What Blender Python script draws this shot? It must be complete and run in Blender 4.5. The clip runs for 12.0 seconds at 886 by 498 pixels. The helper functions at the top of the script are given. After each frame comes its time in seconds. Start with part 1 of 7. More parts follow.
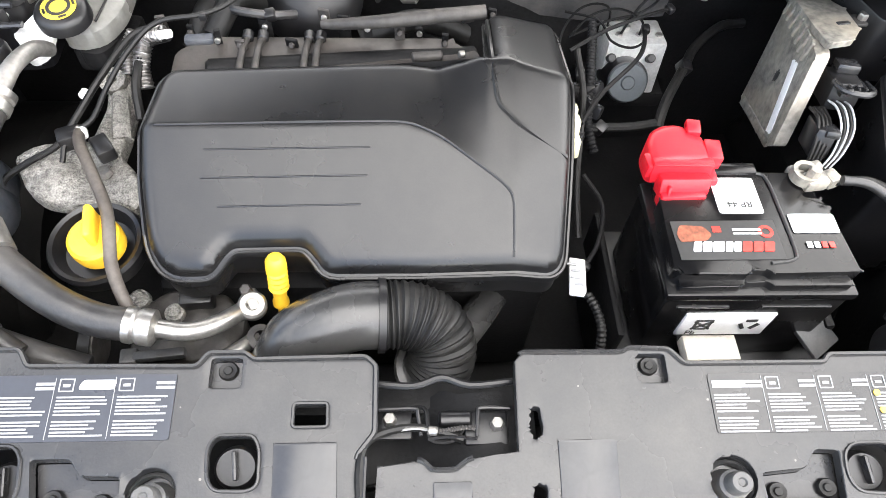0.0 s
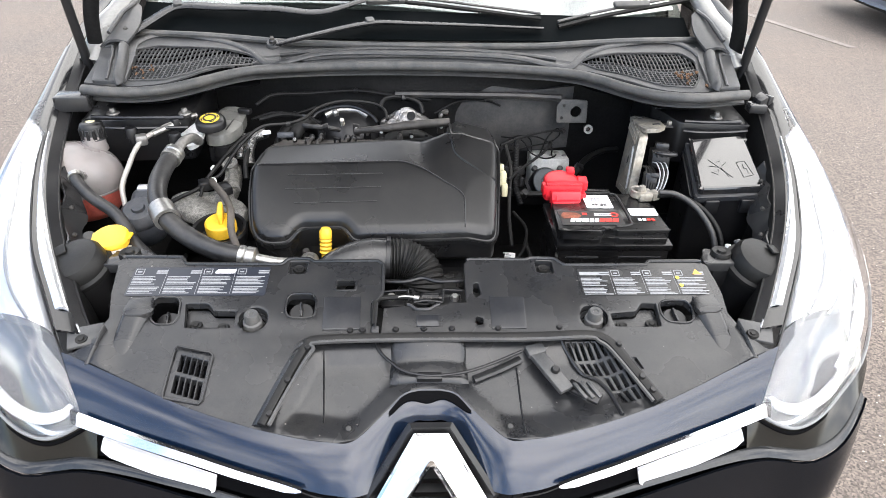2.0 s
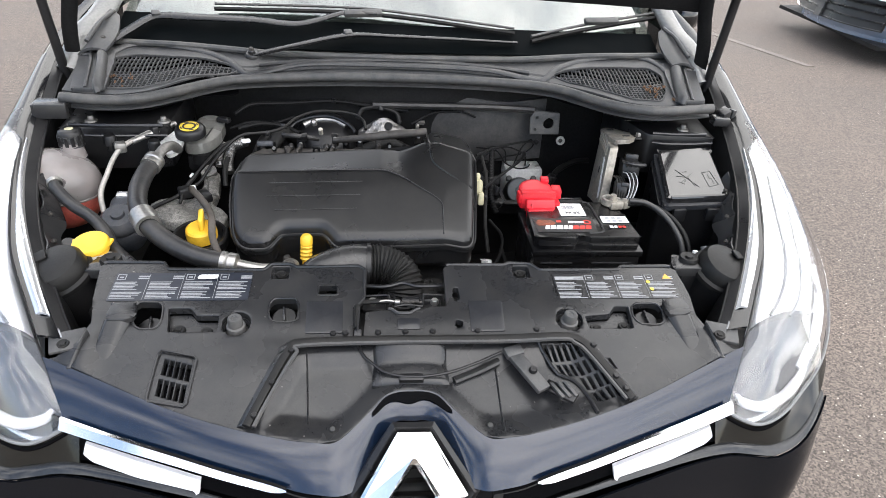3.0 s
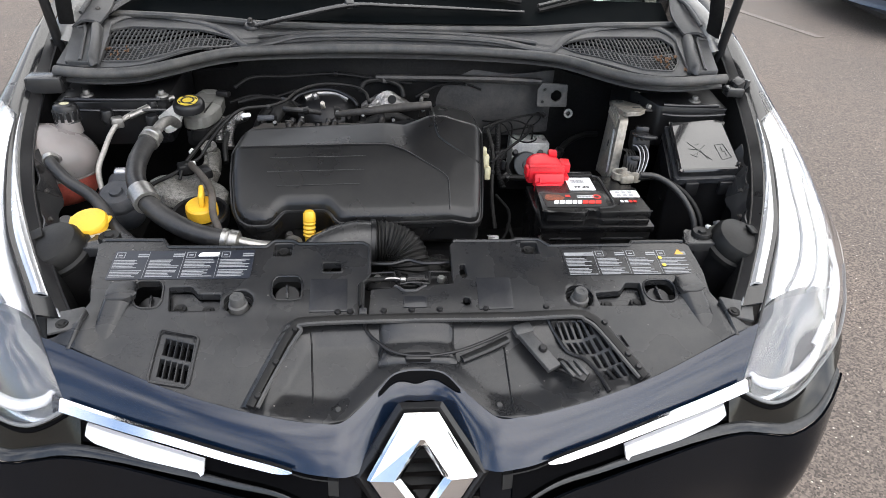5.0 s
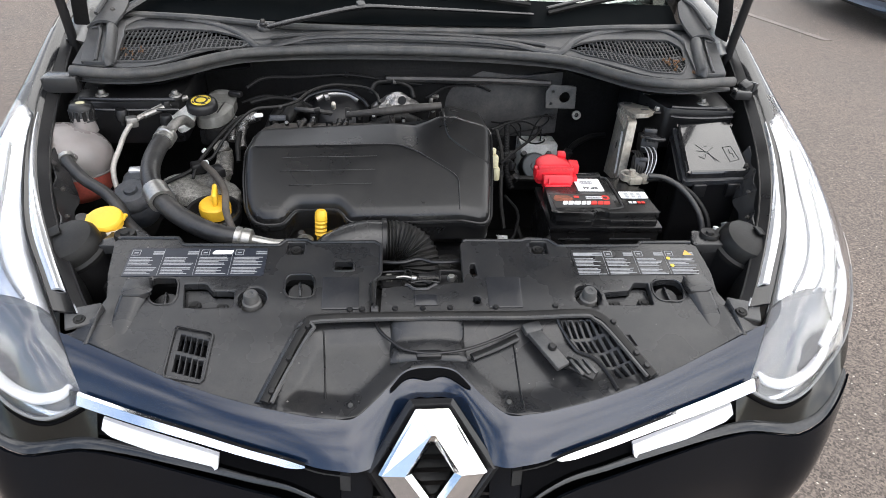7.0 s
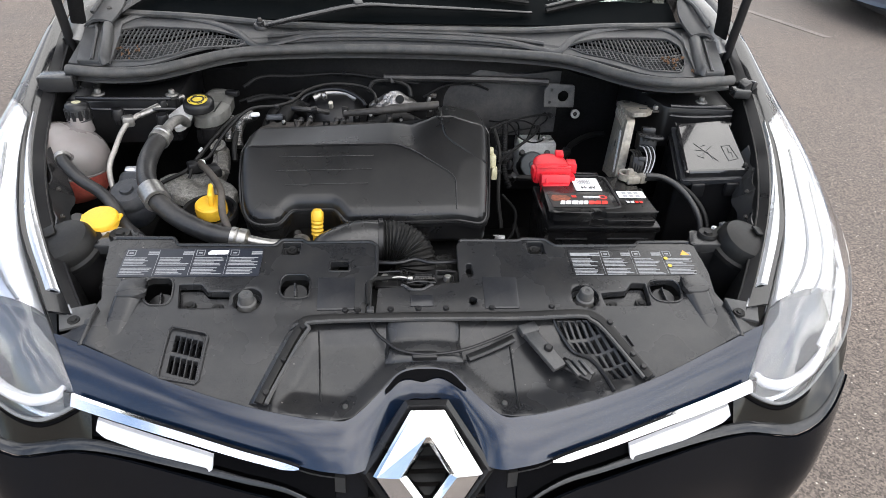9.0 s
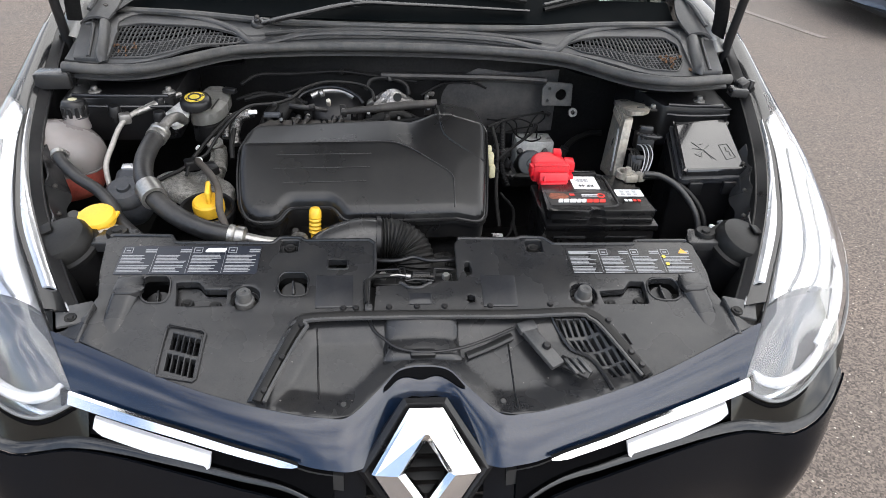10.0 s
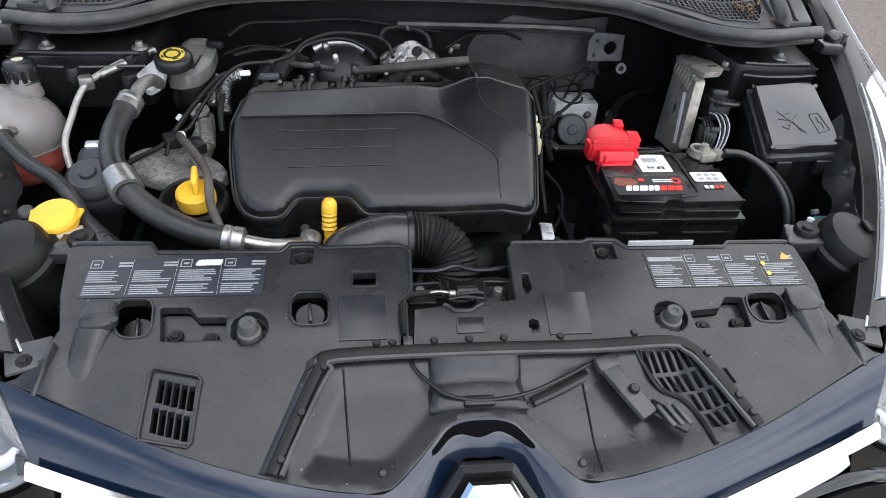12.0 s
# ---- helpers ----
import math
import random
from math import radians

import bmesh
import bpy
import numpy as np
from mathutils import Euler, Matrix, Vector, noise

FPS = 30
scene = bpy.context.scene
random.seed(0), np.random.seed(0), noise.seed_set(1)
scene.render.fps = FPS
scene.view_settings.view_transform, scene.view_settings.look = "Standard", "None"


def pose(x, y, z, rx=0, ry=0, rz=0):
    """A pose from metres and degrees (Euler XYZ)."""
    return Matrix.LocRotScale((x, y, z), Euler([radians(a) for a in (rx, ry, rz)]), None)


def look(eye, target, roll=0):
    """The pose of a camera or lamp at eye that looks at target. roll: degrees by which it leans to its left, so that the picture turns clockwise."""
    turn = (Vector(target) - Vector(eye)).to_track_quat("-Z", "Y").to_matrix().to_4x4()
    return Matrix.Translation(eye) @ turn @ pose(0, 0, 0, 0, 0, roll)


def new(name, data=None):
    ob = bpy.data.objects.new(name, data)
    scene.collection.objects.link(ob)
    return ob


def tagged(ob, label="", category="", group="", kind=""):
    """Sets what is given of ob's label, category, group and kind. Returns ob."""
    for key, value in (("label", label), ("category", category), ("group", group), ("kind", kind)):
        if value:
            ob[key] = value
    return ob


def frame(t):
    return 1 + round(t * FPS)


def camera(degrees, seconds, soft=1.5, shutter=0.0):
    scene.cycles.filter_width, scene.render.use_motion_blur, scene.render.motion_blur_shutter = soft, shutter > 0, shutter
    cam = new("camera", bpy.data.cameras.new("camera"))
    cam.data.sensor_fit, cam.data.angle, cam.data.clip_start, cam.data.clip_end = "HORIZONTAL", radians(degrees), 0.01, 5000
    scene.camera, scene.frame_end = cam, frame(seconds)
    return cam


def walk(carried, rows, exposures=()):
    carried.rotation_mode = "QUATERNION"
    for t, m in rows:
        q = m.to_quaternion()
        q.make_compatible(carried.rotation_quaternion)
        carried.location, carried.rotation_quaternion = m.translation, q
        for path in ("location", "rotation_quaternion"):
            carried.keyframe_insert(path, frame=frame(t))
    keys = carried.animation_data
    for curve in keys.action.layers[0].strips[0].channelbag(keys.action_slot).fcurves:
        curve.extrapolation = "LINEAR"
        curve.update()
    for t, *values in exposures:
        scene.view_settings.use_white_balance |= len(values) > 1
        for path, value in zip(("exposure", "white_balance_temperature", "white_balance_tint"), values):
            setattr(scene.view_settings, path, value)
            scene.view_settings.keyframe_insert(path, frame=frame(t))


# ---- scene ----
cam = camera(67.2, 12.0, soft=0.5)
PATH = [
    (0, (-0.036, 0.021, 1.449), (0.07, 1.131, -0.211), 4.4),
    (0.2, (-0.044, -0.04, 1.459), (0.056, 1.184, -0.12), 3.5),
    (0.5, (-0.046, -0.155, 1.47), (0.06, 1.215, 0.016), 2.6),
    (0.7, (-0.073, -0.259, 1.461), (0.046, 1.225, 0.126), 2.7),
    (1, (-0.081, -0.406, 1.477), (0.037, 1.166, 0.245), 2.2),
    (1.3, (-0.061, -0.514, 1.487), (0.084, 1.124, 0.349), 2.5),
    (1.5, (-0.035, -0.565, 1.484), (0.08, 1.085, 0.359), 1.9),
    (2, (-0.02, -0.68, 1.487), (0.075, 0.994, 0.396), 1.7),
    (2.5, (-0.022, -0.704, 1.494), (0.161, 0.974, 0.42), 3.0),
    (3, (-0.041, -0.713, 1.492), (0.146, 0.976, 0.438), 3.3),
    (5, (-0.044, -0.687, 1.474), (0.133, 0.965, 0.361), 2.9),
    (5.5, (-0.038, -0.687, 1.469), (0.13, 0.963, 0.351), 2.8),
    (6, (-0.038, -0.693, 1.473), (0.137, 0.959, 0.359), 2.9),
    (6.5, (-0.045, -0.699, 1.472), (0.131, 0.953, 0.358), 3.1),
    (7, (-0.056, -0.7, 1.479), (0.108, 0.955, 0.368), 3.0),
    (9, (-0.046, -0.694, 1.48), (0.113, 0.958, 0.363), 2.9),
    (9.5, (-0.047, -0.694, 1.481), (0.115, 0.957, 0.363), 2.9),
    (10, (-0.05, -0.694, 1.477), (0.121, 0.956, 0.359), 3.2),
    (10.5, (-0.064, -0.699, 1.477), (0.116, 0.954, 0.366), 3.7),
    (11, (-0.064, -0.705, 1.473), (0.108, 0.953, 0.369), 3.3),
    (11.5, (-0.123, -0.645, 1.466), (0.106, 0.999, 0.351), 3.9),
    (11.7, (-0.121, -0.577, 1.45), (0.139, 1.044, 0.308), 3.9),
    (12, (-0.124, -0.428, 1.423), (0.093, 1.101, 0.152), 4.3),
]
EXPOSURES = [(0, 1.52, 6400, 10), (0.5, 1.60, 6450, 10), (1, 1.44, 6400, 10), (1.5, 1.04, 6300, 10), (2, 0.75, 6300, 10), (2.5, 0.50, 6250, 10), (3, 0.33, 6250, 10), (5, 0.11, 6250, 10), (7, 0.11, 6250, 10),
             (9, 0.10, 6250, 10), (11, 0.09, 6250, 10), (11.5, 0.09, 6150, 10), (12, 0.02, 5950, 10)]
walk(cam, [(t, look(eye, target, roll)) for t, eye, target, roll in PATH], EXPOSURES)
from mathutils import geometry


# ---- light: bright, half-clouded sky with a veiled sun ----
SUN_EL, SUN_AZ = 52.0, 158.0
world = bpy.data.worlds.new("sky")
scene.world = world
world.use_nodes = True
wn, wl = world.node_tree.nodes, world.node_tree.links
wn.clear()
sky = wn.new("ShaderNodeTexSky")
sky.sky_type, sky.sun_disc = "NISHITA", False
sky.sun_elevation, sky.sun_rotation = radians(SUN_EL), radians(SUN_AZ)
wtc = wn.new("ShaderNodeTexCoord")
wmap = wn.new("ShaderNodeMapping")
wmap.inputs["Scale"].default_value = (1.0, 1.0, 2.2)
wnoise = wn.new("ShaderNodeTexNoise")
wnoise.inputs["Scale"].default_value = 2.6
wnoise.inputs["Detail"].default_value = 7
wnoise.inputs["Roughness"].default_value = 0.58
wramp = wn.new("ShaderNodeValToRGB")
wramp.color_ramp.elements[0].position, wramp.color_ramp.elements[1].position = 0.42, 0.68
wmix = wn.new("ShaderNodeMixRGB")
wmix.inputs["Color2"].default_value = (18.0, 17.3, 16.4, 1)
wbg = wn.new("ShaderNodeBackground")
wbg.inputs["Strength"].default_value = 0.20
wout = wn.new("ShaderNodeOutputWorld")
wl.new(wtc.outputs["Generated"], wmap.inputs["Vector"])
wl.new(wmap.outputs["Vector"], wnoise.inputs["Vector"])
# cloud thickens overhead and to one side
wdot = wn.new("ShaderNodeVectorMath")
wdot.operation = "DOT_PRODUCT"
wdot.inputs[1].default_value = (0.11, 0.06, 0.10)
wsum = wn.new("ShaderNodeMath")
wl.new(wtc.outputs["Generated"], wdot.inputs[0])
wl.new(wnoise.outputs["Fac"], wsum.inputs[0])
wl.new(wdot.outputs["Value"], wsum.inputs[1])
wl.new(wsum.outputs[0], wramp.inputs["Fac"])
wl.new(wramp.outputs["Color"], wmix.inputs["Fac"])
wl.new(sky.outputs["Color"], wmix.inputs["Color1"])
wl.new(wmix.outputs["Color"], wbg.inputs["Color"])
wl.new(wbg.outputs["Background"], wout.inputs["Surface"])
sun = new("sun", bpy.data.lights.new("sun", "SUN"))
sun.data.energy, sun.data.angle, sun.data.color = 0.8, radians(60), (1.0, 0.95, 0.88)
se, sa = radians(SUN_EL), radians(SUN_AZ)
sun.matrix_world = look((math.sin(sa) * math.cos(se) * 50, math.cos(sa) * math.cos(se) * 50, math.sin(se) * 50), (0, 0, 0))

# ---- materials ----
def mat(name, col, rough=0.5, metal=0.0, var=0.12, scale=9.0, fine=180.0, bump=0.0, dust=0.0, dustcol=(0.30, 0.27, 0.23),
        coat=0.0, spec=0.5, rvar=0.12, specks=0.0, emit=None, power=0.0, stretch=(1, 1, 1), subsurf=0.0, island=0.0):
    m = bpy.data.materials.new(name)
    m.use_nodes = True
    n, l = m.node_tree.nodes, m.node_tree.links
    b = n["Principled BSDF"]
    tc = n.new("ShaderNodeTexCoord")
    mp = n.new("ShaderNodeMapping")
    mp.inputs["Scale"].default_value = stretch
    l.new(tc.outputs["Object"], mp.inputs["Vector"])
    big, small = n.new("ShaderNodeTexNoise"), n.new("ShaderNodeTexNoise")
    big.inputs["Scale"].default_value, big.inputs["Detail"].default_value = scale, 5
    small.inputs["Scale"].default_value, small.inputs["Detail"].default_value = fine, 3
    l.new(mp.outputs["Vector"], big.inputs["Vector"]), l.new(mp.outputs["Vector"], small.inputs["Vector"])
    add = n.new("ShaderNodeMath")
    add.operation = "ADD"
    l.new(big.outputs["Fac"], add.inputs[0]), l.new(small.outputs["Fac"], add.inputs[1])
    rng = n.new("ShaderNodeMapRange")
    rng.inputs["From Min"].default_value, rng.inputs["From Max"].default_value = 0.6, 1.4
    rng.inputs["To Min"].default_value, rng.inputs["To Max"].default_value = 1 - 2 * var, 1 + 2 * var
    l.new(add.outputs[0], rng.inputs["Value"])
    mul = n.new("ShaderNodeMixRGB")
    mul.blend_type = "MULTIPLY"
    mul.inputs["Fac"].default_value = 1
    mul.inputs["Color1"].default_value = (*col, 1)
    l.new(rng.outputs["Result"], mul.inputs["Color2"])
    out = mul
    if dust:
        dn = n.new("ShaderNodeTexNoise")
        dn.inputs["Scale"].default_value, dn.inputs["Detail"].default_value, dn.inputs["Roughness"].default_value = 14, 8, 0.7
        l.new(tc.outputs["Object"], dn.inputs["Vector"])
        dr = n.new("ShaderNodeMapRange")
        dr.inputs["From Min"].default_value, dr.inputs["From Max"].default_value = 0.42, 0.78
        dr.inputs["To Max"].default_value = dust
        l.new(dn.outputs["Fac"], dr.inputs["Value"])
        dm = n.new("ShaderNodeMixRGB")
        dm.inputs["Color2"].default_value = (*dustcol, 1)
        l.new(dr.outputs["Result"], dm.inputs["Fac"]), l.new(mul.outputs["Color"], dm.inputs["Color1"])
        out = dm
    if specks:
        vo = n.new("ShaderNodeTexVoronoi")
        vo.inputs["Scale"].default_value = 75
        l.new(tc.outputs["Object"], vo.inputs["Vector"])
        sc = n.new("ShaderNodeSeparateColor")
        l.new(vo.outputs["Color"], sc.inputs["Color"])
        size = n.new("ShaderNodeMapRange")
        size.inputs["From Min"].default_value, size.inputs["From Max"].default_value = 0.80, 1.0
        size.inputs["To Min"].default_value, size.inputs["To Max"].default_value = 0.0, 0.13
        l.new(sc.outputs["Red"], size.inputs["Value"])
        less = n.new("ShaderNodeMath")
        less.operation = "LESS_THAN"
        l.new(vo.outputs["Distance"], less.inputs[0]), l.new(size.outputs["Result"], less.inputs[1])
        amount = n.new("ShaderNodeMath")
        amount.operation = "MULTIPLY"
        amount.inputs[1].default_value = specks
        l.new(less.outputs[0], amount.inputs[0])
        sm = n.new("ShaderNodeMixRGB")
        sm.inputs["Color2"].default_value = (0.36, 0.34, 0.31, 1)
        l.new(amount.outputs[0], sm.inputs["Fac"]), l.new(out.outputs["Color"], sm.inputs["Color1"])
        out = sm
    l.new(out.outputs["Color"], b.inputs["Base Color"])
    rr = n.new("ShaderNodeMapRange")
    rr.inputs["From Min"].default_value, rr.inputs["From Max"].default_value = 0.3, 0.7
    rr.inputs["To Min"].default_value, rr.inputs["To Max"].default_value = max(0.0, rough - rvar), min(1.0, rough + rvar)
    l.new(big.outputs["Fac"], rr.inputs["Value"]), l.new(rr.outputs["Result"], b.inputs["Roughness"])
    b.inputs["Metallic"].default_value = metal
    b.inputs["Specular IOR Level"].default_value = spec
    b.inputs["Coat Weight"].default_value = coat
    b.inputs["Coat Roughness"].default_value = 0.03
    if subsurf:
        b.inputs["Subsurface Weight"].default_value = subsurf
        b.inputs["Subsurface Radius"].default_value = (0.02, 0.02, 0.02)
    if emit:
        b.inputs["Emission Color"].default_value, b.inputs["Emission Strength"].default_value = (*emit, 1), power
    if bump:
        bp = n.new("ShaderNodeBump")
        bp.inputs["Strength"].default_value, bp.inputs["Distance"].default_value = bump, 0.002
        l.new(add.outputs[0], bp.inputs["Height"]), l.new(bp.outputs["Normal"], b.inputs["Normal"])
    return m


def glass(name, tint, rough=0.0, ior=1.5):
    m = bpy.data.materials.new(name)
    m.use_nodes = True
    b = m.node_tree.nodes["Principled BSDF"]
    b.inputs["Base Color"].default_value = (*tint, 1)
    b.inputs["Transmission Weight"].default_value, b.inputs["Roughness"].default_value, b.inputs["IOR"].default_value = 1.0, rough, ior
    return m


def asphalt():
    m = mat("asphalt", (0.098, 0.083, 0.073), 0.85, var=0.16, scale=1.3, fine=70, bump=0.5)
    n, l = m.node_tree.nodes, m.node_tree.links
    b = n["Principled BSDF"]
    tc = n.new("ShaderNodeTexCoord")
    v = n.new("ShaderNodeTexVoronoi")
    v.inputs["Scale"].default_value = 185
    l.new(tc.outputs["Object"], v.inputs["Vector"])
    ramp = n.new("ShaderNodeValToRGB")
    e = ramp.color_ramp.elements
    e[0].position, e[0].color = 0.0, (0.36, 0.36, 0.37, 1)
    e[1].position, e[1].color = 1.0, (2.5, 2.4, 2.3, 1)
    sep = n.new("ShaderNodeSeparateColor")
    l.new(v.outputs["Color"], sep.inputs["Color"]), l.new(sep.outputs["Red"], ramp.inputs["Fac"])
    mx = n.new("ShaderNodeMixRGB")
    mx.blend_type, mx.inputs["Fac"].default_value = "MULTIPLY", 0.7
    old = b.inputs["Base Color"].links[0].from_socket
    l.new(old, mx.inputs["Color1"]), l.new(ramp.outputs["Color"], mx.inputs["Color2"])
    v2 = n.new("ShaderNodeTexVoronoi")
    v2.inputs["Scale"].default_value = 34
    l.new(tc.outputs["Object"], v2.inputs["Vector"])
    r2 = n.new("ShaderNodeMapRange")
    r2.inputs["From Min"].default_value, r2.inputs["From Max"].default_value = 0.115, 0.085
    l.new(v2.outputs["Distance"], r2.inputs["Value"])
    m2 = n.new("ShaderNodeMixRGB")
    m2.inputs["Color2"].default_value = (0.5, 0.46, 0.40, 1)
    l.new(r2.outputs["Result"], m2.inputs["Fac"]), l.new(mx.outputs["Color"], m2.inputs["Color1"])
    l.new(m2.outputs["Color"], b.inputs["Base Color"])
    bp = [q for q in n if q.type == "BUMP"][0]
    bp.inputs["Distance"].default_value = 0.006
    l.new(sep.outputs["Green"], bp.inputs["Height"])
    return m


M = {
    "gloss": mat("smooth_black_plastic", (0.020, 0.021, 0.024), 0.22, var=0.1, rvar=0.06, dust=0.05),
    "bumper": mat("gloss_black_bumper", (0.0035, 0.0042, 0.006), 0.16, var=0.15, rvar=0.05, spec=0.25),
    "asphalt": asphalt(),
    # black paint with the blue of the mirrored sky mixed into its base
    "paint": mat("black_paint_sky_tint", (0.0028, 0.0090, 0.024), 0.20, metal=0.1, var=0.12, scale=5, coat=0.55, rvar=0.05),
    "paint2": mat("wing_paint", (0.003, 0.0034, 0.0042), 0.16, var=0.1, coat=0.4, rvar=0.04),
    "plastic": mat("satin_black_plastic", (0.016, 0.0165, 0.018), 0.27, var=0.16, bump=0.05, fine=420, dust=0.06, rvar=0.08, specks=0.35),
    "cover": mat("engine_cover_plastic", (0.0085, 0.0085, 0.009), 0.30, var=0.12, bump=0.04, fine=520, dust=0.03, rvar=0.05, spec=0.48),
    "grey": mat("weathered_grey_plastic", (0.040, 0.041, 0.043), 0.45, var=0.16, bump=0.12, fine=300, dust=0.16, specks=0.4),
    "black": mat("black_plastic", (0.007, 0.007, 0.008), 0.36, var=0.15, bump=0.08, dust=0.03),
    "rubber": mat("rubber", (0.007, 0.007, 0.007), 0.5, var=0.2, bump=0.15, dust=0.04, spec=0.28),
    "hose": mat("rubber_hose", (0.018, 0.018, 0.019), 0.40, var=0.2, bump=0.15, dust=0.14, specks=0.3),
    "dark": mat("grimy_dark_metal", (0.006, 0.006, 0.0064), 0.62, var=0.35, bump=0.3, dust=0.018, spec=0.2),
    "iron": mat("cast_iron", (0.045, 0.042, 0.040), 0.6, metal=0.4, var=0.3, bump=0.5, fine=90, dust=0.2),
    "alloy": mat("cast_alloy", (0.30, 0.29, 0.275), 0.48, metal=0.8, var=0.2, bump=0.4, fine=120, dust=0.3),
    "foil": mat("crinkled_foil", (0.30, 0.29, 0.28), 0.36, metal=0.9, var=0.25, scale=40, fine=160, bump=0.9),
    "steel": mat("zinc_steel", (0.42, 0.41, 0.39), 0.38, metal=0.9, var=0.15, bump=0.1, dust=0.2),
    "ecu": mat("ecu_alloy", (0.29, 0.278, 0.248), 0.5, metal=0.35, var=0.32, scale=30, bump=0.35, fine=110, dust=0.75, dustcol=(0.34, 0.28, 0.20)),
    "chrome": mat("chrome", (0.90, 0.90, 0.90), 0.11, metal=1.0, var=0.03, rvar=0.03),
    "yellow": mat("yellow_plastic", (0.84, 0.50, 0.028), 0.40, var=0.06, bump=0.05, dust=0.06),
    "gold": mat("yellow_cap_print", (0.62, 0.47, 0.05), 0.45, var=0.08),
    "red": mat("red_plastic", (0.62, 0.011, 0.022), 0.40, var=0.12, bump=0.06),
    "white": mat("white_sticker", (0.80, 0.80, 0.80), 0.45, var=0.04),
    "ink": mat("black_print", (0.02, 0.02, 0.02), 0.5),
    "redink": mat("red_print", (0.62, 0.03, 0.02), 0.4),
    "rust": mat("brown_print", (0.20, 0.06, 0.03), 0.5, var=0.4, scale=60),
    "greyink": mat("grey_print", (0.36, 0.37, 0.38), 0.5),
    "print": mat("faded_print", (0.27, 0.275, 0.285), 0.45),
    "sticker": mat("dark_blue_sticker", (0.018, 0.021, 0.030), 0.35, var=0.08),
    "tank": mat("translucent_white_plastic", (0.215, 0.20, 0.195), 0.30, var=0.06, fine=40, subsurf=0.5, dust=0.10, dustcol=(0.45, 0.25, 0.2)),
    "coolant": mat("tank_with_coolant", (0.48, 0.115, 0.085), 0.35, var=0.12, subsurf=0.4),
    "beige": mat("aged_white_plastic", (0.62, 0.58, 0.50), 0.5, var=0.1, dust=0.25),
    "lampin": mat("lamp_silver", (0.78, 0.79, 0.81), 0.22, metal=0.7, var=0.05, rvar=0.08),
    "lampdark": mat("lamp_grey_bezel", (0.20, 0.205, 0.21), 0.35, var=0.08),
    "led": mat("daytime_lamp_lens", (0.74, 0.74, 0.76), 0.12, var=0.03, coat=0.6),
    "dry": mat("dry_leaf", (0.16, 0.09, 0.05), 0.8, var=0.3),
    "teal": mat("teal_plastic", (0.03, 0.18, 0.20), 0.4),
    "case": mat("gloss_black_case", (0.004, 0.004, 0.0045), 0.24, var=0.12, bump=0.03, dust=0.03, spec=0.35),
    "mesh": mat("grille_plastic", (0.030, 0.031, 0.033), 0.45, var=0.12, dust=0.1),
    "seal": mat("rubber_seal", (0.050, 0.051, 0.052), 0.55, var=0.12, bump=0.15, fine=350, dust=0.3),
    "line": mat("faded_road_paint", (0.165, 0.143, 0.126), 0.8, var=0.3, scale=8, fine=60),
    "brown_hose": mat("dusty_brown_hose", (0.050, 0.042, 0.036), 0.55, var=0.2, bump=0.15, dust=0.3),
    "manifold": mat("dusty_manifold", (0.030, 0.027, 0.025), 0.5, var=0.25, bump=0.15, fine=120, dust=0.2, dustcol=(0.16, 0.13, 0.105)),
    "insulation": mat("bulkhead_insulation", (0.034, 0.034, 0.035), 0.6, var=0.15, bump=0.2, dust=0.2),
    # near-black whose colour stands in for shade in gaps and recesses
    "shade_black": mat("painted_recess_shade", (0.0025, 0.0025, 0.003), 0.8, spec=0.05),
    "frit": mat("black_enamel", (0.002, 0.003, 0.0035), 0.6, var=0.1, spec=0.03),
    # pale base colour imitates the sky's sheen on the pillar
    "pillar_sheen": mat("pale_sky_sheen", (0.20, 0.20, 0.195), 0.28, metal=0.3, var=0.12, dust=0.1),
    "zinc": mat("dull_zinc", (0.22, 0.215, 0.205), 0.5, metal=0.6, var=0.25, dust=0.3),
    # gloss black lip: greyed, part-metallic colour imitates the sky mirrored in it
    "lip": mat("lip_sky_reflection", (0.035, 0.036, 0.038), 0.11, metal=0.35, var=0.15, scale=6),
    # black paint, lifted towards olive to imitate the ground mirrored in it
    "corner": mat("corner_paint_ground_tint", (0.012, 0.0118, 0.010), 0.16, var=0.15, coat=0.1, spec=0.4),
    "cream": mat("cream_plastic", (0.55, 0.52, 0.34), 0.45, var=0.1),
    "flecked": mat("flecked_cast_alloy", (0.27, 0.26, 0.24), 0.55, metal=0.3, var=0.45, scale=120, fine=420, bump=1.0, dust=0.6, dustcol=(0.06, 0.055, 0.045)),
    "bluegrey": mat("blue_grey_casting", (0.030, 0.035, 0.045), 0.5, var=0.25, bump=0.2, dust=0.25),
    "lampmid": mat("lamp_satin_bezel", (0.11, 0.112, 0.118), 0.36, metal=0.0, var=0.1),
    "duct": mat("smooth_duct_plastic", (0.030, 0.030, 0.030), 0.28, var=0.14, rvar=0.07, dust=0.06),
    "bright": mat("bare_alloy_block", (0.62, 0.62, 0.60), 0.42, metal=0.3, var=0.12, scale=30, bump=0.2, dust=0.15),
    "pale": mat("dull_pale_pipe", (0.42, 0.40, 0.37), 0.45, metal=0.4, var=0.15, dust=0.2),
    "lens": glass("clear_polycarbonate", (0.97, 0.98, 1.0), 0.02, 1.5),
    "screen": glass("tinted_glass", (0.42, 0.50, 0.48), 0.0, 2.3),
}


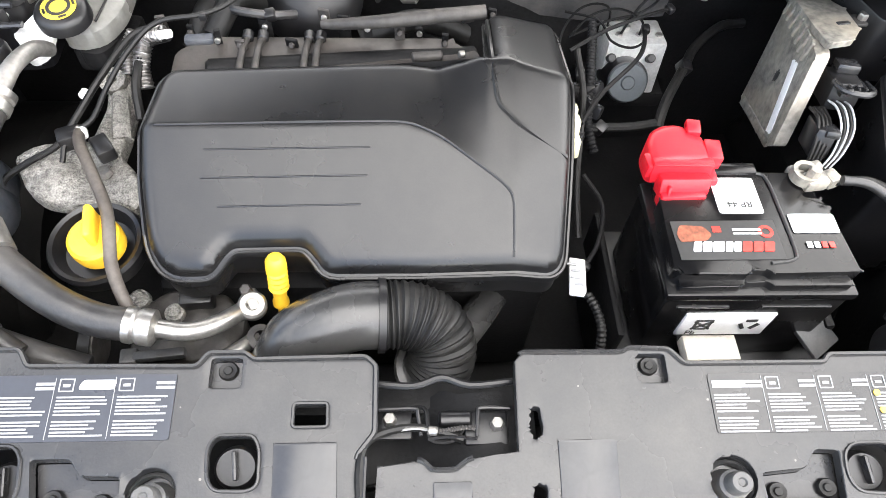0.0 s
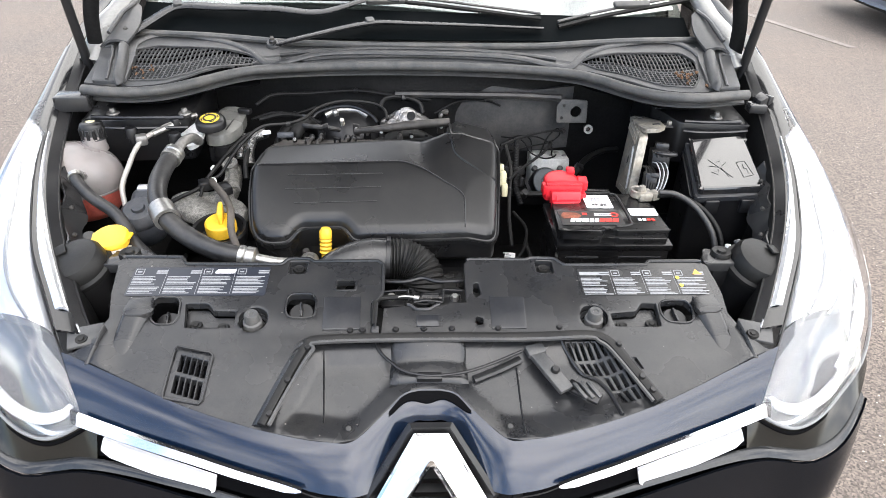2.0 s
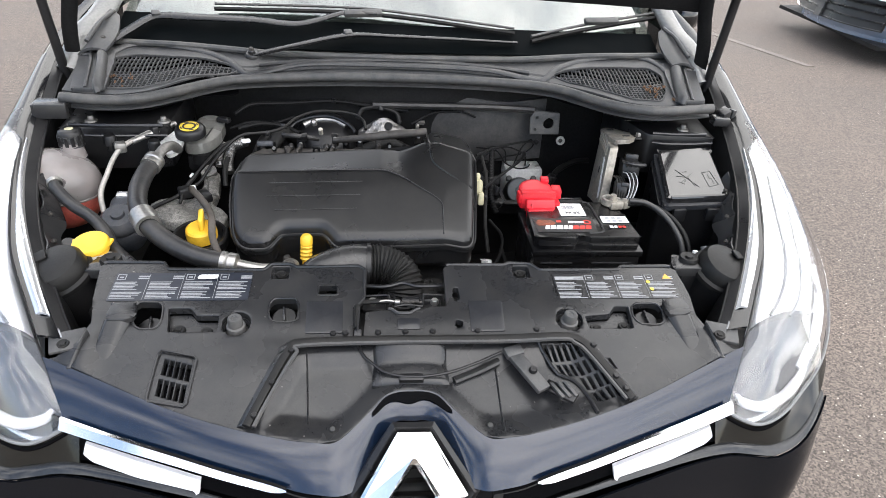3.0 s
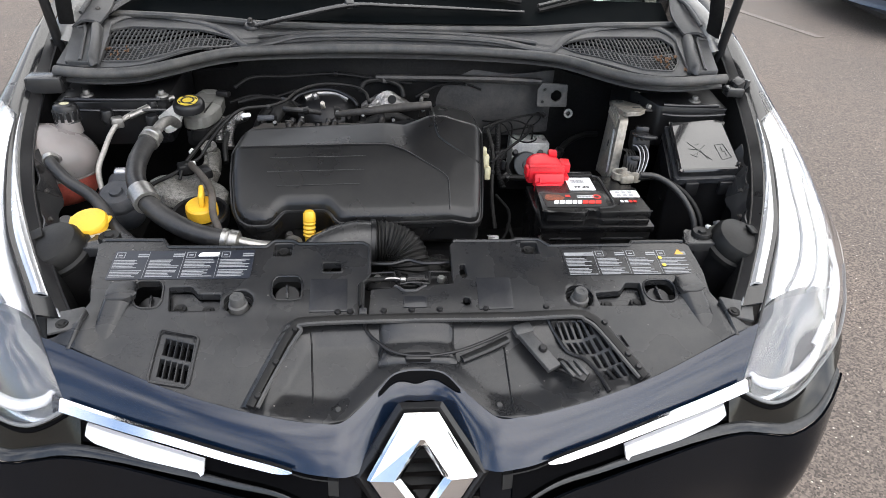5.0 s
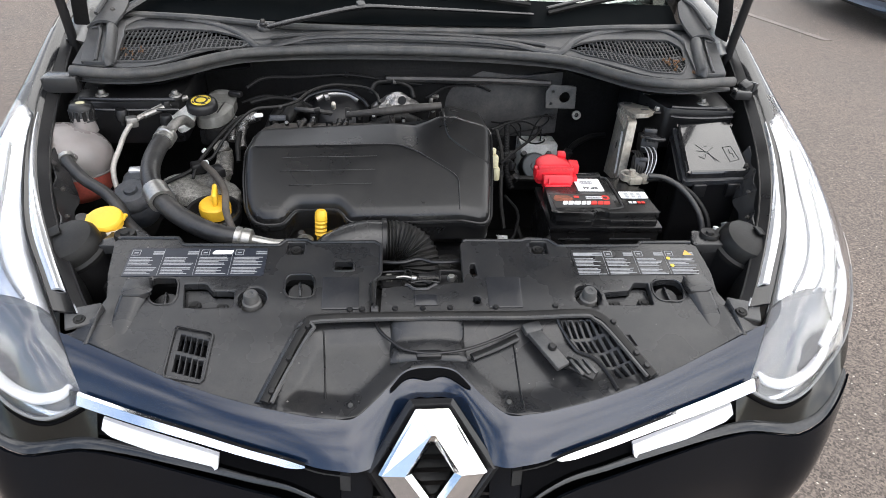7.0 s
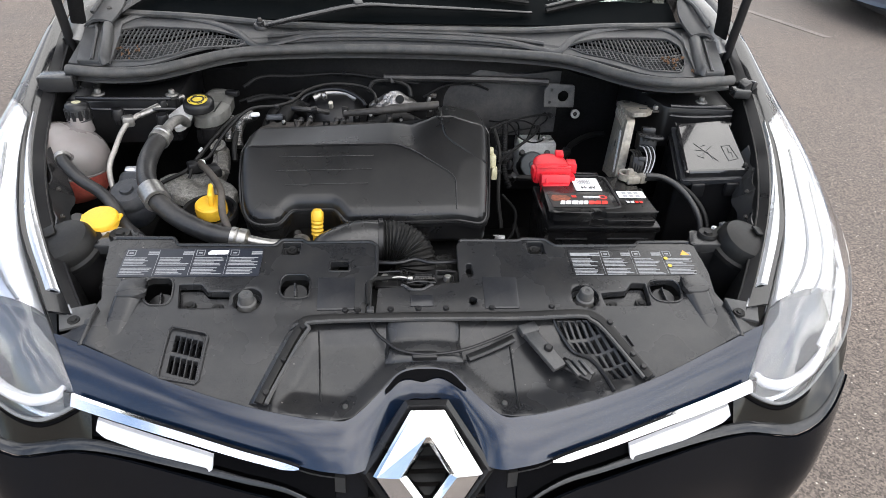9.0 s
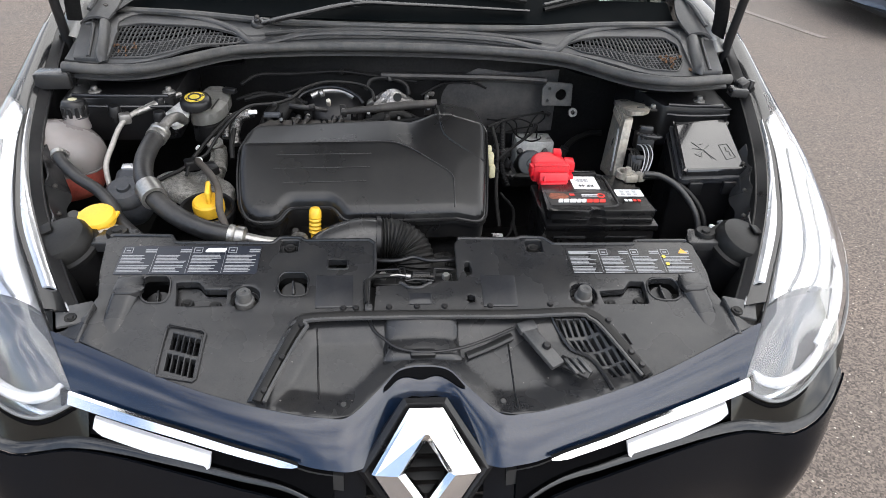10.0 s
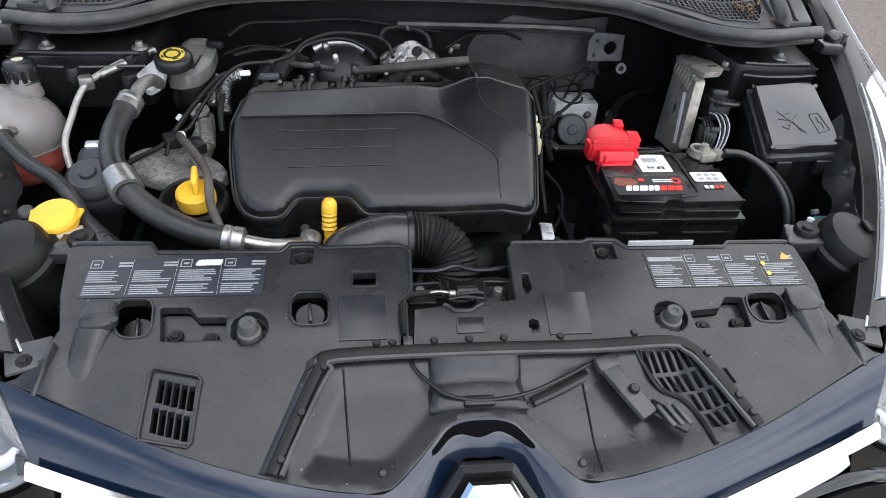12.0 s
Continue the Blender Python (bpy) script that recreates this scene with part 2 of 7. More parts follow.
# ---- mesh tools ----
def part(name, bm, material, parent, label="", smooth=True):
    c = sum((v.co for v in bm.verts), Vector()) / max(1, len(bm.verts))
    bmesh.ops.translate(bm, verts=bm.verts, vec=-c)
    bmesh.ops.recalc_face_normals(bm, faces=bm.faces)
    me = bpy.data.meshes.new(name)
    bm.to_mesh(me)
    bm.free()
    me.materials.append(M[material] if isinstance(material, str) else material)
    if smooth:
        me.shade_smooth()
        me.set_sharp_from_angle(angle=radians(38))
    ob = new(name, me)
    if parent:
        ob.parent = parent
        ob.location = c - origin_of(parent)
    else:
        ob.location = c
    if label:
        ob["label"] = label
    return ob


def origin_of(ob):
    p = ob.location.copy()
    while ob.parent:
        ob = ob.parent
        p += ob.location
    return p


def thing(name, at, label, category, group="", kind=""):
    ob = new(name)
    ob.location = at
    ob.empty_display_size = 0.02
    return tagged(ob, label, category, group, kind)


def box(x0, x1, y0, y1, z0, z1, r=0.004, seg=2, bm=None, m=None):
    own = bmesh.new()
    bmesh.ops.create_cube(own, size=1)
    bmesh.ops.scale(own, verts=own.verts, vec=(x1 - x0, y1 - y0, z1 - z0))
    if r:
        bmesh.ops.bevel(own, geom=own.edges[:], offset=r, segments=seg, affect="EDGES", profile=0.5)
    bmesh.ops.translate(own, verts=own.verts, vec=((x0 + x1) / 2, (y0 + y1) / 2, (z0 + z1) / 2))
    if m is not None:
        own.transform(m)
    return join(bm, own)


def join(bm, own):
    if bm is None:
        return own
    me = bpy.data.meshes.new("tmp")
    own.to_mesh(me)
    own.free()
    bm.from_mesh(me)
    bpy.data.meshes.remove(me)
    return bm


def ebox(c, size, rot=(0, 0, 0), r=0.003, seg=2, bm=None):
    """A bevelled box of the given size round c, turned by degrees."""
    sx, sy, sz = (s / 2 for s in size)
    return box(-sx, sx, -sy, sy, -sz, sz, r, seg, bm, pose(*c, *rot))


def smooth_path(pts, n=8):
    p = [Vector(q) for q in pts]
    if len(p) < 3:
        return p
    p = [2 * p[0] - p[1], *p, 2 * p[-1] - p[-2]]
    out = []
    for i in range(1, len(p) - 2):
        a, b, c, d = p[i - 1:i + 3]
        for k in range(n):
            t = k / n
            out.append(0.5 * (2 * b + (c - a) * t + (2 * a - 5 * b + 4 * c - d) * t * t + (3 * b - a - 3 * c + d) * t ** 3))
    return out + [p[-2]]


def tube(pts, r, n=8, seg=10, bm=None, ripple=0.0, pitch=0.01, flat=1.0):
    """A swept tube along a smooth path; r is a number, or a list of radii to spread along it."""
    bm = bm or bmesh.new()
    path = smooth_path(pts, n)
    if ripple:
        dense = []
        for a, b in zip(path, path[1:]):
            k = max(1, int((b - a).length / (pitch / 6)))
            dense += [a.lerp(b, i / k) for i in range(k)]
        path = dense + [path[-1]]
    length, rings, up = 0.0, [], Vector((0.13, 0.21, 0.97))
    for i, p in enumerate(path):
        d = (path[min(i + 1, len(path) - 1)] - path[max(i - 1, 0)]).normalized()
        if i:
            length += (p - path[i - 1]).length
        side = d.cross(up).normalized()
        up = side.cross(d).normalized()
        f = i / (len(path) - 1)
        rr = r if isinstance(r, (int, float)) else float(np.interp(f, np.linspace(0, 1, len(r)), r))
        rr += ripple * (0.5 - 0.5 * math.cos(2 * math.pi * length / pitch)) if ripple else 0
        rings.append([bm.verts.new(p + rr * (math.cos(a) * side + flat * math.sin(a) * up)) for a in (2 * math.pi * j / seg for j in range(seg))])
    for a, b in zip(rings, rings[1:]):
        for j in range(seg):
            bm.faces.new((a[j], a[(j + 1) % seg], b[(j + 1) % seg], b[j]))
    bm.faces.new(rings[0]), bm.faces.new(rings[-1])
    return bm


def lathe(profile, m=None, seg=24, bm=None):
    """A turned shape: profile of (radius, height), closed on the axis; m places it."""
    own = bmesh.new()
    rings = []
    for rad, h in profile:
        if rad < 1e-6:
            rings.append([own.verts.new((0, 0, h))])
        else:
            rings.append([own.verts.new((rad * math.cos(2 * math.pi * j / seg), rad * math.sin(2 * math.pi * j / seg), h)) for j in range(seg)])
    for a, b in zip(rings, rings[1:]):
        for j in range(seg):
            q = [a[j % len(a)], a[(j + 1) % len(a)], b[(j + 1) % len(b)], b[j % len(b)]]
            q = list(dict.fromkeys(q))
            if len(q) > 2:
                own.faces.new(q)
    if len(rings[0]) > 2 and len(rings[-1]) > 2:
        for j in range(seg):
            own.faces.new((rings[-1][j], rings[-1][(j + 1) % seg], rings[0][(j + 1) % seg], rings[0][j]))
    else:
        for one in (rings[0], rings[-1]):
            if len(one) > 2:
                own.faces.new(one)
    if m is not None:
        own.transform(m)
    return join(bm, own)


def along(a, b):
    """A pose at a whose z axis points to b."""
    a, b = Vector(a), Vector(b)
    return Matrix.Translation(a) @ (b - a).to_track_quat("Z", "Y").to_matrix().to_4x4()


def rod(a, b, r, seg=12, bm=None, cap=0.25):
    h = (Vector(b) - Vector(a)).length
    c = min(r * cap, h / 3)
    return lathe([(0, 0), (r - c, 0), (r, c), (r, h - c), (r - c, h), (0, h)], along(a, b), seg, bm)


def rounded(outline, r, n=4):
    """The outline with each corner rounded by about r."""
    out, k = [], len(outline)
    for i in range(k):
        a, b, c = (Vector(outline[j % k][:2]) for j in (i - 1, i, i + 1))
        ra = min(r, (a - b).length * 0.45)
        rc = min(r, (c - b).length * 0.45)
        p, q = b + (a - b).normalized() * ra, b + (c - b).normalized() * rc
        for j in range(n + 1):
            t = j / n
            out.append(((1 - t) ** 2 * p + 2 * t * (1 - t) * b + t * t * q)[:])
    return out


def inside(p, poly):
    x, y, hit = p[0], p[1], False
    for (x1, y1), (x2, y2) in zip(poly, poly[1:] + poly[:1]):
        if (y1 > y) != (y2 > y) and x < (x2 - x1) * (y - y1) / (y2 - y1) + x1:
            hit = not hit
    return hit


def plate(outline, height, thick, holes=(), step=0.0, bevel=0.0, bm=None):
    """A sheet over a plan outline with holes through it; its top lies at height(x, y)."""
    own = bmesh.new()
    loops = [list(outline), *[list(h) for h in holes]]
    pts, edges = [], []
    for loop in loops:
        k = len(pts)
        pts += [Vector(p[:2]) for p in loop]
        edges += [(k + i, k + (i + 1) % len(loop)) for i in range(len(loop))]
    if step:
        xs, ys = [p[0] for p in outline], [p[1] for p in outline]
        for x in np.arange(min(xs) + step / 2, max(xs), step):
            for y in np.arange(min(ys) + step / 2, max(ys), step):
                if inside((x, y), loops[0]) and not any(inside((x, y), h) for h in loops[1:]):
                    pts.append(Vector((float(x), float(y))))
    vs, _, fs, _, _, _ = geometry.delaunay_2d_cdt(pts, edges, [], 0, 1e-6)
    used = [own.verts.new((v[0], v[1], height(v[0], v[1]))) for v in vs]
    top = []
    for f in fs:
        c = sum((Vector(vs[i]) for i in f), Vector((0, 0))) / len(f)
        if inside(c, loops[0]) and not any(inside(c, h) for h in loops[1:]):
            top.append(own.faces.new([used[i] for i in f]))
    for v in [v for v in own.verts if not v.link_faces]:
        own.verts.remove(v)
    for f in own.faces:
        f.normal_update()
        if f.normal.z < 0:
            f.normal_flip()
    top = own.faces[:]
    rim = [e for e in own.edges if len(e.link_faces) == 1]
    low = {v: own.verts.new(v.co - Vector((0, 0, thick))) for v in own.verts[:]}
    for f in top:
        own.faces.new([low[v] for v in reversed(f.verts)])
    walls = [own.faces.new((e.verts[0], e.verts[1], low[e.verts[1]], low[e.verts[0]])) for e in rim]
    if bevel:
        tops = [e for e in rim if e.is_valid]
        bmesh.ops.bevel(own, geom=tops, offset=bevel, segments=2, affect="EDGES", profile=0.5)
    return join(bm, own)


def sheet(f, nu, nv, thick, down=(0, 0, -1), bm=None):
    """A curved sheet: f(u, v) is a point for u, v in 0..1; it gets its thickness along down."""
    own = bmesh.new()
    d = Vector(down) * thick
    a = [[own.verts.new(f(i / nu, j / nv)) for j in range(nv + 1)] for i in range(nu + 1)]
    b = [[own.verts.new(v.co + d) for v in row] for row in a]
    for g in (a, b):
        for i in range(nu):
            for j in range(nv):
                own.faces.new((g[i][j], g[i + 1][j], g[i + 1][j + 1], g[i][j + 1]))
    ring = [(i, 0) for i in range(nu)] + [(nu, j) for j in range(nv)] + [(i, nv) for i in range(nu, 0, -1)] + [(0, j) for j in range(nv, 0, -1)]
    for (i, j), (k, m) in zip(ring, ring[1:] + ring[:1]):
        own.faces.new((a[i][j], a[k][m], b[k][m], b[i][j]))
    return join(bm, own)


def pillow(outline, height, thick, roll=0.008, drop=0.006, step=0.008):
    """A plate whose upper face rolls off towards its outline."""
    closed = list(outline) + [outline[0]]
    return plate(outline, lambda x, y: height(x, y) - drop * (1 - min(roll, gap(x, y, closed)) / roll) ** 2, thick, step=step)


def gap(x, y, pts):
    """Distance in plan from (x, y) to an open line of points."""
    p, best = Vector((x, y)), 9.0
    for a, b in zip(pts, pts[1:]):
        a, b = Vector(a[:2]), Vector(b[:2])
        t = max(0, min(1, (p - a).dot(b - a) / max(1e-9, (b - a).length_squared)))
        best = min(best, (p - a.lerp(b, t)).length)
    return best


def curve(table):
    """A smooth function through rows of (x, y, z ...): a value of the first column gives the rest."""
    t = np.array(table, float)
    slope = np.gradient(t[:, 1:], t[:, 0], axis=0)

    def f(x):
        x = min(max(x, t[0, 0]), t[-1, 0])
        i = min(max(int(np.searchsorted(t[:, 0], x)) - 1, 0), len(t) - 2)
        h = t[i + 1, 0] - t[i, 0]
        s = (x - t[i, 0]) / h
        a, b = t[i, 1:], t[i + 1, 1:]
        v = (1 + 2 * s) * (1 - s) ** 2 * a + s * (1 - s) ** 2 * h * slope[i] + s * s * (3 - 2 * s) * b + s * s * (s - 1) * h * slope[i + 1]
        return [float(q) for q in v]
    return f

# ---- ground ----
bm = bmesh.new()
bmesh.ops.create_grid(bm, x_segments=40, y_segments=40, size=150)
ground = part("ground", bm, "asphalt", None, smooth=False)
tagged(ground, "grey-brown weathered asphalt of a car park with pale chips", "ground", kind="structure")

# ---- the car's shell ----
car = thing("car", (0.008, 0.9, 0.0), "black hatchback parked with its bonnet raised", "car")
CX = 0.008
# bay rim: y -> half width, height
rim = curve([(0.10, 0.525, 0.768), (0.144, 0.548, 0.778), (0.211, 0.590, 0.797), (0.301, 0.642, 0.821), (0.416, 0.700, 0.852),
             (0.547, 0.748, 0.887), (0.659, 0.775, 0.917), (0.827, 0.806, 0.960), (0.96, 0.825, 0.995), (1.6, 0.83, 1.10)])
# outer edge of headlamp and wing: y -> half width
outer = curve([(0.0, 0.56), (0.04, 0.650), (0.116, 0.735), (0.18, 0.780), (0.241, 0.818), (0.358, 0.856), (0.493, 0.878), (0.628, 0.888), (0.771, 0.890), (1.6, 0.890)])
lampin = curve([(0.02, 0.515), (0.136, 0.580), (0.223, 0.631), (0.328, 0.692), (0.431, 0.732), (0.548, 0.768), (0.66, 0.790), (0.75, 0.80)])


def crown(y, w):
    """Height of the wing or lamp surface at y, for w from the inner rim (0) to the outer edge (1)."""
    z, w = rim(y)[1] - 0.002, max(0.0, w)
    z -= 0.055 * (max(0.0, 0.09 - y) / 0.08) ** 2
    return z + 0.014 * math.sin(math.pi * min(1, w * 1.2)) - 0.055 * w ** 2.4


lamp_in = curve([(0.0, 0.524, 0.046, 0.712), (0.1, 0.556, 0.100, 0.753), (0.2, 0.594, 0.16, 0.781), (0.3, 0.630, 0.22, 0.798), (0.4, 0.671, 0.29, 0.816), (0.52, 0.709, 0.37, 0.837), (0.65, 0.742, 0.46, 0.862), (0.8, 0.775, 0.58, 0.894), (1.0, 0.80, 0.75, 0.938)])
lamp_out = curve([(0.0, 0.524, 0.041, 0.705), (0.05, 0.552, 0.035, 0.690), (0.1, 0.580, 0.034, 0.680), (0.15, 0.605, 0.040, 0.678), (0.2, 0.634, 0.054, 0.680), (0.3, 0.690, 0.096, 0.694), (0.4, 0.750, 0.150, 0.712), (0.52, 0.812, 0.243, 0.738), (0.65, 0.852, 0.35, 0.774), (0.8, 0.877, 0.49, 0.812), (1.0, 0.888, 0.72, 0.872)])
under_lamp = curve([(0.50, 0.048, 0.705), (0.524, 0.041, 0.703), (0.552, 0.035, 0.688), (0.580, 0.034, 0.678), (0.605, 0.040, 0.676), (0.634, 0.054, 0.678), (0.690, 0.096, 0.692), (0.750, 0.150, 0.710), (0.80, 0.22, 0.73)])

for s in (1, -1):
    def wing_in(u, v, s=s):
        y = 0.16 + 0.80 * u
        a, b = rim(y)[0], lampin(min(y, 0.75))[0] if y < 0.75 else outer(y)[0]
        k = np.clip((y - 0.64) / 0.11, 0, 1)
        b = (1 - k) * (lampin(min(y, 0.75))[0] - 0.002) + k * outer(y)[0]
        x = a + (b - a) * v
        w = (x - rim(y)[0]) / max(0.02, outer(y)[0] - rim(y)[0])
        return (CX + s * x, y, crown(y, w))
    wing = part("wing", sheet(wing_in, 60, 10, 0.004), "paint2", car, "gloss black front wing")
    def wing_side(u, v, s=s):
        y = 0.15 + 1.45 * u
        x = outer(y)[0] - 0.004
        x -= (0.012 + 0.14 * v * v) * float(np.clip((0.60 - y) / 0.4, 0, 1))
        return (CX + s * (x - 0.02 + 0.02 * math.sin(math.pi * (0.15 + 0.7 * v))), y, crown(y, 1) - 0.50 * v)
    part("wing_side", sheet(wing_side, 16, 10, 0.004, (-s, 0, 0)), "paint2", car)
    def wing_back(u, v, s=s):
        y = 0.95 + 0.65 * u
        x = rim(y)[0] + (outer(y)[0] - rim(y)[0]) * v
        return (CX + s * x, y, crown(y, v))
    part("wing_top", sheet(wing_back, 12, 6, 0.004), "paint2", car)
    # folded flange along the bay
    part("wing_flange", sheet(lambda u, v, s=s: (CX + s * (rim(0.15 + 0.8 * u)[0] - 0.022 * v), 0.15 + 0.8 * u, rim(0.15 + 0.8 * u)[1] - 0.003 - 0.012 * v), 40, 2, 0.003), "black", car)
    def inner(u, v, s=s):
        y = 0.13 + 0.85 * u
        x, z = rim(y)
        hollow = 0.085 * math.exp(-((y - 0.62) / 0.11) ** 2) * min(1.0, 8 * v) if s < 0 else 0.0
        return (CX + s * (x - 0.022 - 0.05 * v ** 0.6 + hollow), y, z - 0.012 - 0.58 * v)
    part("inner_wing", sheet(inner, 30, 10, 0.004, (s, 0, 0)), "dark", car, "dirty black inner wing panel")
    # headlamp: clear lens over a silver housing
    def lens_at(t, v, d=0.0, s=s):
        """A point of the lamp's surface: t from its front tip to its rear end, v from the bay to the outer edge, d below it."""
        xa, ya, za = lamp_in(t)
        xb, yb, zb = lamp_out(t)
        full = min(1.0, 5 * t)
        z = za + 0.012 * full * math.sin(math.pi * min(1, v * 1.2)) + (zb - za) * v ** (1 + 1.0 * full)
        return (CX + s * (xa + (xb - xa) * v - d * 0.3 * v), ya + (yb - ya) * v + d * 0.4 * full, z - d)
    rear = lambda u, v: 0.19 + 0.36 * v + (0.99 - 0.19 - 0.36 * v) * u
    lamp = part("headlamp", sheet(lambda u, v: lens_at(rear(u, v), 0.01 + 0.97 * v, 0.012), 44, 14, 0.01), "lampin", car, "swept-back headlamp with a clear lens")
    part("lamp_bowl", sheet(lambda u, v: lens_at((0.02 + 0.98 * u) * (0.19 + 0.36 * v), 0.03 + 0.94 * v, 0.012 + 0.040 * math.sin(math.pi * min(1, v * 1.1)) * min(1, u * 3) * (1.25 - u)), 24, 14, 0.006), "lampmid", lamp, "satin grey inner bezel")
    part("bezel", sheet(lambda u, v: lens_at(0.19 + 0.36 * u - 0.035 * v, 0.04 + 0.92 * u, 0.012 + 0.03 * v), 20, 3, 0.003), "lampdark", lamp)
    ob = part("lens", sheet(lambda u, v: lens_at(u ** 1.3, v, -0.002), 70, 22, 0.003), "lens", lamp, "clear polycarbonate lens")
    ob.visible_shadow = False
    part("lens_edge", tube([lens_at(t, 1.0, 0.001) for t in (0.0, 0.03, 0.06, 0.1, 0.15, 0.2, 0.25, 0.3, 0.36, 0.42, 0.5, 0.6)], 0.0035, n=3, seg=8), "lampdark", lamp)
    # near-black tube stands in for the shade in the gap below the lens
    part("lamp_gap_shade", tube([tuple(Vector(lens_at(t, 1.0, 0.004)) + Vector((0, -0.004, -0.006))) for t in (0.0, 0.03, 0.06, 0.1, 0.15, 0.2, 0.25, 0.3, 0.36, 0.42, 0.5)], 0.0032, n=3, seg=8), "shade_black", car)
    part("lens_gasket", tube([lens_at(t, 0.012, -0.001) for t in (0.06, 0.14, 0.22, 0.32, 0.42, 0.52, 0.65, 0.8, 0.96)], 0.0022, n=4, seg=6), "black", lamp)
    for w, a, b, r in ((0.30, 0.30, 0.80, 0.0030), (0.52, 0.36, 0.74, 0.0024), (0.72, 0.44, 0.70, 0.0024)):
        part("reflector_rib", tube([lens_at(a + (b - a) * k / 6, w + 0.05 * math.sin(k), 0.011) for k in range(7)], r, n=4, seg=6), "lampdark", lamp)
    part("side_cavity", sheet(lambda u, v: lens_at(0.40 + 0.16 * u, 0.66 + 0.20 * v + 0.05 * u, 0.0105 + 0.006 * math.sin(math.pi * u)), 10, 6, 0.003), "lampmid", lamp)
    part("lens_rim", tube([lens_at(t, 0.90, 0.010) for t in (0.03, 0.06, 0.1, 0.15, 0.2, 0.25, 0.3, 0.36)], 0.004, n=3, seg=8), "lampin", lamp)
    part("light_guide", tube([(CX + s * x, y, z) for x, y, z in ((0.553, 0.074, 0.708), (0.560, 0.062, 0.703), (0.582, 0.056, 0.699), (0.608, 0.060, 0.698), (0.642, 0.078, 0.698), (0.675, 0.104, 0.698), (0.702, 0.132, 0.700), (0.724, 0.165, 0.706), (0.732, 0.190, 0.714))], [0.005, 0.0085, 0.0095, 0.0095, 0.0095, 0.009, 0.008, 0.006], n=5, seg=10), "led", lamp, "white light guide")
    part("side_light", tube([lens_at(t, 0.86, 0.014) for t in (0.33, 0.38, 0.44, 0.50, 0.56, 0.64)], [0.006, 0.011, 0.013, 0.013, 0.011, 0.006], n=4, seg=10, flat=0.5), "led", lamp, "white side light strip")
    part("lamp_shoulder", sheet(lambda u, v, s=s: (CX + s * (rim(0.20 + 0.44 * u)[0] + 0.003 + (lampin(0.20 + 0.44 * u)[0] - rim(0.20 + 0.44 * u)[0] - 0.011) * v), 0.20 + 0.44 * u, rim(0.20 + 0.44 * u)[1] + 0.002 + 0.006 * math.sin(math.pi * v)), 40, 5, 0.004), "lampin", lamp, "silver lamp shoulder along the bay edge")
    # lamp bracket at the front corner of the bay
    part("lamp_bracket", box(-0.005, 0.005, -0.030, 0.030, -0.010, 0.004, 0.003, m=pose(CX + s * 0.576, 0.186, 0.782, 10, 0, -s * 33)), "lampin", car, "pale plastic bracket")

# ---- nose: gloss trim, strips, badge, bumper ----
edge = curve([(-0.62, 0.142), (-0.572, 0.125), (-0.491, 0.091), (-0.357, 0.035), (-0.231, -0.002), (-0.150, -0.016), (-0.115, -0.016), (-0.085, 0.008), (-0.060, 0.034), (-0.043, 0.052), (-0.02, 0.060),
              (0.0, 0.061), (0.02, 0.060), (0.043, 0.052), (0.060, 0.034), (0.085, 0.008), (0.115, -0.016), (0.150, -0.016), (0.231, -0.002), (0.357, 0.035), (0.491, 0.091), (0.572, 0.125), (0.62, 0.142)])
base = curve([(-0.62, 0.142), (-0.572, 0.125), (-0.491, 0.091), (-0.357, 0.035), (-0.231, -0.002), (-0.150, -0.018), (0, -0.026), (0.150, -0.018), (0.231, -0.002), (0.357, 0.035), (0.491, 0.091), (0.572, 0.125), (0.62, 0.142)])


def front_z(y):
    return 0.775 + 0.37 * (y - 0.14)


LOW = curve([(0.0, 0.024, 0.717), (0.025, 0.023, 0.717), (0.042, 0.010, 0.709), (0.065, -0.030, 0.687), (0.086, -0.064, 0.670), (0.10, -0.071, 0.669), (0.14, -0.072, 0.672), (0.17, -0.067, 0.675), (0.20, -0.058, 0.680),
             (0.27, -0.038, 0.688), (0.35, -0.013, 0.698), (0.43, 0.013, 0.706), (0.525, 0.047, 0.716), (0.6, 0.075, 0.725)])
lip_w = lambda u: 0.006 + 0.009 * float(np.clip((u - 0.25) / 0.45, 0, 1))
LIP = curve([(0.0, -0.125, 0.470), (0.05, -0.122, 0.490), (0.10, -0.112, 0.560), (0.145, -0.092, 0.612), (0.190, -0.075, 0.634), (0.273, -0.051, 0.644), (0.38, -0.020, 0.652), (0.450, 0.001, 0.655), (0.499, 0.014, 0.655), (0.535, 0.022, 0.651), (0.580, 0.028, 0.638), (0.625, 0.031, 0.632), (0.676, 0.049, 0.650), (0.73, 0.10, 0.675), (0.80, 0.20, 0.70)])


def trim(u, v):
    xa, xb = -0.574 + 1.148 * u, -0.526 + 1.052 * u
    ya, za = edge(xa)[0], front_z(edge(xa)[0]) + 0.002
    yb, zb = LOW(abs(xb))
    return (CX + xa + (xb - xa) * v, ya + (yb - ya) * v, za + (zb - za) * v + 0.006 * math.sin(math.pi * v))


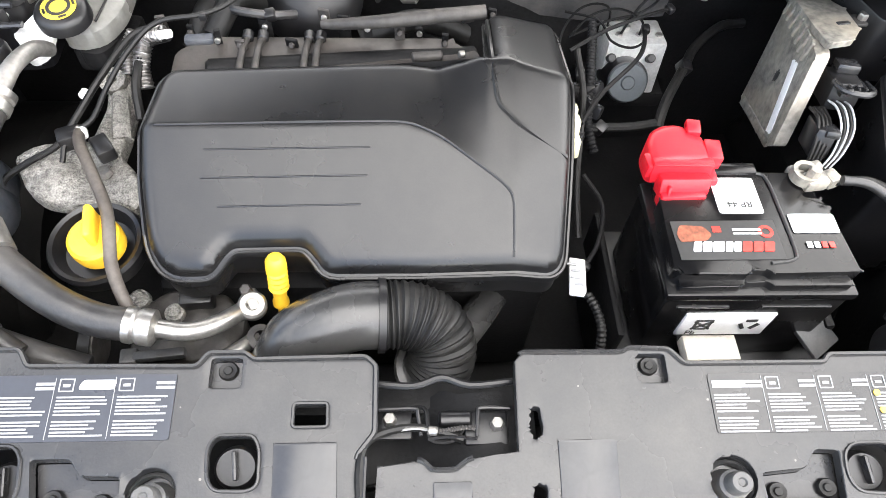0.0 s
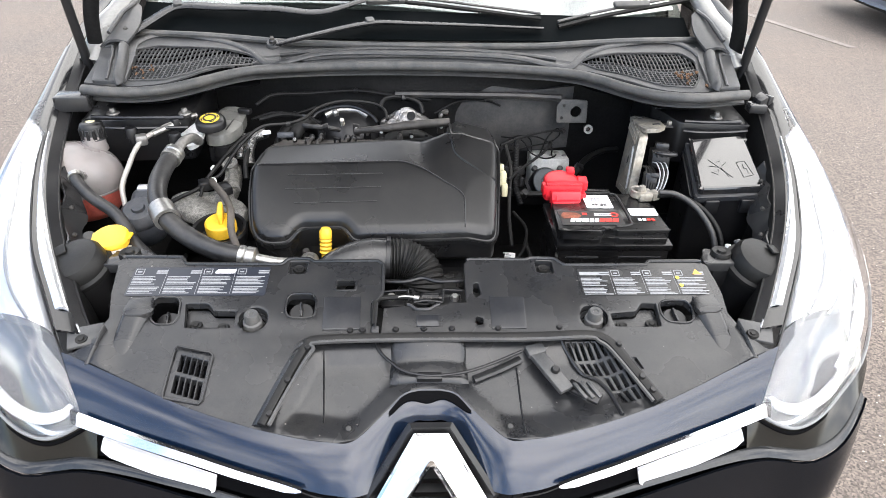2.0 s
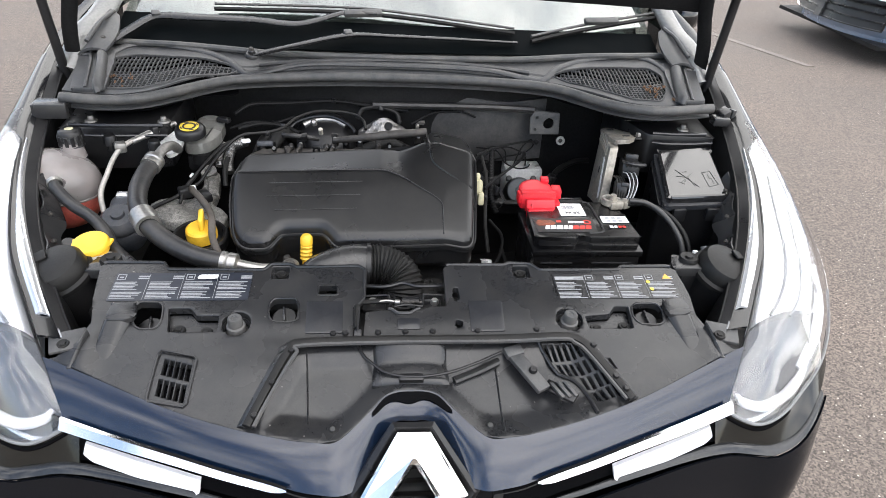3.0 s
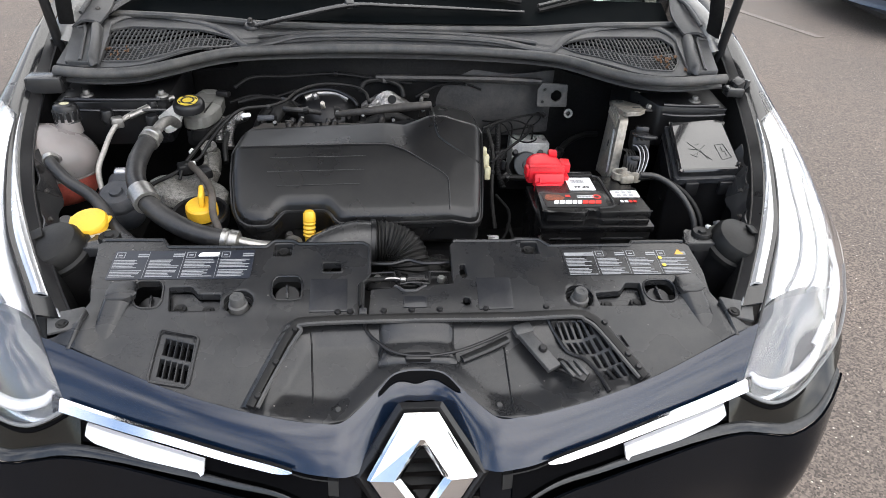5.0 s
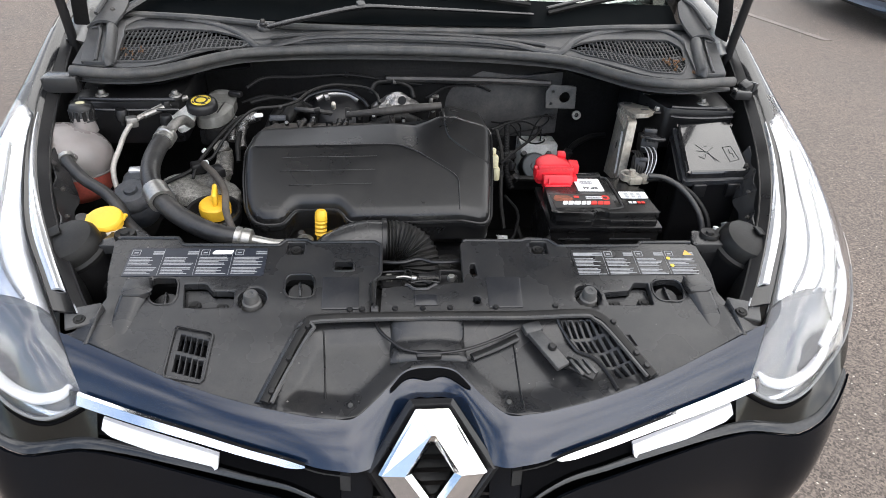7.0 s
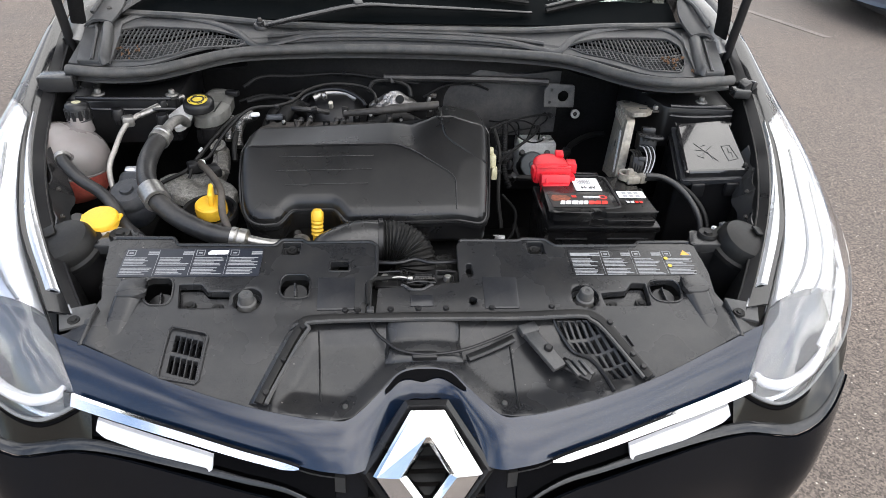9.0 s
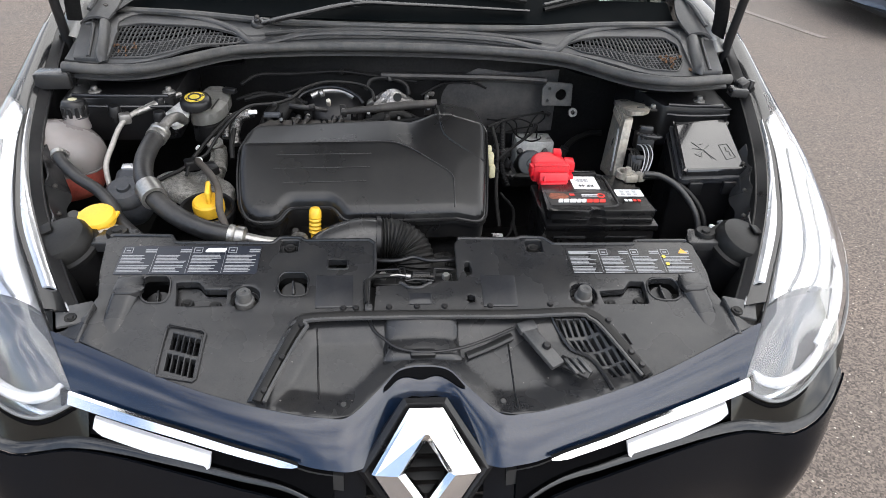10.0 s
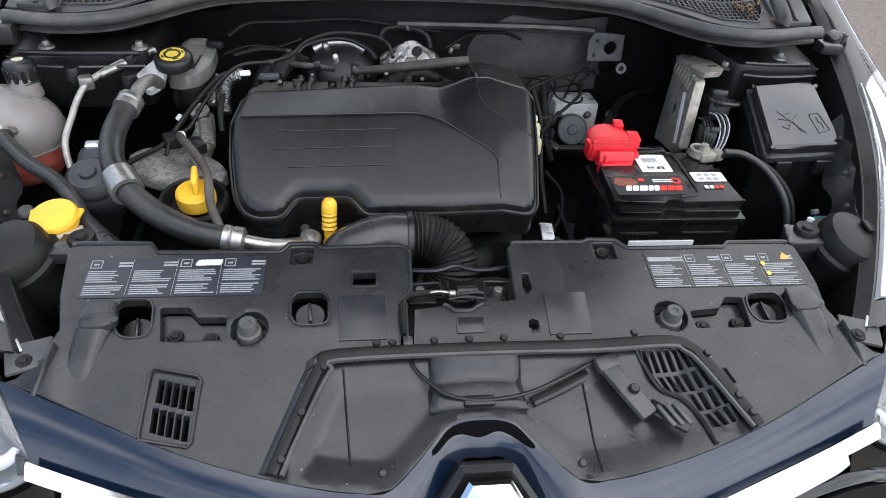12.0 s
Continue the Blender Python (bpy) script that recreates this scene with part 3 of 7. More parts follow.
# part of the trim's sky reflection is blue in the base colour
part("grille_trim", sheet(trim, 220, 12, 0.004, (0, 0.6, -0.8)), "paint", car, "gloss black trim above the grille mirroring the sky")
for s in (1, -1):
    def strip(u, v, s=s):
        x = 0.183 + 0.342 * u
        y, z = LOW(x)
        wide = 0.0145 * min(1, (u + 0.004) * 13) ** 0.5 * (0.66 + 0.34 * u)
        return (CX + s * x, y - 0.011 - 0.72 * wide * v, z + 0.010 - 0.75 * wide * v)
    part("chrome_strip", sheet(strip, 50, 3, 0.006, (0, 1, 0)), "chrome", car, "bright chrome strip")
    def led(u, v, s=s):
        x = 0.314 + 0.180 * u
        y, z = LOW(x)
        tall = (0.0235 - 0.004 * u) * min(1, 0.30 + 12 * u, 0.25 + 12 * (1 - u)) ** 0.6
        return (CX + s * x, y - 0.009 - 0.013 * v, z - 0.029 - tall * v)
    part("daytime_lamp", sheet(led, 30, 4, 0.008, (0, 1, 0)), "led", car, "white daytime lamp panel")
    def under(u, v, s=s):
        x = 0.135 + 0.415 * u
        y, z = LOW(x)
        y1, z1 = LIP(x)
        return (CX + s * x, y + 0.006 + (y1 - y) * v, z - 0.010 + (z1 - z + 0.010) * v)
    # surround coloured near-black, with the shade behind the lamp painted in
    part("grille_backing", sheet(under, 30, 4, 0.004, (0, 1, 0)), "shade_black", car, "black lamp surround")
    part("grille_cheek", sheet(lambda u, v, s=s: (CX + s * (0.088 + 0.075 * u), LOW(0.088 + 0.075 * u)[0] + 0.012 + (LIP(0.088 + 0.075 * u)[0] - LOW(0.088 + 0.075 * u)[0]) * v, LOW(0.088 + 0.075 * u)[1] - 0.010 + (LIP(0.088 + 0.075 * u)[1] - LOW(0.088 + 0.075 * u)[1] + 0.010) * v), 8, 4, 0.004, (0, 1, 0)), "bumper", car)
    # black strip imitates the darkness of the grille opening
    part("grille_slot_shade", sheet(lambda u, v, s=s: (CX + s * (0.12 + 0.185 * u), LOW(0.12 + 0.185 * u)[0] + 0.004 - 0.006 * v, LOW(0.12 + 0.185 * u)[1] - 0.014 - 0.026 * v), 20, 3, 0.006, (0, 1, 0)), "ink", car)
    # near-black sheet behind the lip, painted as the shade of the gap
    part("bumper_gap_shade", sheet(lambda u, v, s=s: (CX + s * 0.60 * u, LIP(0.60 * u)[0] + 0.014, LIP(0.60 * u)[1] + 0.004 - 0.10 * v), 40, 3, 0.004, (0, 1, 0)), "shade_black", car)
    # lip carries the sky's reflection in its grey metallic colour
    part("bumper_lip", sheet(lambda u, v, s=s: (CX + s * 0.74 * u, LIP(0.74 * u)[0] - lip_w(u) * v, LIP(0.74 * u)[1] + 0.003 * math.sin(math.pi * v) - 0.6 * lip_w(u) * v), 60, 5, 0.006, (0, 0.5, -1)), "lip", car)


def outer_y(x):
    ys = np.linspace(0, 0.5, 60)
    return float(np.interp(x, [outer(q)[0] for q in ys], ys))


for s in (1, -1):
    def corner(u, v, s=s):
        x = 0.505 + 0.27 * u
        y0, z0 = LIP(x)
        y1, z1 = under_lamp(x)
        return (CX + s * x, y0 + (y1 - y0) * v, z0 + (z1 - z0) * v)
    # the mirrored ground's olive tone is in this corner's base colour
    part("bumper_corner", sheet(corner, 24, 6, 0.005, (0, 0.7, -0.7)), "corner", car)


def bumper(u, v):
    x = (2 * u - 1)
    x = 0.748 * math.sin(x * math.pi / 2)
    y, z = LIP(abs(x))
    z += 0.006
    return (CX + x * (1 + 0.02 * math.sin(math.pi * v) - 0.09 * v), y - 0.020 - 0.035 * math.sin(math.pi * min(1, v * 1.2)) + 0.06 * v * v, z - 0.017 - 0.42 * v)


part("bumper", sheet(bumper, 60, 10, 0.006, (0, 0.9, -0.3)), "bumper", car, "satin black front bumper")

# grille slats behind the badge
for i in range(8):
    z = 0.648 - 0.022 * i
    part("grille_slat", sheet(lambda u, v, z=z, i=i: (CX - 0.30 + 0.60 * u, 0.012 + 0.35 * (z - 0.65) - 0.055 * (1 - (2 * u - 1) ** 2) * 0.4 - 0.012 * v, z - 0.005 * v), 20, 2, 0.004), "black", car)
part("grille_back", sheet(lambda u, v: (CX - 0.32 + 0.64 * u, 0.035 + 0.05 * v - 0.03 * (1 - (2 * u - 1) ** 2), 0.69 - 0.25 * v), 10, 4, 0.004, (0, 1, 0)), "black", car)

# diamond badge: a hollow chrome frame with a sharp ridge
badge_line = curve([(-0.05, 0.018, 0.772), (0.0, -0.020, 0.740), (0.05, -0.057, 0.707), (0.091, -0.079, 0.672), (0.14, -0.099, 0.628), (0.20, -0.117, 0.571)])


def badge_at(x, d, h):
    """A point of the badge: x across, d down its bowed face, h proud of it."""
    (y, z), (y1, z1) = badge_line(d), badge_line(d + 0.002)
    n = Vector((0, z1 - z, y - y1)).normalized()
    return Vector((CX + x, y, z)) + n * h


def diamond(hw, top, bot, flat):
    mid = (top + bot) / 2
    return [(-flat, top), (flat, top), (hw, mid), (flat, bot), (-flat, bot), (-hw, mid)]


def ring(loops, bm=None):
    own = bmesh.new()
    vs = [[own.verts.new(badge_at(x, d, h)) for x, d in pts] for pts, h in loops]
    for a, b in zip(vs, vs[1:] + vs[:1]):
        for j in range(6):
            own.faces.new((a[j], a[(j + 1) % 6], b[(j + 1) % 6], b[j]))
    return join(bm, own)


badge = part("badge", ring([(diamond(0.079, 0.0, 0.182, 0.0245), -0.006), (diamond(0.079, 0.0, 0.182, 0.0245), 0.004), (diamond(0.074, 0.004, 0.178, 0.021), 0.009), (diamond(0.041, 0.037, 0.145, 0.003), 0.014), (diamond(0.031, 0.046, 0.136, 0.001), 0.004), (diamond(0.031, 0.046, 0.136, 0.001), -0.012)]),
             "chrome", car, "chrome diamond badge", smooth=False)
part("badge_surround", ring([(diamond(0.099, -0.016, 0.202, 0.032), -0.050), (diamond(0.099, -0.016, 0.202, 0.032), -0.014), (diamond(0.090, -0.008, 0.194, 0.028), -0.008), (diamond(0.076, 0.004, 0.178, 0.022), -0.016), (diamond(0.076, 0.004, 0.178, 0.022), -0.050)]), "black", car, smooth=False)
# near-black sheet laid on the trim: painted darkness, no recess is cut
part("badge_dark_patch", sheet(lambda u, v: (lambda p: (p[0], p[1] - 0.003, p[2] + 0.004))(trim(0.446 + 0.108 * u, 0.10 + (0.38 + 0.06 * math.cos(14 * u) - 0.34 * abs(2 * u - 1) ** 3) * v)), 40, 5, 0.002), "shade_black", car, "near-black patch above the badge, its darkness painted on")

# ---- scuttle, windscreen, bonnet ----
seal = curve([(-0.80, 0.775), (-0.726, 0.756), (-0.646, 0.743), (-0.60, 0.748), (-0.559, 0.763), (-0.52, 0.795), (-0.482, 0.832), (-0.445, 0.868), (-0.408, 0.894), (-0.35, 0.914), (-0.281, 0.928), (-0.095, 0.945), (0.0, 0.946),
              (0.126, 0.942), (0.264, 0.927), (0.34, 0.912), (0.397, 0.888), (0.43, 0.858), (0.462, 0.822), (0.495, 0.788), (0.526, 0.764), (0.575, 0.745), (0.623, 0.740), (0.70, 0.755), (0.80, 0.775)])
part("bonnet_seal", tube([(x, seal(x)[0], 0.966) for x in np.linspace(-0.735, 0.752, 50)], 0.0115, n=3, seg=10), "seal", car, "soft rubber bonnet seal")
part("seal_carrier", sheet(lambda u, v: (-0.735 + 1.487 * u, seal(-0.735 + 1.487 * u)[0] + 0.004 + 0.03 * v, 0.957 - 0.012 * (1 - v) + 0.006 * v), 90, 3, 0.004), "grey", car)


def scuttle_z(x, y):
    a = abs(x)
    side = 0.968 + 0.15 * (y - 0.74)
    mid = 0.968 + 0.36 * (y - 0.92)
    k = float(np.clip((a - 0.34) / 0.16, 0, 1))
    k = k * k * (3 - 2 * k)
    return mid * (1 - k) + side * k


GR = rounded([(-0.655, 0.790), (-0.680, 0.885), (-0.678, 0.945), (-0.632, 0.966), (-0.540, 0.961), (-0.470, 0.958), (-0.410, 0.952), (-0.386, 0.934), (-0.402, 0.914), (-0.484, 0.862), (-0.523, 0.829), (-0.575, 0.796)], 0.012)
GL = rounded([(0.394, 0.942), (0.429, 0.953), (0.483, 0.956), (0.574, 0.962), (0.655, 0.960), (0.676, 0.918), (0.659, 0.830), (0.632, 0.784), (0.562, 0.792), (0.496, 0.834), (0.433, 0.894)], 0.012)
# the grilles fall in two terraces: coarse above this line, fine below it
terrace = curve([(-0.70, 0.872), (-0.62, 0.868), (-0.575, 0.877), (-0.513, 0.902), (-0.451, 0.932), (-0.40, 0.945), (0.40, 0.940), (0.467, 0.908), (0.525, 0.879), (0.578, 0.866), (0.622, 0.870), (0.70, 0.895)])
low = [(float(x), seal(float(x))[0] + 0.022) for x in np.linspace(0.74, -0.74, 50)]
part("scuttle", plate([(-0.76, 1.035), (-0.4, 1.012), (0.0, 1.002), (0.4, 1.012), (0.76, 1.035)] + low, scuttle_z, 0.004, holes=[GR, GL], step=0.03), "grey", car, "faded grey plastic scuttle panel")
# raised ribs along the scuttle
part("scuttle_rib", tube([(x, y, scuttle_z(x, y) + 0.003) for x, y in [(-0.69, 0.90), (-0.685, 0.975), (-0.64, 1.022), (-0.515, 1.005), (-0.42, 0.968), (-0.365, 0.925), (-0.32, 0.938), (-0.24, 0.968), (-0.12, 0.975), (0.12, 0.972), (0.24, 0.962), (0.32, 0.938), (0.37, 0.925), (0.42, 0.968), (0.515, 1.005), (0.64, 1.022), (0.69, 0.975), (0.695, 0.90)]], 0.009, n=5, seg=10, flat=0.45), "grey", car)
part("scuttle_rib", tube([(x, seal(x)[0] + 0.045, scuttle_z(x, seal(x)[0] + 0.045) + 0.002) for x in np.linspace(-0.34, 0.34, 14)], 0.010, n=4, seg=10, flat=0.55), "grey", car)
part("screen_lip", tube([(x, 0.992 + 0.035 * (x / 0.75) ** 2, scuttle_z(x, 0.995 + 0.03 * (x / 0.75) ** 2) + 0.008) for x in np.linspace(-0.74, 0.74, 15)], 0.008, n=4, seg=8), "seal", car)
def mesh_z(x, y, low):
    if low:
        return scuttle_z(x, y) - 0.003
    return scuttle_z(x, y) - 0.008 + 0.006 * min(1.0, (y - terrace(x)[0]) / 0.05)


def mesh_bars(bm, poly, low, pitch_x, pitch_y):
    """One terrace of a grille: slim bars along y, and rows that follow the terrace's edge."""
    xs = [p[0] for p in poly]
    lines = [[(float(q), float(w)) for w in np.arange(0.77, 0.98, 0.003)] for q in np.arange(min(xs) + 0.003, max(xs), pitch_x)]
    rows = [[(float(w), terrace(float(w))[0] + (-k if low else k) * pitch_y) for w in np.arange(min(xs), max(xs), 0.004)] for k in range(1, 16)]
    for across, runs, half in ((False, lines, 0.0010), (True, rows, 0.0012)):
        for pts in runs:
            run = []
            for p in pts + [(9.0, 9.0)]:
                if inside(p, poly) and (p[1] < terrace(p[0])[0]) == low:
                    run.append(p)
                    continue
                if len(run) > 1:
                    rings = []
                    for e in run[:-1:4] + [run[-1]]:
                        z = mesh_z(e[0], e[1], low)
                        rings.append([bm.verts.new((e[0] + (0 if across else dx), e[1] + (dx if across else 0), z + dz)) for dx, dz in ((-half, 0), (half, 0), (half, -0.004), (-half, -0.004))])
                    for a, b in zip(rings, rings[1:]):
                        for k in range(4):
                            bm.faces.new((a[k], a[(k + 1) % 4], b[(k + 1) % 4], b[k]))
                run = []


# added near-black sheet: keeps the inside of the scuttle reading as shade
part("scuttle_shade_wall", sheet(lambda u, v: (-0.74 + 1.48 * u, 0.992, 0.958 + 0.03 * v), 8, 2, 0.004, (0, 1, 0)), "shade_black", car)
for poly, x0, x1 in ((GR, -0.675, -0.395), (GL, 0.405, 0.668)):
    bm = bmesh.new()
    mesh_bars(bm, poly, True, 0.0095, 0.0110)
    mesh_bars(bm, poly, False, 0.0095, 0.0190)
    tagged(part("scuttle_mesh", bm, "mesh", car, "fine plastic mesh grille", smooth=False), kind="stuff")
    part("terrace_bar", tube([(float(x), terrace(float(x))[0], scuttle_z(float(x), terrace(float(x))[0]) - 0.005) for x in np.linspace(x0, x1, 14)], 0.003, n=2, seg=6), "grey", car)
    part("grille_rim", tube([(x, y, scuttle_z(x, y) + 0.001) for x, y in poly + poly[:1]], 0.0022, n=1, seg=6), "grey", car)
    # near-black sheet under the mesh imitates the shade below it
    part("grille_shade_sheet", plate([(x, y) for x, y in poly], lambda x, y: scuttle_z(x, y) - 0.05, 0.004), "shade_black", car)


part("scuttle_step", sheet(lambda u, v: (-0.40 + 0.80 * u, seal(-0.40 + 0.80 * u)[0] + 0.012 + 0.034 * v, 0.960 + (scuttle_z(-0.40 + 0.80 * u, seal(-0.40 + 0.80 * u)[0] + 0.046) + 0.002 - 0.960) * v), 60, 4, 0.003), "grey", car)


def screen(u, v):
    x = -0.71 + 1.42 * u
    y = 1.003 + 0.035 * (x / 0.7) ** 2 + 0.83 * v
    return (x * (1 - 0.12 * v), y, 1.012 + 0.54 * 0.83 * v - 0.004 * (x / 0.7) ** 2)


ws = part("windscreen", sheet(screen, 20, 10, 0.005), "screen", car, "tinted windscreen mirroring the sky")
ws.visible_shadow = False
part("dashboard", sheet(lambda u, v: (-0.68 + 1.36 * u, 1.10 + 0.55 * v, 1.0 + 0.06 * v), 4, 4, 0.02), "ink", car)
part("screen_frit", sheet(lambda u, v: (lambda p: (p[0], p[1] - 0.002, p[2] + 0.0035))(screen(u, v * (0.12 - 0.03 * u))), 20, 3, 0.002), "frit", car, "black band along the foot of the windscreen")


def roofline(u, v):
    x = -0.605 + 1.21 * u
    return (CX + x * (1 - 0.05 * v), 1.84 + 1.45 * v, 1.445 + 0.05 * math.sin(math.pi * min(1, v * 0.9)) - 0.05 * (x / 0.6) ** 2 - 0.06 * v * v)


def tail_y(z):
    return 3.27 + 0.65 * min(1.0, (1.39 - z) / 0.95) ** 0.58


part("tailgate", sheet(lambda u, v: (CX + (-0.60 - 0.22 * v + (1.2 + 0.44 * v) * u), 3.27 + 0.65 * v ** 0.7, 1.39 - 0.95 * v ** 1.2), 10, 10, 0.01, (0, -1, 0)), "paint2", car)
part("roof", sheet(roofline, 10, 8, 0.01), "paint", car)
for s in (1, -1):
    # the pillar's white sky sheen is put into its material
    part("pillar", tube([(CX + s * 0.790, 0.93, 0.97), (CX + s * 0.770, 1.00, 1.035), (CX + s * 0.740, 1.12, 1.085), (CX + s * 0.69, 1.45, 1.26), (CX + s * 0.625, 1.84, 1.44)], 0.030, n=6, seg=14, flat=0.7), "pillar_sheen", car, "windscreen pillar with its pale sky sheen in the colour")
    part("pillar_fold", sheet(lambda u, v, s=s: (CX + s * (0.700 + 0.085 * u - 0.012 * math.sin(math.pi * v)), 1.075 - 0.135 * v + 0.035 * u * (1 - v), 1.068 - 0.050 * v + 0.022 * math.sin(math.pi * u) * (1 - 0.5 * v) - 0.03 * u * u), 12, 10, 0.006), "grey", car, "folded grey plastic at the pillar's foot")
    part("pillar_crease", tube([(CX + s * 0.712, 1.075, 1.078), (CX + s * 0.728, 1.02, 1.066), (CX + s * 0.742, 0.95, 1.036)], 0.005, n=5, seg=8), "grey", car)
    part("body_side", sheet(lambda u, v, s=s: (CX + s * (0.872 + 0.015 * math.sin(math.pi * v) - 0.05 * v ** 3 - 0.05 * u ** 6), 1.6 + (tail_y(0.30 + 0.76 * v) - 1.6) * u, 0.30 + (0.70 + 0.06 * u) * v), 16, 10, 0.01, (-s, 0, 0)), "paint2", car, "gloss black flank")
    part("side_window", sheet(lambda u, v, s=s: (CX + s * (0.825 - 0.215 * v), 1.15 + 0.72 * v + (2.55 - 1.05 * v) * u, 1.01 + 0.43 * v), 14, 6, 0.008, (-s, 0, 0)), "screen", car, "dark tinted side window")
    part("door_mirror", lathe([(0, 0.09), (0.03, 0.085), (0.055, 0.06), (0.065, 0.02), (0.06, -0.03), (0.03, -0.05), (0, -0.05)], pose(CX + s * 0.95, 1.55, 1.02, 90, 0, 0), 20), "paint2", car)
    # plastic end piece of the scuttle with its upright rib
    part("scuttle_end", plate(rounded([(CX + s * 0.655, 0.772), (CX + s * 0.728, 0.776), (CX + s * 0.762, 0.935), (CX + s * 0.740, 0.985), (CX + s * 0.690, 0.985), (CX + s * 0.672, 0.90)], 0.008), lambda x, y: 0.976 + 0.15 * (y - 0.74), 0.012, bevel=0.002), "grey", car)
    part("scuttle_bridge", tube([(CX + s * 0.664, 0.770, 0.976), (CX + s * 0.668, 0.778, 0.985), (CX + s * 0.684, 0.85, 0.998), (CX + s * 0.703, 0.925, 1.010), (CX + s * 0.710, 0.950, 0.990)], 0.0145, n=5, seg=12, flat=0.7), "grey", car)
    part("end_ridge", tube([(CX + s * 0.696, 0.778, 0.982), (CX + s * 0.712, 0.85, 0.995), (CX + s * 0.732, 0.93, 1.008), (CX + s * 0.752, 0.938, 1.006)], 0.004, n=5, seg=8), "grey", car)
    part("end_clip", lathe([(0, 0.006), (0.006, 0.006), (0.008, 0.003), (0.009, 0), (0, 0)], pose(CX + s * 0.742, 0.958, 1.009), 14), "plastic", car)
    part("rim_block", ebox((CX + s * 0.762, 0.748, 0.943), (0.072, 0.046, 0.034) if s < 0 else (0.040, 0.034, 0.020), (0, 0, -s * 4), 0.004), "plastic", car)
    if s > 0:
        part("rim_bracket", ebox((0.784, 0.765, 0.950), (0.026, 0.026, 0.032), (12, -18, 24), 0.004), "plastic", car)
        part("rim_bracket", ebox((0.806, 0.772, 0.952), (0.016, 0.020, 0.022), (0, 14, 30), 0.003), "plastic", car)
    # hinge arm and gas strut of the raised bonnet
    part("hinge_arm", tube([(CX + s * 0.785, 0.96, 0.975), (CX + s * 0.765, 0.93, 1.07), (CX + s * 0.738, 0.91, 1.16), (CX + s * 0.715, 0.88, 1.30)], 0.017, n=5, seg=8, flat=0.4), "dark", car)
    part("bonnet_stay", tube([(CX + s * 0.795, 0.925, 0.955), (CX + s * 0.80, 0.90, 1.16), (CX + s * 0.795, 0.86, 1.36)], 0.011, n=3, seg=10), "black", car)
part("bonnet", sheet(lambda u, v: (CX + (-0.74 + 1.48 * u) * (1 - 0.22 * v ** 2), 0.940 - 0.42 * v - 0.03 * math.sin(math.pi * u) * v, 1.150 + 0.82 * v + 0.03 * math.sin(math.pi * v) + 0.02 * math.sin(math.pi * u)), 16, 12, 0.03, (0, 0.88, 0.47)), "dark", car, "raised black bonnet")

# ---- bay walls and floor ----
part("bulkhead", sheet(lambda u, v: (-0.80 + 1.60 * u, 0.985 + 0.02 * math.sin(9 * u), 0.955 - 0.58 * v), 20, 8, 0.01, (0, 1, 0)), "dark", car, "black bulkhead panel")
# added near-black sheet: the shade under the scuttle is in its colour
part("scuttle_underside_shade", sheet(lambda u, v: (-0.74 + 1.48 * u, seal(-0.74 + 1.48 * u)[0] + 0.016 + (0.99 - seal(-0.74 + 1.48 * u)[0] - 0.016) * v, 0.953 - 0.004 * v), 60, 4, 0.006), "shade_black", car)
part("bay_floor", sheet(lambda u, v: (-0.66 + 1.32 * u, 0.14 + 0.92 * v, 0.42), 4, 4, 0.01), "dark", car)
for s, xi in ((1, 0.556), (-1, 0.525)):
    part("suspension_tower", plate(rounded([(CX + s * xi, 0.845 if s > 0 else 0.755), (CX + s * (xi + (0.036 if s > 0 else 0.02)), 0.748), (CX + s * 0.755, 0.735), (CX + s * 0.76, 0.99), (CX + s * xi, 0.99)], 0.012), lambda x, y: 0.905 + 0.05 * (y - 0.75), 0.10, step=0.04, bevel=0.004), "black", car, "black pressed-steel suspension tower")
    part("tower_lip", tube([(CX + s * 0.745, 0.728, 0.893), (CX + s * 0.69, 0.720, 0.893), (CX + s * 0.63, 0.722, 0.892), (CX + s * (0.600 if s > 0 else xi), 0.734, 0.890)], 0.006, seg=8, flat=0.6), "gloss", car)
    part("tower_rib", tube([(CX + s * 0.735, 0.745, 0.908), (CX + s * 0.66, 0.742, 0.908), (CX + s * (0.604 if s > 0 else xi + 0.01), 0.750, 0.907)], 0.004, seg=8), "gloss", car)
    for x, y in (((0.690, 0.778), (0.574, 0.838)) if s > 0 else ((0.698, 0.772), (xi + 0.015, 0.775))):
        part("bolt", lathe([(0, 0.013), (0.0055, 0.013), (0.007, 0.010), (0.007, 0.004), (0.013, 0.0035), (0.0145, 0.0), (0, 0.0)], pose(CX + s * x, y, 0.906), 12), "zinc", car)
    wheel = part("wheel", lathe([(0.19, -0.07), (0.19, 0.07), (0, 0.06), (0, -0.06)][:2] + [(0.0, 0.06)], pose(CX + s * 0.73, 0.78, 0.30, 0, 90, 0), 24), "lampdark", car)
    part("tyre", lathe([(0.19, -0.09), (0.27, -0.095), (0.30, -0.07), (0.30, 0.07), (0.27, 0.095), (0.19, 0.09)], pose(CX + s * 0.73, 0.78, 0.30, 0, 90, 0), 32), "rubber", wheel)
    wheel = part("wheel", lathe([(0.19, -0.07), (0.19, 0.07), (0.0, 0.06)], pose(CX + s * 0.73, 3.35, 0.30, 0, 90, 0), 24), "lampdark", car)
    part("tyre", lathe([(0.19, -0.09), (0.27, -0.095), (0.30, -0.07), (0.30, 0.07), (0.27, 0.095), (0.19, 0.09)], pose(CX + s * 0.73, 3.35, 0.30, 0, 90, 0), 32), "rubber", wheel)
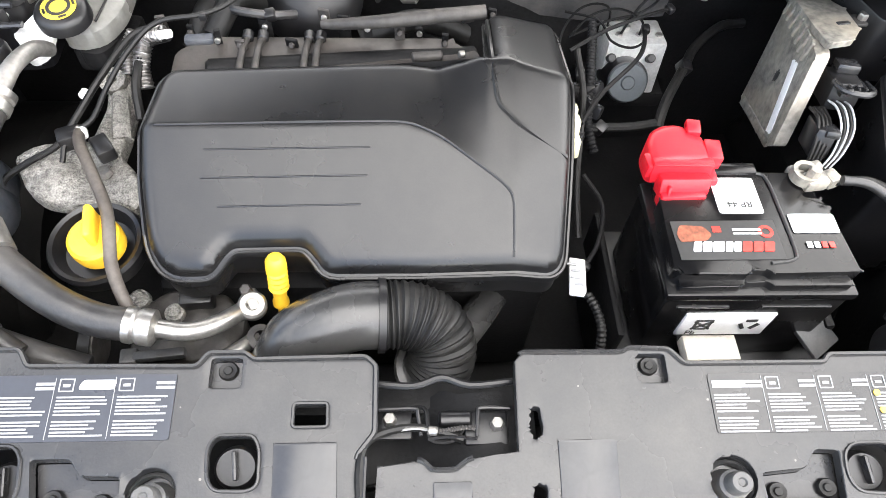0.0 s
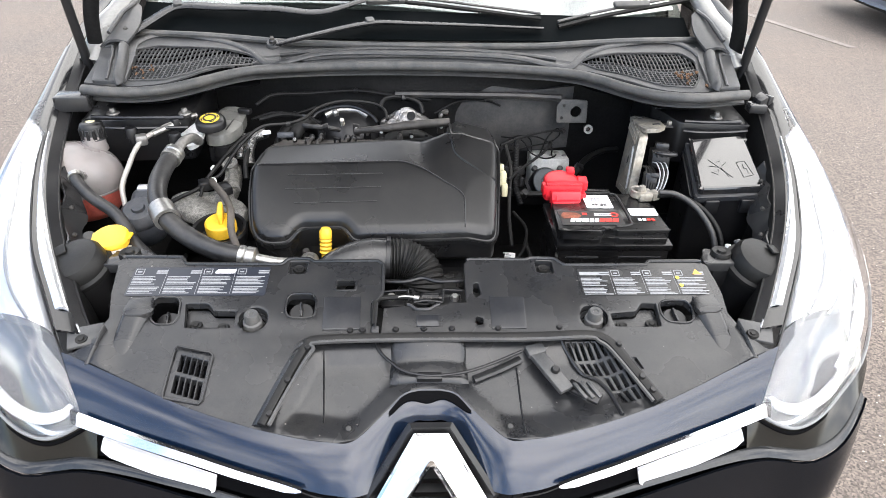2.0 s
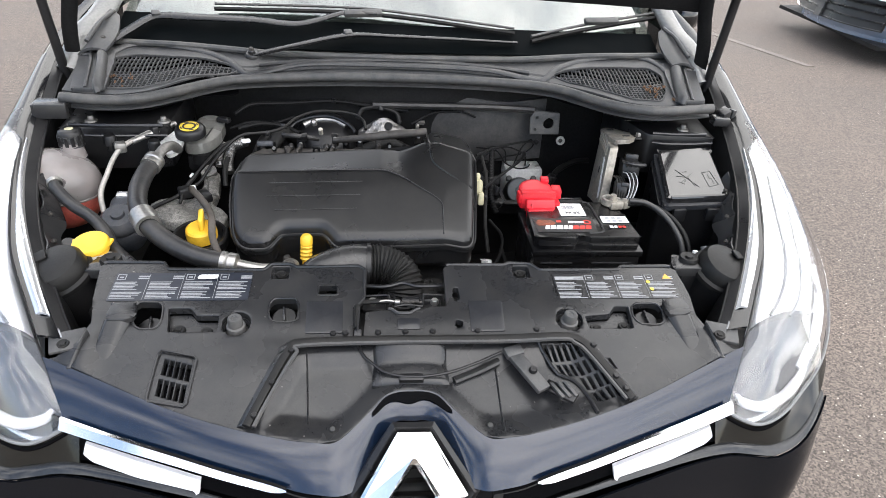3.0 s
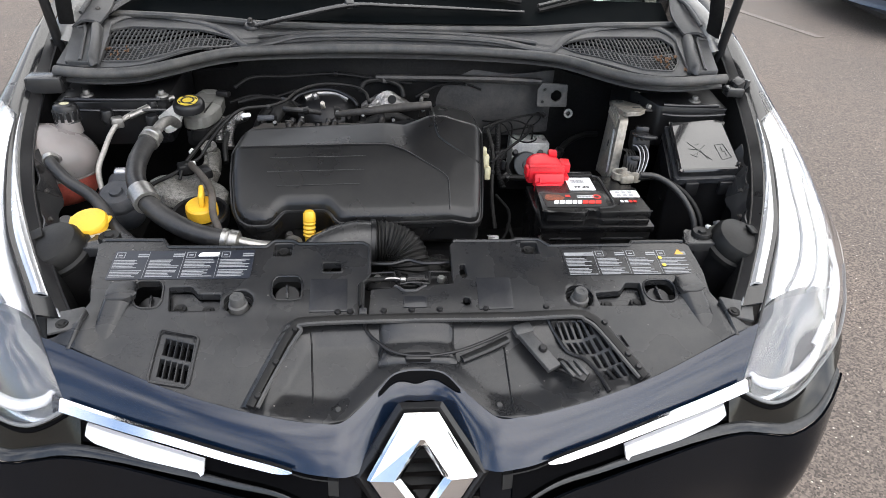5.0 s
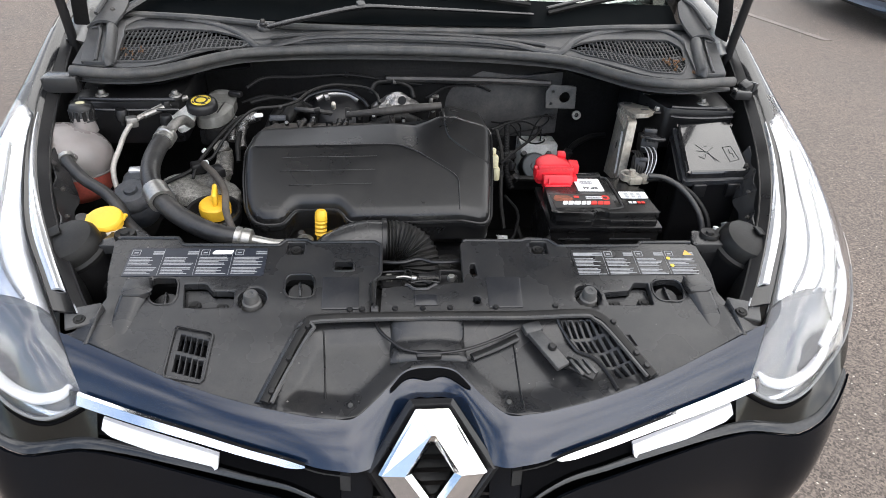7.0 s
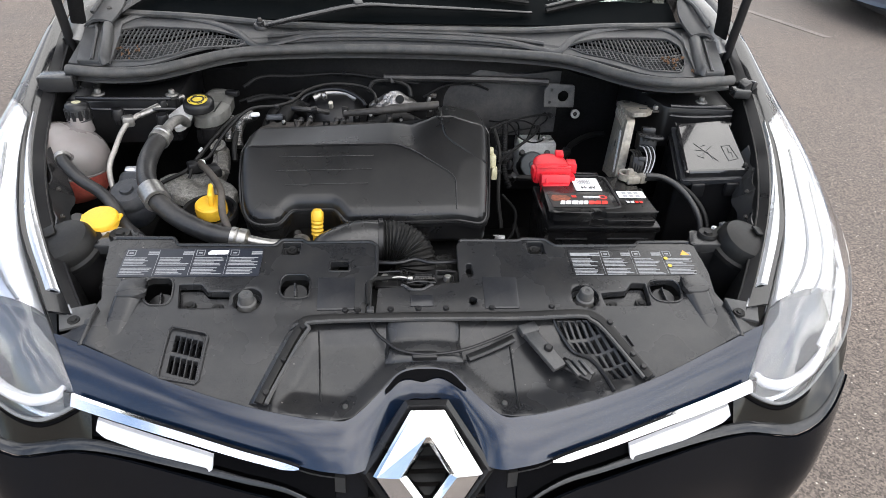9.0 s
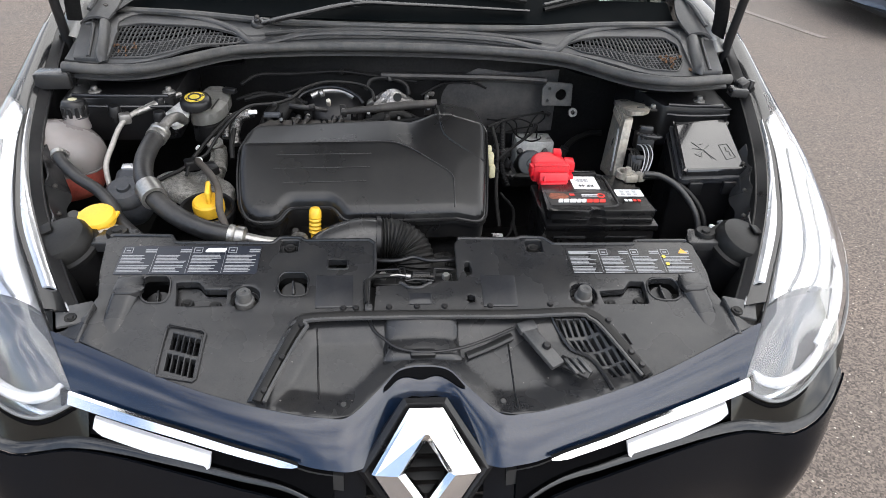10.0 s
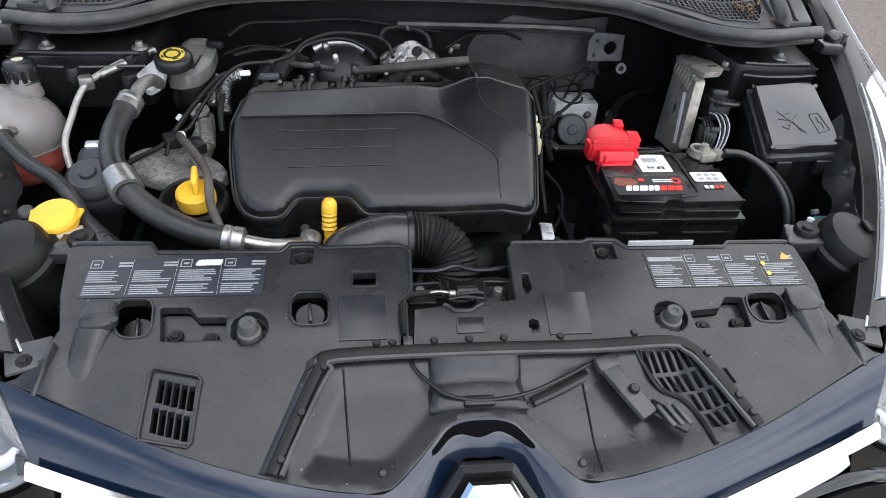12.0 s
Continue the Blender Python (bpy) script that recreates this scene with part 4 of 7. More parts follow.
# wipers
for pts, blade, spine in (([(-0.352, 0.950, 1.012), (-0.262, 0.972, 1.030), (-0.122, 1.016, 1.050), (-0.01, 1.020, 1.050), (0.15, 1.024, 1.046), (0.315, 1.030, 1.040)], [(0.355, 1.040, 1.042), (0.50, 1.085, 1.064), (0.75, 1.150, 1.094)], (0.556, 1.106, 1.084)),
                          ([(-0.705, 0.985, 1.020), (-0.665, 1.035, 1.042), (-0.607, 1.088, 1.066), (-0.50, 1.074, 1.070), (-0.36, 1.064, 1.070), (-0.246, 1.054, 1.066), (-0.128, 1.090, 1.090), (-0.05, 1.090, 1.090)], [(-0.467, 1.118, 1.082), (-0.15, 1.106, 1.086), (0.017, 1.092, 1.080), (0.312, 1.060, 1.056)], (-0.085, 1.092, 1.088))):
    wiper = part("wiper", tube(pts, [0.016, 0.016, 0.0165, 0.013, 0.011, 0.009], n=6, seg=10, flat=0.4), "plastic", car, "grey-black wiper arm")
    part("pivot_cap", lathe([(0, 0.017), (0.006, 0.017), (0.0085, 0.015), (0.009, 0.009), (0.014, 0.008), (0.017, 0.004), (0.018, 0), (0, 0)], along(pts[0], Vector(pts[0]) + Vector((0, -0.35, 1))), 20), "plastic", wiper)
    part("pivot_nut", lathe([(0, 0.006), (0.0045, 0.006), (0.006, 0.004), (0.006, 0), (0, 0)], along(Vector(pts[0]) + Vector((0, -0.0055, 0.016)), Vector(pts[0]) + Vector((0, -0.35, 1))), 6), "iron", wiper)
    part("blade", tube(blade, 0.006, n=8, seg=6), "rubber", wiper, "black rubber blade")
    part("spoiler", tube([Vector(p) + Vector((0, 0.012, 0.010)) for p in blade], 0.007, n=8, seg=6, flat=0.5), "seal", wiper)
    part("joint", ebox(spine, (0.10, 0.022, 0.014), (25, 0, 10), 0.005), "seal", wiper)
    part("hinge_block", ebox(Vector(pts[2]) + Vector((0, 0, 0.004)), (0.022, 0.020, 0.018), (20, 0, 20), 0.004), "grey", wiper)

# ---- a second car, parked beyond ----
far = thing("parked_car", (5.9, 5.25, 0.0), "blue-grey saloon parked with its nose this way", "car")
FB = mat("blue_silver_paint", (0.22, 0.28, 0.38), 0.25, metal=0.5, var=0.06, coat=0.8, rvar=0.04)


def nose(z0, z1, push, u, v):
    a = (2 * u - 1)
    x = 3.98 - push * math.sin(math.pi * v) + 0.42 * abs(a) ** 2.6
    return (x + 0.06 * v, 5.28 + 0.88 * a, z0 + (z1 - z0) * v)


part("bumper", sheet(lambda u, v: nose(0.22, 0.62, 0.05, u, v), 30, 8, 0.01, (1, 0, 0)), FB, far, "blue-grey front bumper")
part("spoiler_lip", sheet(lambda u, v: nose(0.19, 0.26, 0.03, 0.08 + 0.84 * u, v), 30, 2, 0.02, (1, 0, 0)), FB, far)
part("lower_grille", sheet(lambda u, v: (lambda p: (p[0] - 0.055, p[1], p[2]))(nose(0.27, 0.58, 0.0, 0.14 + 0.72 * u, v)), 20, 2, 0.02, (1, 0, 0)), "black", far)
for z in (0.28, 0.34, 0.40, 0.46, 0.52):
    part("grille_bar", sheet(lambda u, v, z=z: (lambda p: (p[0] - 0.068, p[1], p[2]))(nose(z, z + 0.020, 0.0, 0.14 + 0.72 * u, v)), 20, 2, 0.014, (1, 0, 0)), "chrome", far)
part("grille_divider", sheet(lambda u, v: (lambda p: (p[0] - 0.075, p[1], p[2]))(nose(0.27, 0.58, 0.0, 0.47 + 0.05 * u, v)), 3, 4, 0.02, (1, 0, 0)), "seal", far)
part("underbody", sheet(lambda u, v: (4.02 + 3.8 * u, 4.48 + 1.6 * v, 0.19), 4, 4, 0.03), "dark", far)
part("hood", sheet(lambda u, v: (4.05 + 1.1 * v + 0.35 * abs(2 * u - 1) ** 2.6 * (1 - v), 5.28 + 0.85 * (2 * u - 1), 0.66 + 0.32 * v ** 0.8 - 0.05 * (2 * u - 1) ** 2), 14, 10, 0.02), FB, far)
part("cabin", sheet(lambda u, v: (5.15 + 2.6 * v, 5.28 + (0.78 - 0.12 * math.sin(math.pi * v)) * (2 * u - 1), 0.98 + 0.48 * math.sin(math.pi * min(1, v * 0.9 + 0.02)) ** 0.6 - 0.06 * (2 * u - 1) ** 2), 12, 16, 0.02), "black", far)
for s in (1, -1):
    part("side", sheet(lambda u, v, s=s: (4.30 + 3.6 * u, 5.28 + s * (0.87 - 0.06 * v * v), 0.25 + 0.75 * v), 14, 6, 0.02, (0, -s, 0)), FB, far)
    part("headlamp", sheet(lambda u, v, s=s: (3.985 + 0.10 * v + 0.30 * u * u, 5.28 + s * (0.50 + 0.36 * u), 0.52 + 0.15 * v), 10, 5, 0.02, (1, 0, 0)), "lampin", far)
    for x in (4.75, 7.2):
        w2 = part("wheel", lathe([(0.20, -0.07), (0.20, 0.07), (0.0, 0.06)], pose(x, 5.28 + s * 0.76, 0.31, 90, 0, 0), 24), "lampdark", far)
        part("tyre", lathe([(0.20, -0.09), (0.28, -0.095), (0.31, -0.07), (0.31, 0.07), (0.28, 0.095), (0.20, 0.09)], pose(x, 5.28 + s * 0.76, 0.31, 90, 0, 0), 32), "rubber", w2)
line = part("road_line", plate([(2.84, 6.2), (2.92, 6.2), (3.57, 4.55), (3.49, 4.55)], lambda x, y: 0.004, 0.003), "line", None)
tagged(line, "faint worn white parking line on the asphalt", "road marking", kind="structure")

# ---- plastic cover over the radiator support ----
cover = thing("radiator_cover", (0.0, 0.15, 0.74), "black plastic radiator cover with white-printed stickers", "cover")
RAIL = [(-0.238, 0.004), (-0.226, 0.034), (-0.198, 0.100), (-0.184, 0.125), (-0.165, 0.136), (0.0, 0.139), (0.16, 0.138), (0.262, 0.141), (0.292, 0.134), (0.312, 0.110), (0.358, 0.033)]
POOL = RAIL + [(0.33, -0.05), (-0.2, -0.06)]


def cpart(name, bm, material, parent, label="", smooth=True):
    """A part of the cover: the rear shelf rises towards the engine."""
    for v in bm.verts:
        k = max(0.0, v.co.y - 0.15)
        v.co = (v.co.x - 0.095 * k * (v.co.x + 0.045), v.co.y - 0.095 * k, v.co.z + 0.067 * k)
    return part(name, bm, material, parent, label, smooth)


def cover_z(x, y):
    a, b = 0.778 + 0.14 * (y - 0.15), front_z(y)
    z = min(a, b) - 0.004 * math.exp(-((a - b) / 0.008) ** 2)
    if inside((x, y), POOL):
        k = min(1.0, gap(x, y, RAIL) / 0.030)
        z -= 0.015 * k * k * (3 - 2 * k) * float(np.clip((y - edge(max(-0.6, min(0.6, x - CX)))[0] - 0.004) / 0.045, 0, 1))
    k = abs(x - CX)
    if y < 0.19:
        z += 0.006 * math.exp(-((k - 0.515) / 0.02) ** 2) * float(np.clip((0.19 - y) / 0.03, 0, 1))
    return z


top = [(-0.542, 0.330), (-0.535, 0.341), (-0.432, 0.340), (-0.421, 0.322), (-0.252, 0.320), (-0.241, 0.335), (-0.204, 0.335), (-0.195, 0.327), (-0.080, 0.329), (-0.069, 0.319), (-0.069, 0.247), (-0.086, 0.224), (-0.086, 0.150),
       (-0.070, 0.150), (-0.066, 0.213), (-0.023, 0.219), (-0.012, 0.208), (0.010, 0.208), (0.024, 0.219), (0.074, 0.226), (0.076, 0.322), (0.084, 0.332), (0.192, 0.331), (0.200, 0.336), (0.243, 0.334), (0.258, 0.317),
       (0.412, 0.317), (0.418, 0.326), (0.514, 0.326), (0.526, 0.316), (0.529, 0.25), (0.522, 0.195), (0.532, 0.150), (0.562, 0.128), (0.580, 0.121)]
front = [(CX + x, edge(x)[0] + 0.0015) for x in [0.55 - 0.0275 * i for i in range(41)]]
outline = top + front + [(-0.566, 0.123), (-0.548, 0.130), (-0.524, 0.152), (-0.515, 0.195), (-0.530, 0.25)]
H = {"A": rounded([(-0.452, 0.240), (-0.416, 0.240), (-0.407, 0.228), (-0.403, 0.195), (-0.409, 0.180), (-0.434, 0.179), (-0.446, 0.188), (-0.456, 0.222)], 0.008),
     "B": rounded([(-0.398, 0.226), (-0.362, 0.226), (-0.349, 0.209), (-0.312, 0.208), (-0.309, 0.174), (-0.388, 0.174)], 0.004, 2),
     "C": rounded([(-0.225, 0.247), (-0.188, 0.247), (-0.181, 0.232), (-0.180, 0.197), (-0.190, 0.191), (-0.222, 0.192), (-0.230, 0.205), (-0.232, 0.235)], 0.008),
     "D": rounded([(-0.151, 0.279), (-0.117, 0.279), (-0.116, 0.254), (-0.151, 0.254)], 0.004),
     "E": rounded([(0.088, 0.272), (0.099, 0.272), (0.099, 0.262), (0.101, 0.25), (0.098, 0.238), (0.089, 0.238), (0.086, 0.25), (0.088, 0.262)], 0.004),
     "F": rounded([(0.419, 0.228), (0.456, 0.228), (0.464, 0.212), (0.458, 0.182), (0.446, 0.176), (0.414, 0.178), (0.405, 0.192), (0.407, 0.218)], 0.010),
     "G": rounded([(0.086, 0.193), (0.100, 0.193), (0.100, 0.176), (0.086, 0.176)], 0.006),
     "R": rounded([(0.318, 0.199), (0.364, 0.203), (0.378, 0.222), (0.402, 0.221), (0.399, 0.170), (0.320, 0.171)], 0.004, 2),
     "P": rounded([(-0.238, 0.329), (-0.206, 0.329), (-0.206, 0.297), (-0.238, 0.297)], 0.004, 2),
     "p": rounded([(0.206, 0.329), (0.238, 0.329), (0.238, 0.297), (0.206, 0.297)], 0.004, 2),
     "K": rounded([(-0.281 + 0.024 * math.cos(a), 0.190 + 0.026 * math.sin(a)) for a in [i * math.pi / 8 for i in range(16)]], 0.002, 1),
     "k": rounded([(0.288 + 0.024 * math.cos(a), 0.192 + 0.026 * math.sin(a)) for a in [i * math.pi / 8 for i in range(16)]], 0.002, 1)}
slots = []
for i in range(5):
    for j in range(2):
        f = (i + 0.5) / 5
        y = 0.124 - 0.013 * f - 0.034 * j
        x = -0.382 + 0.046 * f - 0.002 * j
        slots.append([(x - 0.0034, y), (x + 0.0034, y - 0.001), (x + 0.0034, y - 0.029), (x - 0.0034, y - 0.028)])
for row, (n, x0, y0, dx, dy, ln) in enumerate([(6, 0.232, 0.139, 0.0105, 0.0, 0.022), (9, 0.252, 0.112, 0.0105, 0.000, 0.020), (6, 0.288, 0.088, 0.0105, 0.000, 0.020), (5, 0.302, 0.063, 0.0105, 0.001, 0.019)]):
    for i in range(n):
        x, y = x0 + dx * i, y0 + dy * i
        if row == 0 and x > 0.285:
            continue
        slots.append([(x, y), (x + 0.0055, y), (x + 0.0135, y - ln), (x + 0.008, y - ln)])
body = cpart("body", plate(outline, cover_z, 0.012, holes=[*H.values(), *slots], step=0.009, bevel=0.0015), "plastic", cover)
# lipped rim along the rear edges
for run in (top[:13], top[14:20], top[20:30]):
    cpart("rim", tube([(x, y, cover_z(x, y) + 0.001) for x, y in rounded(run, 0.004, 2)[3:-3]], 0.003, n=1, seg=6), "plastic", cover)
for k in ("A", "C", "F", "D"):
    cpart("opening_lip", tube([(x, y, cover_z(x, y) + 0.0005) for x, y in H[k] + H[k][:1]], 0.0020, n=1, seg=6), "plastic", cover)
# pans below the recesses
for k, d in (("B", 0.016), ("R", 0.016), ("K", 0.022), ("k", 0.022), ("P", 0.012), ("p", 0.012)):
    cpart("recess", plate(H[k], lambda x, y, d=d: cover_z(x, y) - d, 0.003), "plastic", cover)
for k, d in (("A", 0.06), ("C", 0.05), ("F", 0.05)):
    cx, cy = np.mean([p[0] for p in H[k]]), np.mean([p[1] for p in H[k]])
    zc = cover_z(cx, cy) - (0.034 if k == "A" else 0.024)
    cap = cpart("lamp_cap", lathe([(0, 0.010), (0.019, 0.010), (0.022, 0.006), (0.0235, 0), (0, 0)], pose(cx, cy + 0.003, zc, 14, 0, 0)), "black", cover)
    cpart("cap_grip", ebox((cx, cy + 0.001, zc + 0.014), (0.0045, 0.030, 0.010), (14, 0, 6), 0.002), "plastic", cap)
# square mouldings
for pts in ([(-0.168, 0.238), (-0.106, 0.238), (-0.104, 0.166), (-0.166, 0.166)], [(0.114, 0.236), (0.174, 0.235), (0.171, 0.166), (0.113, 0.166)], [(-0.012, 0.196), (0.026, 0.196), (0.026, 0.172), (-0.012, 0.172)]):
    cpart("moulded_square", plate(rounded(pts, 0.003), lambda x, y: cover_z(x, y) + 0.0022, 0.004, bevel=0.001), "gloss", cover)
# rubber buffers on their posts
for x, y in ((-0.281, 0.190), (0.288, 0.192)):
    z = 0.754
    buf = cpart("rubber_buffer", lathe([(0, 0.044), (0.0035, 0.044), (0.005, 0.046), (0.010, 0.046), (0.012, 0.043), (0.0125, 0.030), (0.0155, 0.028), (0.016, 0.014), (0.019, 0.010), (0.0205, 0.0), (0, 0)], pose(x, y, z, 8, 0, 0), 18), "seal", cover)
    cpart("buffer_collar", lathe([(0.021, 0.0), (0.026, 0.0), (0.026, 0.006), (0.022, 0.010), (0.021, 0.006)], pose(x, y, z + 0.012, 8, 0, 0), 20), "grey", cover)
# plastic rivets and screws
for x, y in ((-0.222, 0.319), (0.222, 0.319), (-0.375, 0.190), (0.388, 0.186), (-0.543, 0.150), (0.547, 0.150), (-0.330, 0.185), (0.336, 0.183)):
    z = cover_z(x, y) - (0.014 if abs(y - 0.188) < 0.008 else 0.011 if y > 0.3 else 0.0)
    cpart("rivet", lathe([(0, 0.005), (0.004, 0.005), (0.005, 0.003), (0.009, 0.004), (0.0105, 0.001), (0.0105, 0), (0, 0)], pose(x, y, z, 8, 0, 0), 16), "rubber", cover)
# folded flaps and fins near the lamps
for s in (1, -1):
    ax = CX + s * 0.477
    cpart("flap", plate(rounded([(ax - 0.020, 0.226), (ax + 0.020, 0.232), (ax + 0.026, 0.196), (ax + 0.014, 0.186), (ax - 0.016, 0.186), (ax - 0.022, 0.196)], 0.008), lambda x, y: 0.797 + 0.10 * (y - 0.19), 0.010, bevel=0.003), "plastic", cover)
    cpart("ramp", sheet(lambda u, v, s=s, ax=ax: (ax + s * (0.004 + 0.010 * u) + 0.046 * (1 - 0.35 * u) * (v - 0.5), 0.192 - 0.082 * u, cover_z(ax, 0.192 - 0.082 * u) - 0.002 + 0.014 * (1 - u) * (1 - abs(2 * v - 1) ** 5)), 12, 12, 0.004), "plastic", cover)
    for dx, l0, l1 in ((0.040, 0.165, 0.105),):
        cpart("fin", sheet(lambda u, v, s=s, ax=ax, dx=dx, l0=l0, l1=l1: (ax + s * (dx + 0.012 * u - 0.003 + 0.006 * v), l0 + (l1 - l0) * u, cover_z(ax + s * dx, l0 + (l1 - l0) * u) - 0.002 + 0.014 * (1 - u) ** 0.8 * math.sin(math.pi * v)), 14, 6, 0.003), "plastic", cover)
    cpart("corner_tab", ebox((CX + s * 0.548, 0.160, 0.774), (0.055, 0.045, 0.006), (6, 0, -s * 20), 0.002), "grey", cover)
# near-black sheets below the slots imitate the shade inside the vents
cpart("vent_shade_sheet", plate([(-0.396, 0.134), (-0.330, 0.122), (-0.332, 0.040), (-0.398, 0.050)], lambda x, y: cover_z(x, y) - 0.020, 0.003, step=0.02), "shade_black", cover)
cpart("vent_shade_sheet", plate([(0.225, 0.142), (0.30, 0.140), (0.352, 0.060), (0.362, 0.038), (0.300, 0.036), (0.245, 0.085)], lambda x, y: cover_z(x, y) - 0.024, 0.003, step=0.02), "shade_black", cover)
# raised frame beside the slots
cpart("vent_frame", tube([(-0.392, 0.128, 0.771), (-0.388, 0.134, 0.774), (-0.336, 0.123, 0.770), (-0.331, 0.118, 0.768), (-0.334, 0.046, 0.742), (-0.338, 0.042, 0.740), (-0.392, 0.052, 0.744), (-0.394, 0.058, 0.747), (-0.392, 0.128, 0.771)], 0.0022, n=1, seg=6), "plastic", cover)
# rail with its weather strip
rail3 = [(x, y, min(0.778 + 0.14 * (y - 0.15), front_z(y)) + 0.010) for x, y in RAIL]
cpart("rail", tube(rail3, 0.0085, n=4, seg=8, flat=0.8), "rubber", cover, "grey-black rubber strip")
RB = smooth_path(rail3, 6)
RN = []
for i, p in enumerate(RB):
    d = RB[min(i + 1, len(RB) - 1)] - RB[max(i - 1, 0)]
    RN.append(Vector((-d.y, d.x, 0)).normalized())
cpart("rail_base", sheet(lambda u, v: (lambda p, q: (p.x + q.x * (0.004 + 0.020 * v), p.y + q.y * (0.004 + 0.020 * v), p.z - 0.012 * v ** 1.5))(RB[int(u * 60)], RN[int(u * 60)]), 60, 4, 0.004), "plastic", cover)
cpart("rail_lip", tube([(x + (0.011 if x < -0.17 else -0.011 if x > 0.29 else 0), y - (0.011 if -0.2 < x < 0.3 else 0.004), z + 0.004) for x, y, z in rail3], 0.0035, n=4, seg=6), "grey", cover)
for i, (x, y) in enumerate([(-0.228, 0.016), (-0.207, 0.066), (-0.182, 0.118), (-0.118, 0.146), (-0.098, 0.146), (-0.045, 0.147), (0.0, 0.148), (0.045, 0.148), (0.12, 0.148), (0.22, 0.150), (0.312, 0.120), (0.338, 0.066), (0.350, 0.045)]):
    cpart("clip", lathe([(0, 0.004), (0.004, 0.004), (0.0055, 0.001), (0.0055, 0), (0, 0)], pose(x, y, min(0.778 + 0.14 * (y - 0.15), front_z(y)) + 0.016, 12, 0, 0), 10), "black", cover)
# inner mouldings
cpart("centre_bulge", sheet(lambda u, v: (-0.054 + 0.123 * u, 0.135 - 0.062 * v, cover_z(0.0, 0.135 - 0.062 * v) - 0.002 + 0.019 * (math.sin(math.pi * u) ** 0.3) * (1 - v) ** 0.35), 20, 14, 0.006), "plastic", cover)
for xa, ya, xb, yb in ((-0.160, 0.128, -0.151, 0.02), (0.148, 0.105, 0.150, -0.004)):
    cpart("moulded_step", sheet(lambda u, v, xa=xa, ya=ya, xb=xb, yb=yb: (xa + (xb - xa) * u + 0.0032 * (v - 0.5), ya + (yb - ya) * u, cover_z(xa + (xb - xa) * u, ya + (yb - ya) * u) + 0.003 * math.sin(math.pi * v)), 12, 4, 0.006), "plastic", cover)
for x in (-0.113, 0.128):
    cpart("plug", lathe([(0, 0.003), (0.004, 0.003), (0.0055, 0.0), (0, 0)], pose(x, 0.008, cover_z(x, 0.008) + 0.001, 20, 0, 0), 12), "ink", cover)
cpart("vent_edge", tube([(x, y, cover_z(x, y) + 0.003) for x, y in [(0.224, 0.142), (0.232, 0.125), (0.25, 0.095), (0.275, 0.082), (0.292, 0.06), (0.300, 0.018)]], 0.003, n=5, seg=6), "plastic", cover)
# printed stickers: plain bars stand for the writing
rng = random.Random(4)


def sticker(x0, x1, y0, y1, ground_mat, cols, name, heads):
    zf = lambda x, y: cover_z(x, y) + 0.0012
    label = cpart(name, plate(rounded([(x0, y0), (x1, y0), (x1, y1), (x0, y1)], 0.003, 2), zf, 0.001, step=0.03), ground_mat, cover, "sticker with white printed lines")
    w = (x1 - x0) / cols
    bm = bmesh.new()
    def bar(a, b, c, d):
        plate([(a, c), (b, c), (b, d), (a, d)], lambda x, y: zf(x, y) + 0.0006, 0.0004, bm=bm)
    for c in range(cols):
        xa = x0 + w * c + 0.003
        for k in range(12):
            if k == 6:
                continue
            y = y1 - 0.023 - 0.0036 * k
            bar(xa, xa + (w - 0.007) * rng.uniform(0.62, 1.0), y - 0.0017, y)
        if c:
            bar(xa - 0.0042, xa - 0.0037, y0 + 0.002, y1 - 0.003)
        if heads[c] == 1:
            for a, b, cc, d in ((0, 0.015, 0.0, 0.0012), (0, 0.015, 0.0128, 0.014), (0, 0.0012, 0, 0.014), (0.0138, 0.015, 0, 0.014), (0.004, 0.011, 0.005, 0.008)):
                bar(xa + a, xa + b, y1 - 0.018 + cc, y1 - 0.018 + d)
        if heads[c] == 2:
            bar(xa, xa + w * 0.62, y1 - 0.016, y1 - 0.008)
        for k in range(2):
            bar(xa + w * 0.62, xa + w - 0.004, y1 - 0.011 - 0.005 * k, y1 - 0.008 - 0.005 * k)
    tagged(cpart("print", bm, "print", label, "pale printed lines", smooth=False), kind="stuff")
    return label


sticker(-0.506, -0.270, 0.243, 0.312, "sticker", 4, "sticker", (1, 0, 1, 1))
right = sticker(0.280, 0.512, 0.240, 0.305, "plastic", 4, "sticker", (2, 1, 1, 1))
for x, y in ((0.459, 0.281), (0.461, 0.262)):
    cpart("printed_disc", lathe([(0, 0.0006), (0.0038, 0.0006), (0.0038, 0), (0, 0)], pose(x, y, cover_z(x, y) + 0.0022, 8, 0, 0), 18), "gold", right)
bm = plate([(0.490, 0.290), (0.507, 0.290), (0.4985, 0.303)], lambda x, y: cover_z(x, y) + 0.0022, 0.0006)
cpart("printed_triangle", bm, mat("orange_print", (0.75, 0.35, 0.05), 0.5), right)
cpart("printed_mark", plate(rounded([(-0.366, 0.296), (-0.332, 0.296), (-0.328, 0.306), (-0.362, 0.306)], 0.004), lambda x, y: cover_z(x, y) + 0.0022, 0.0006), "white", cover)

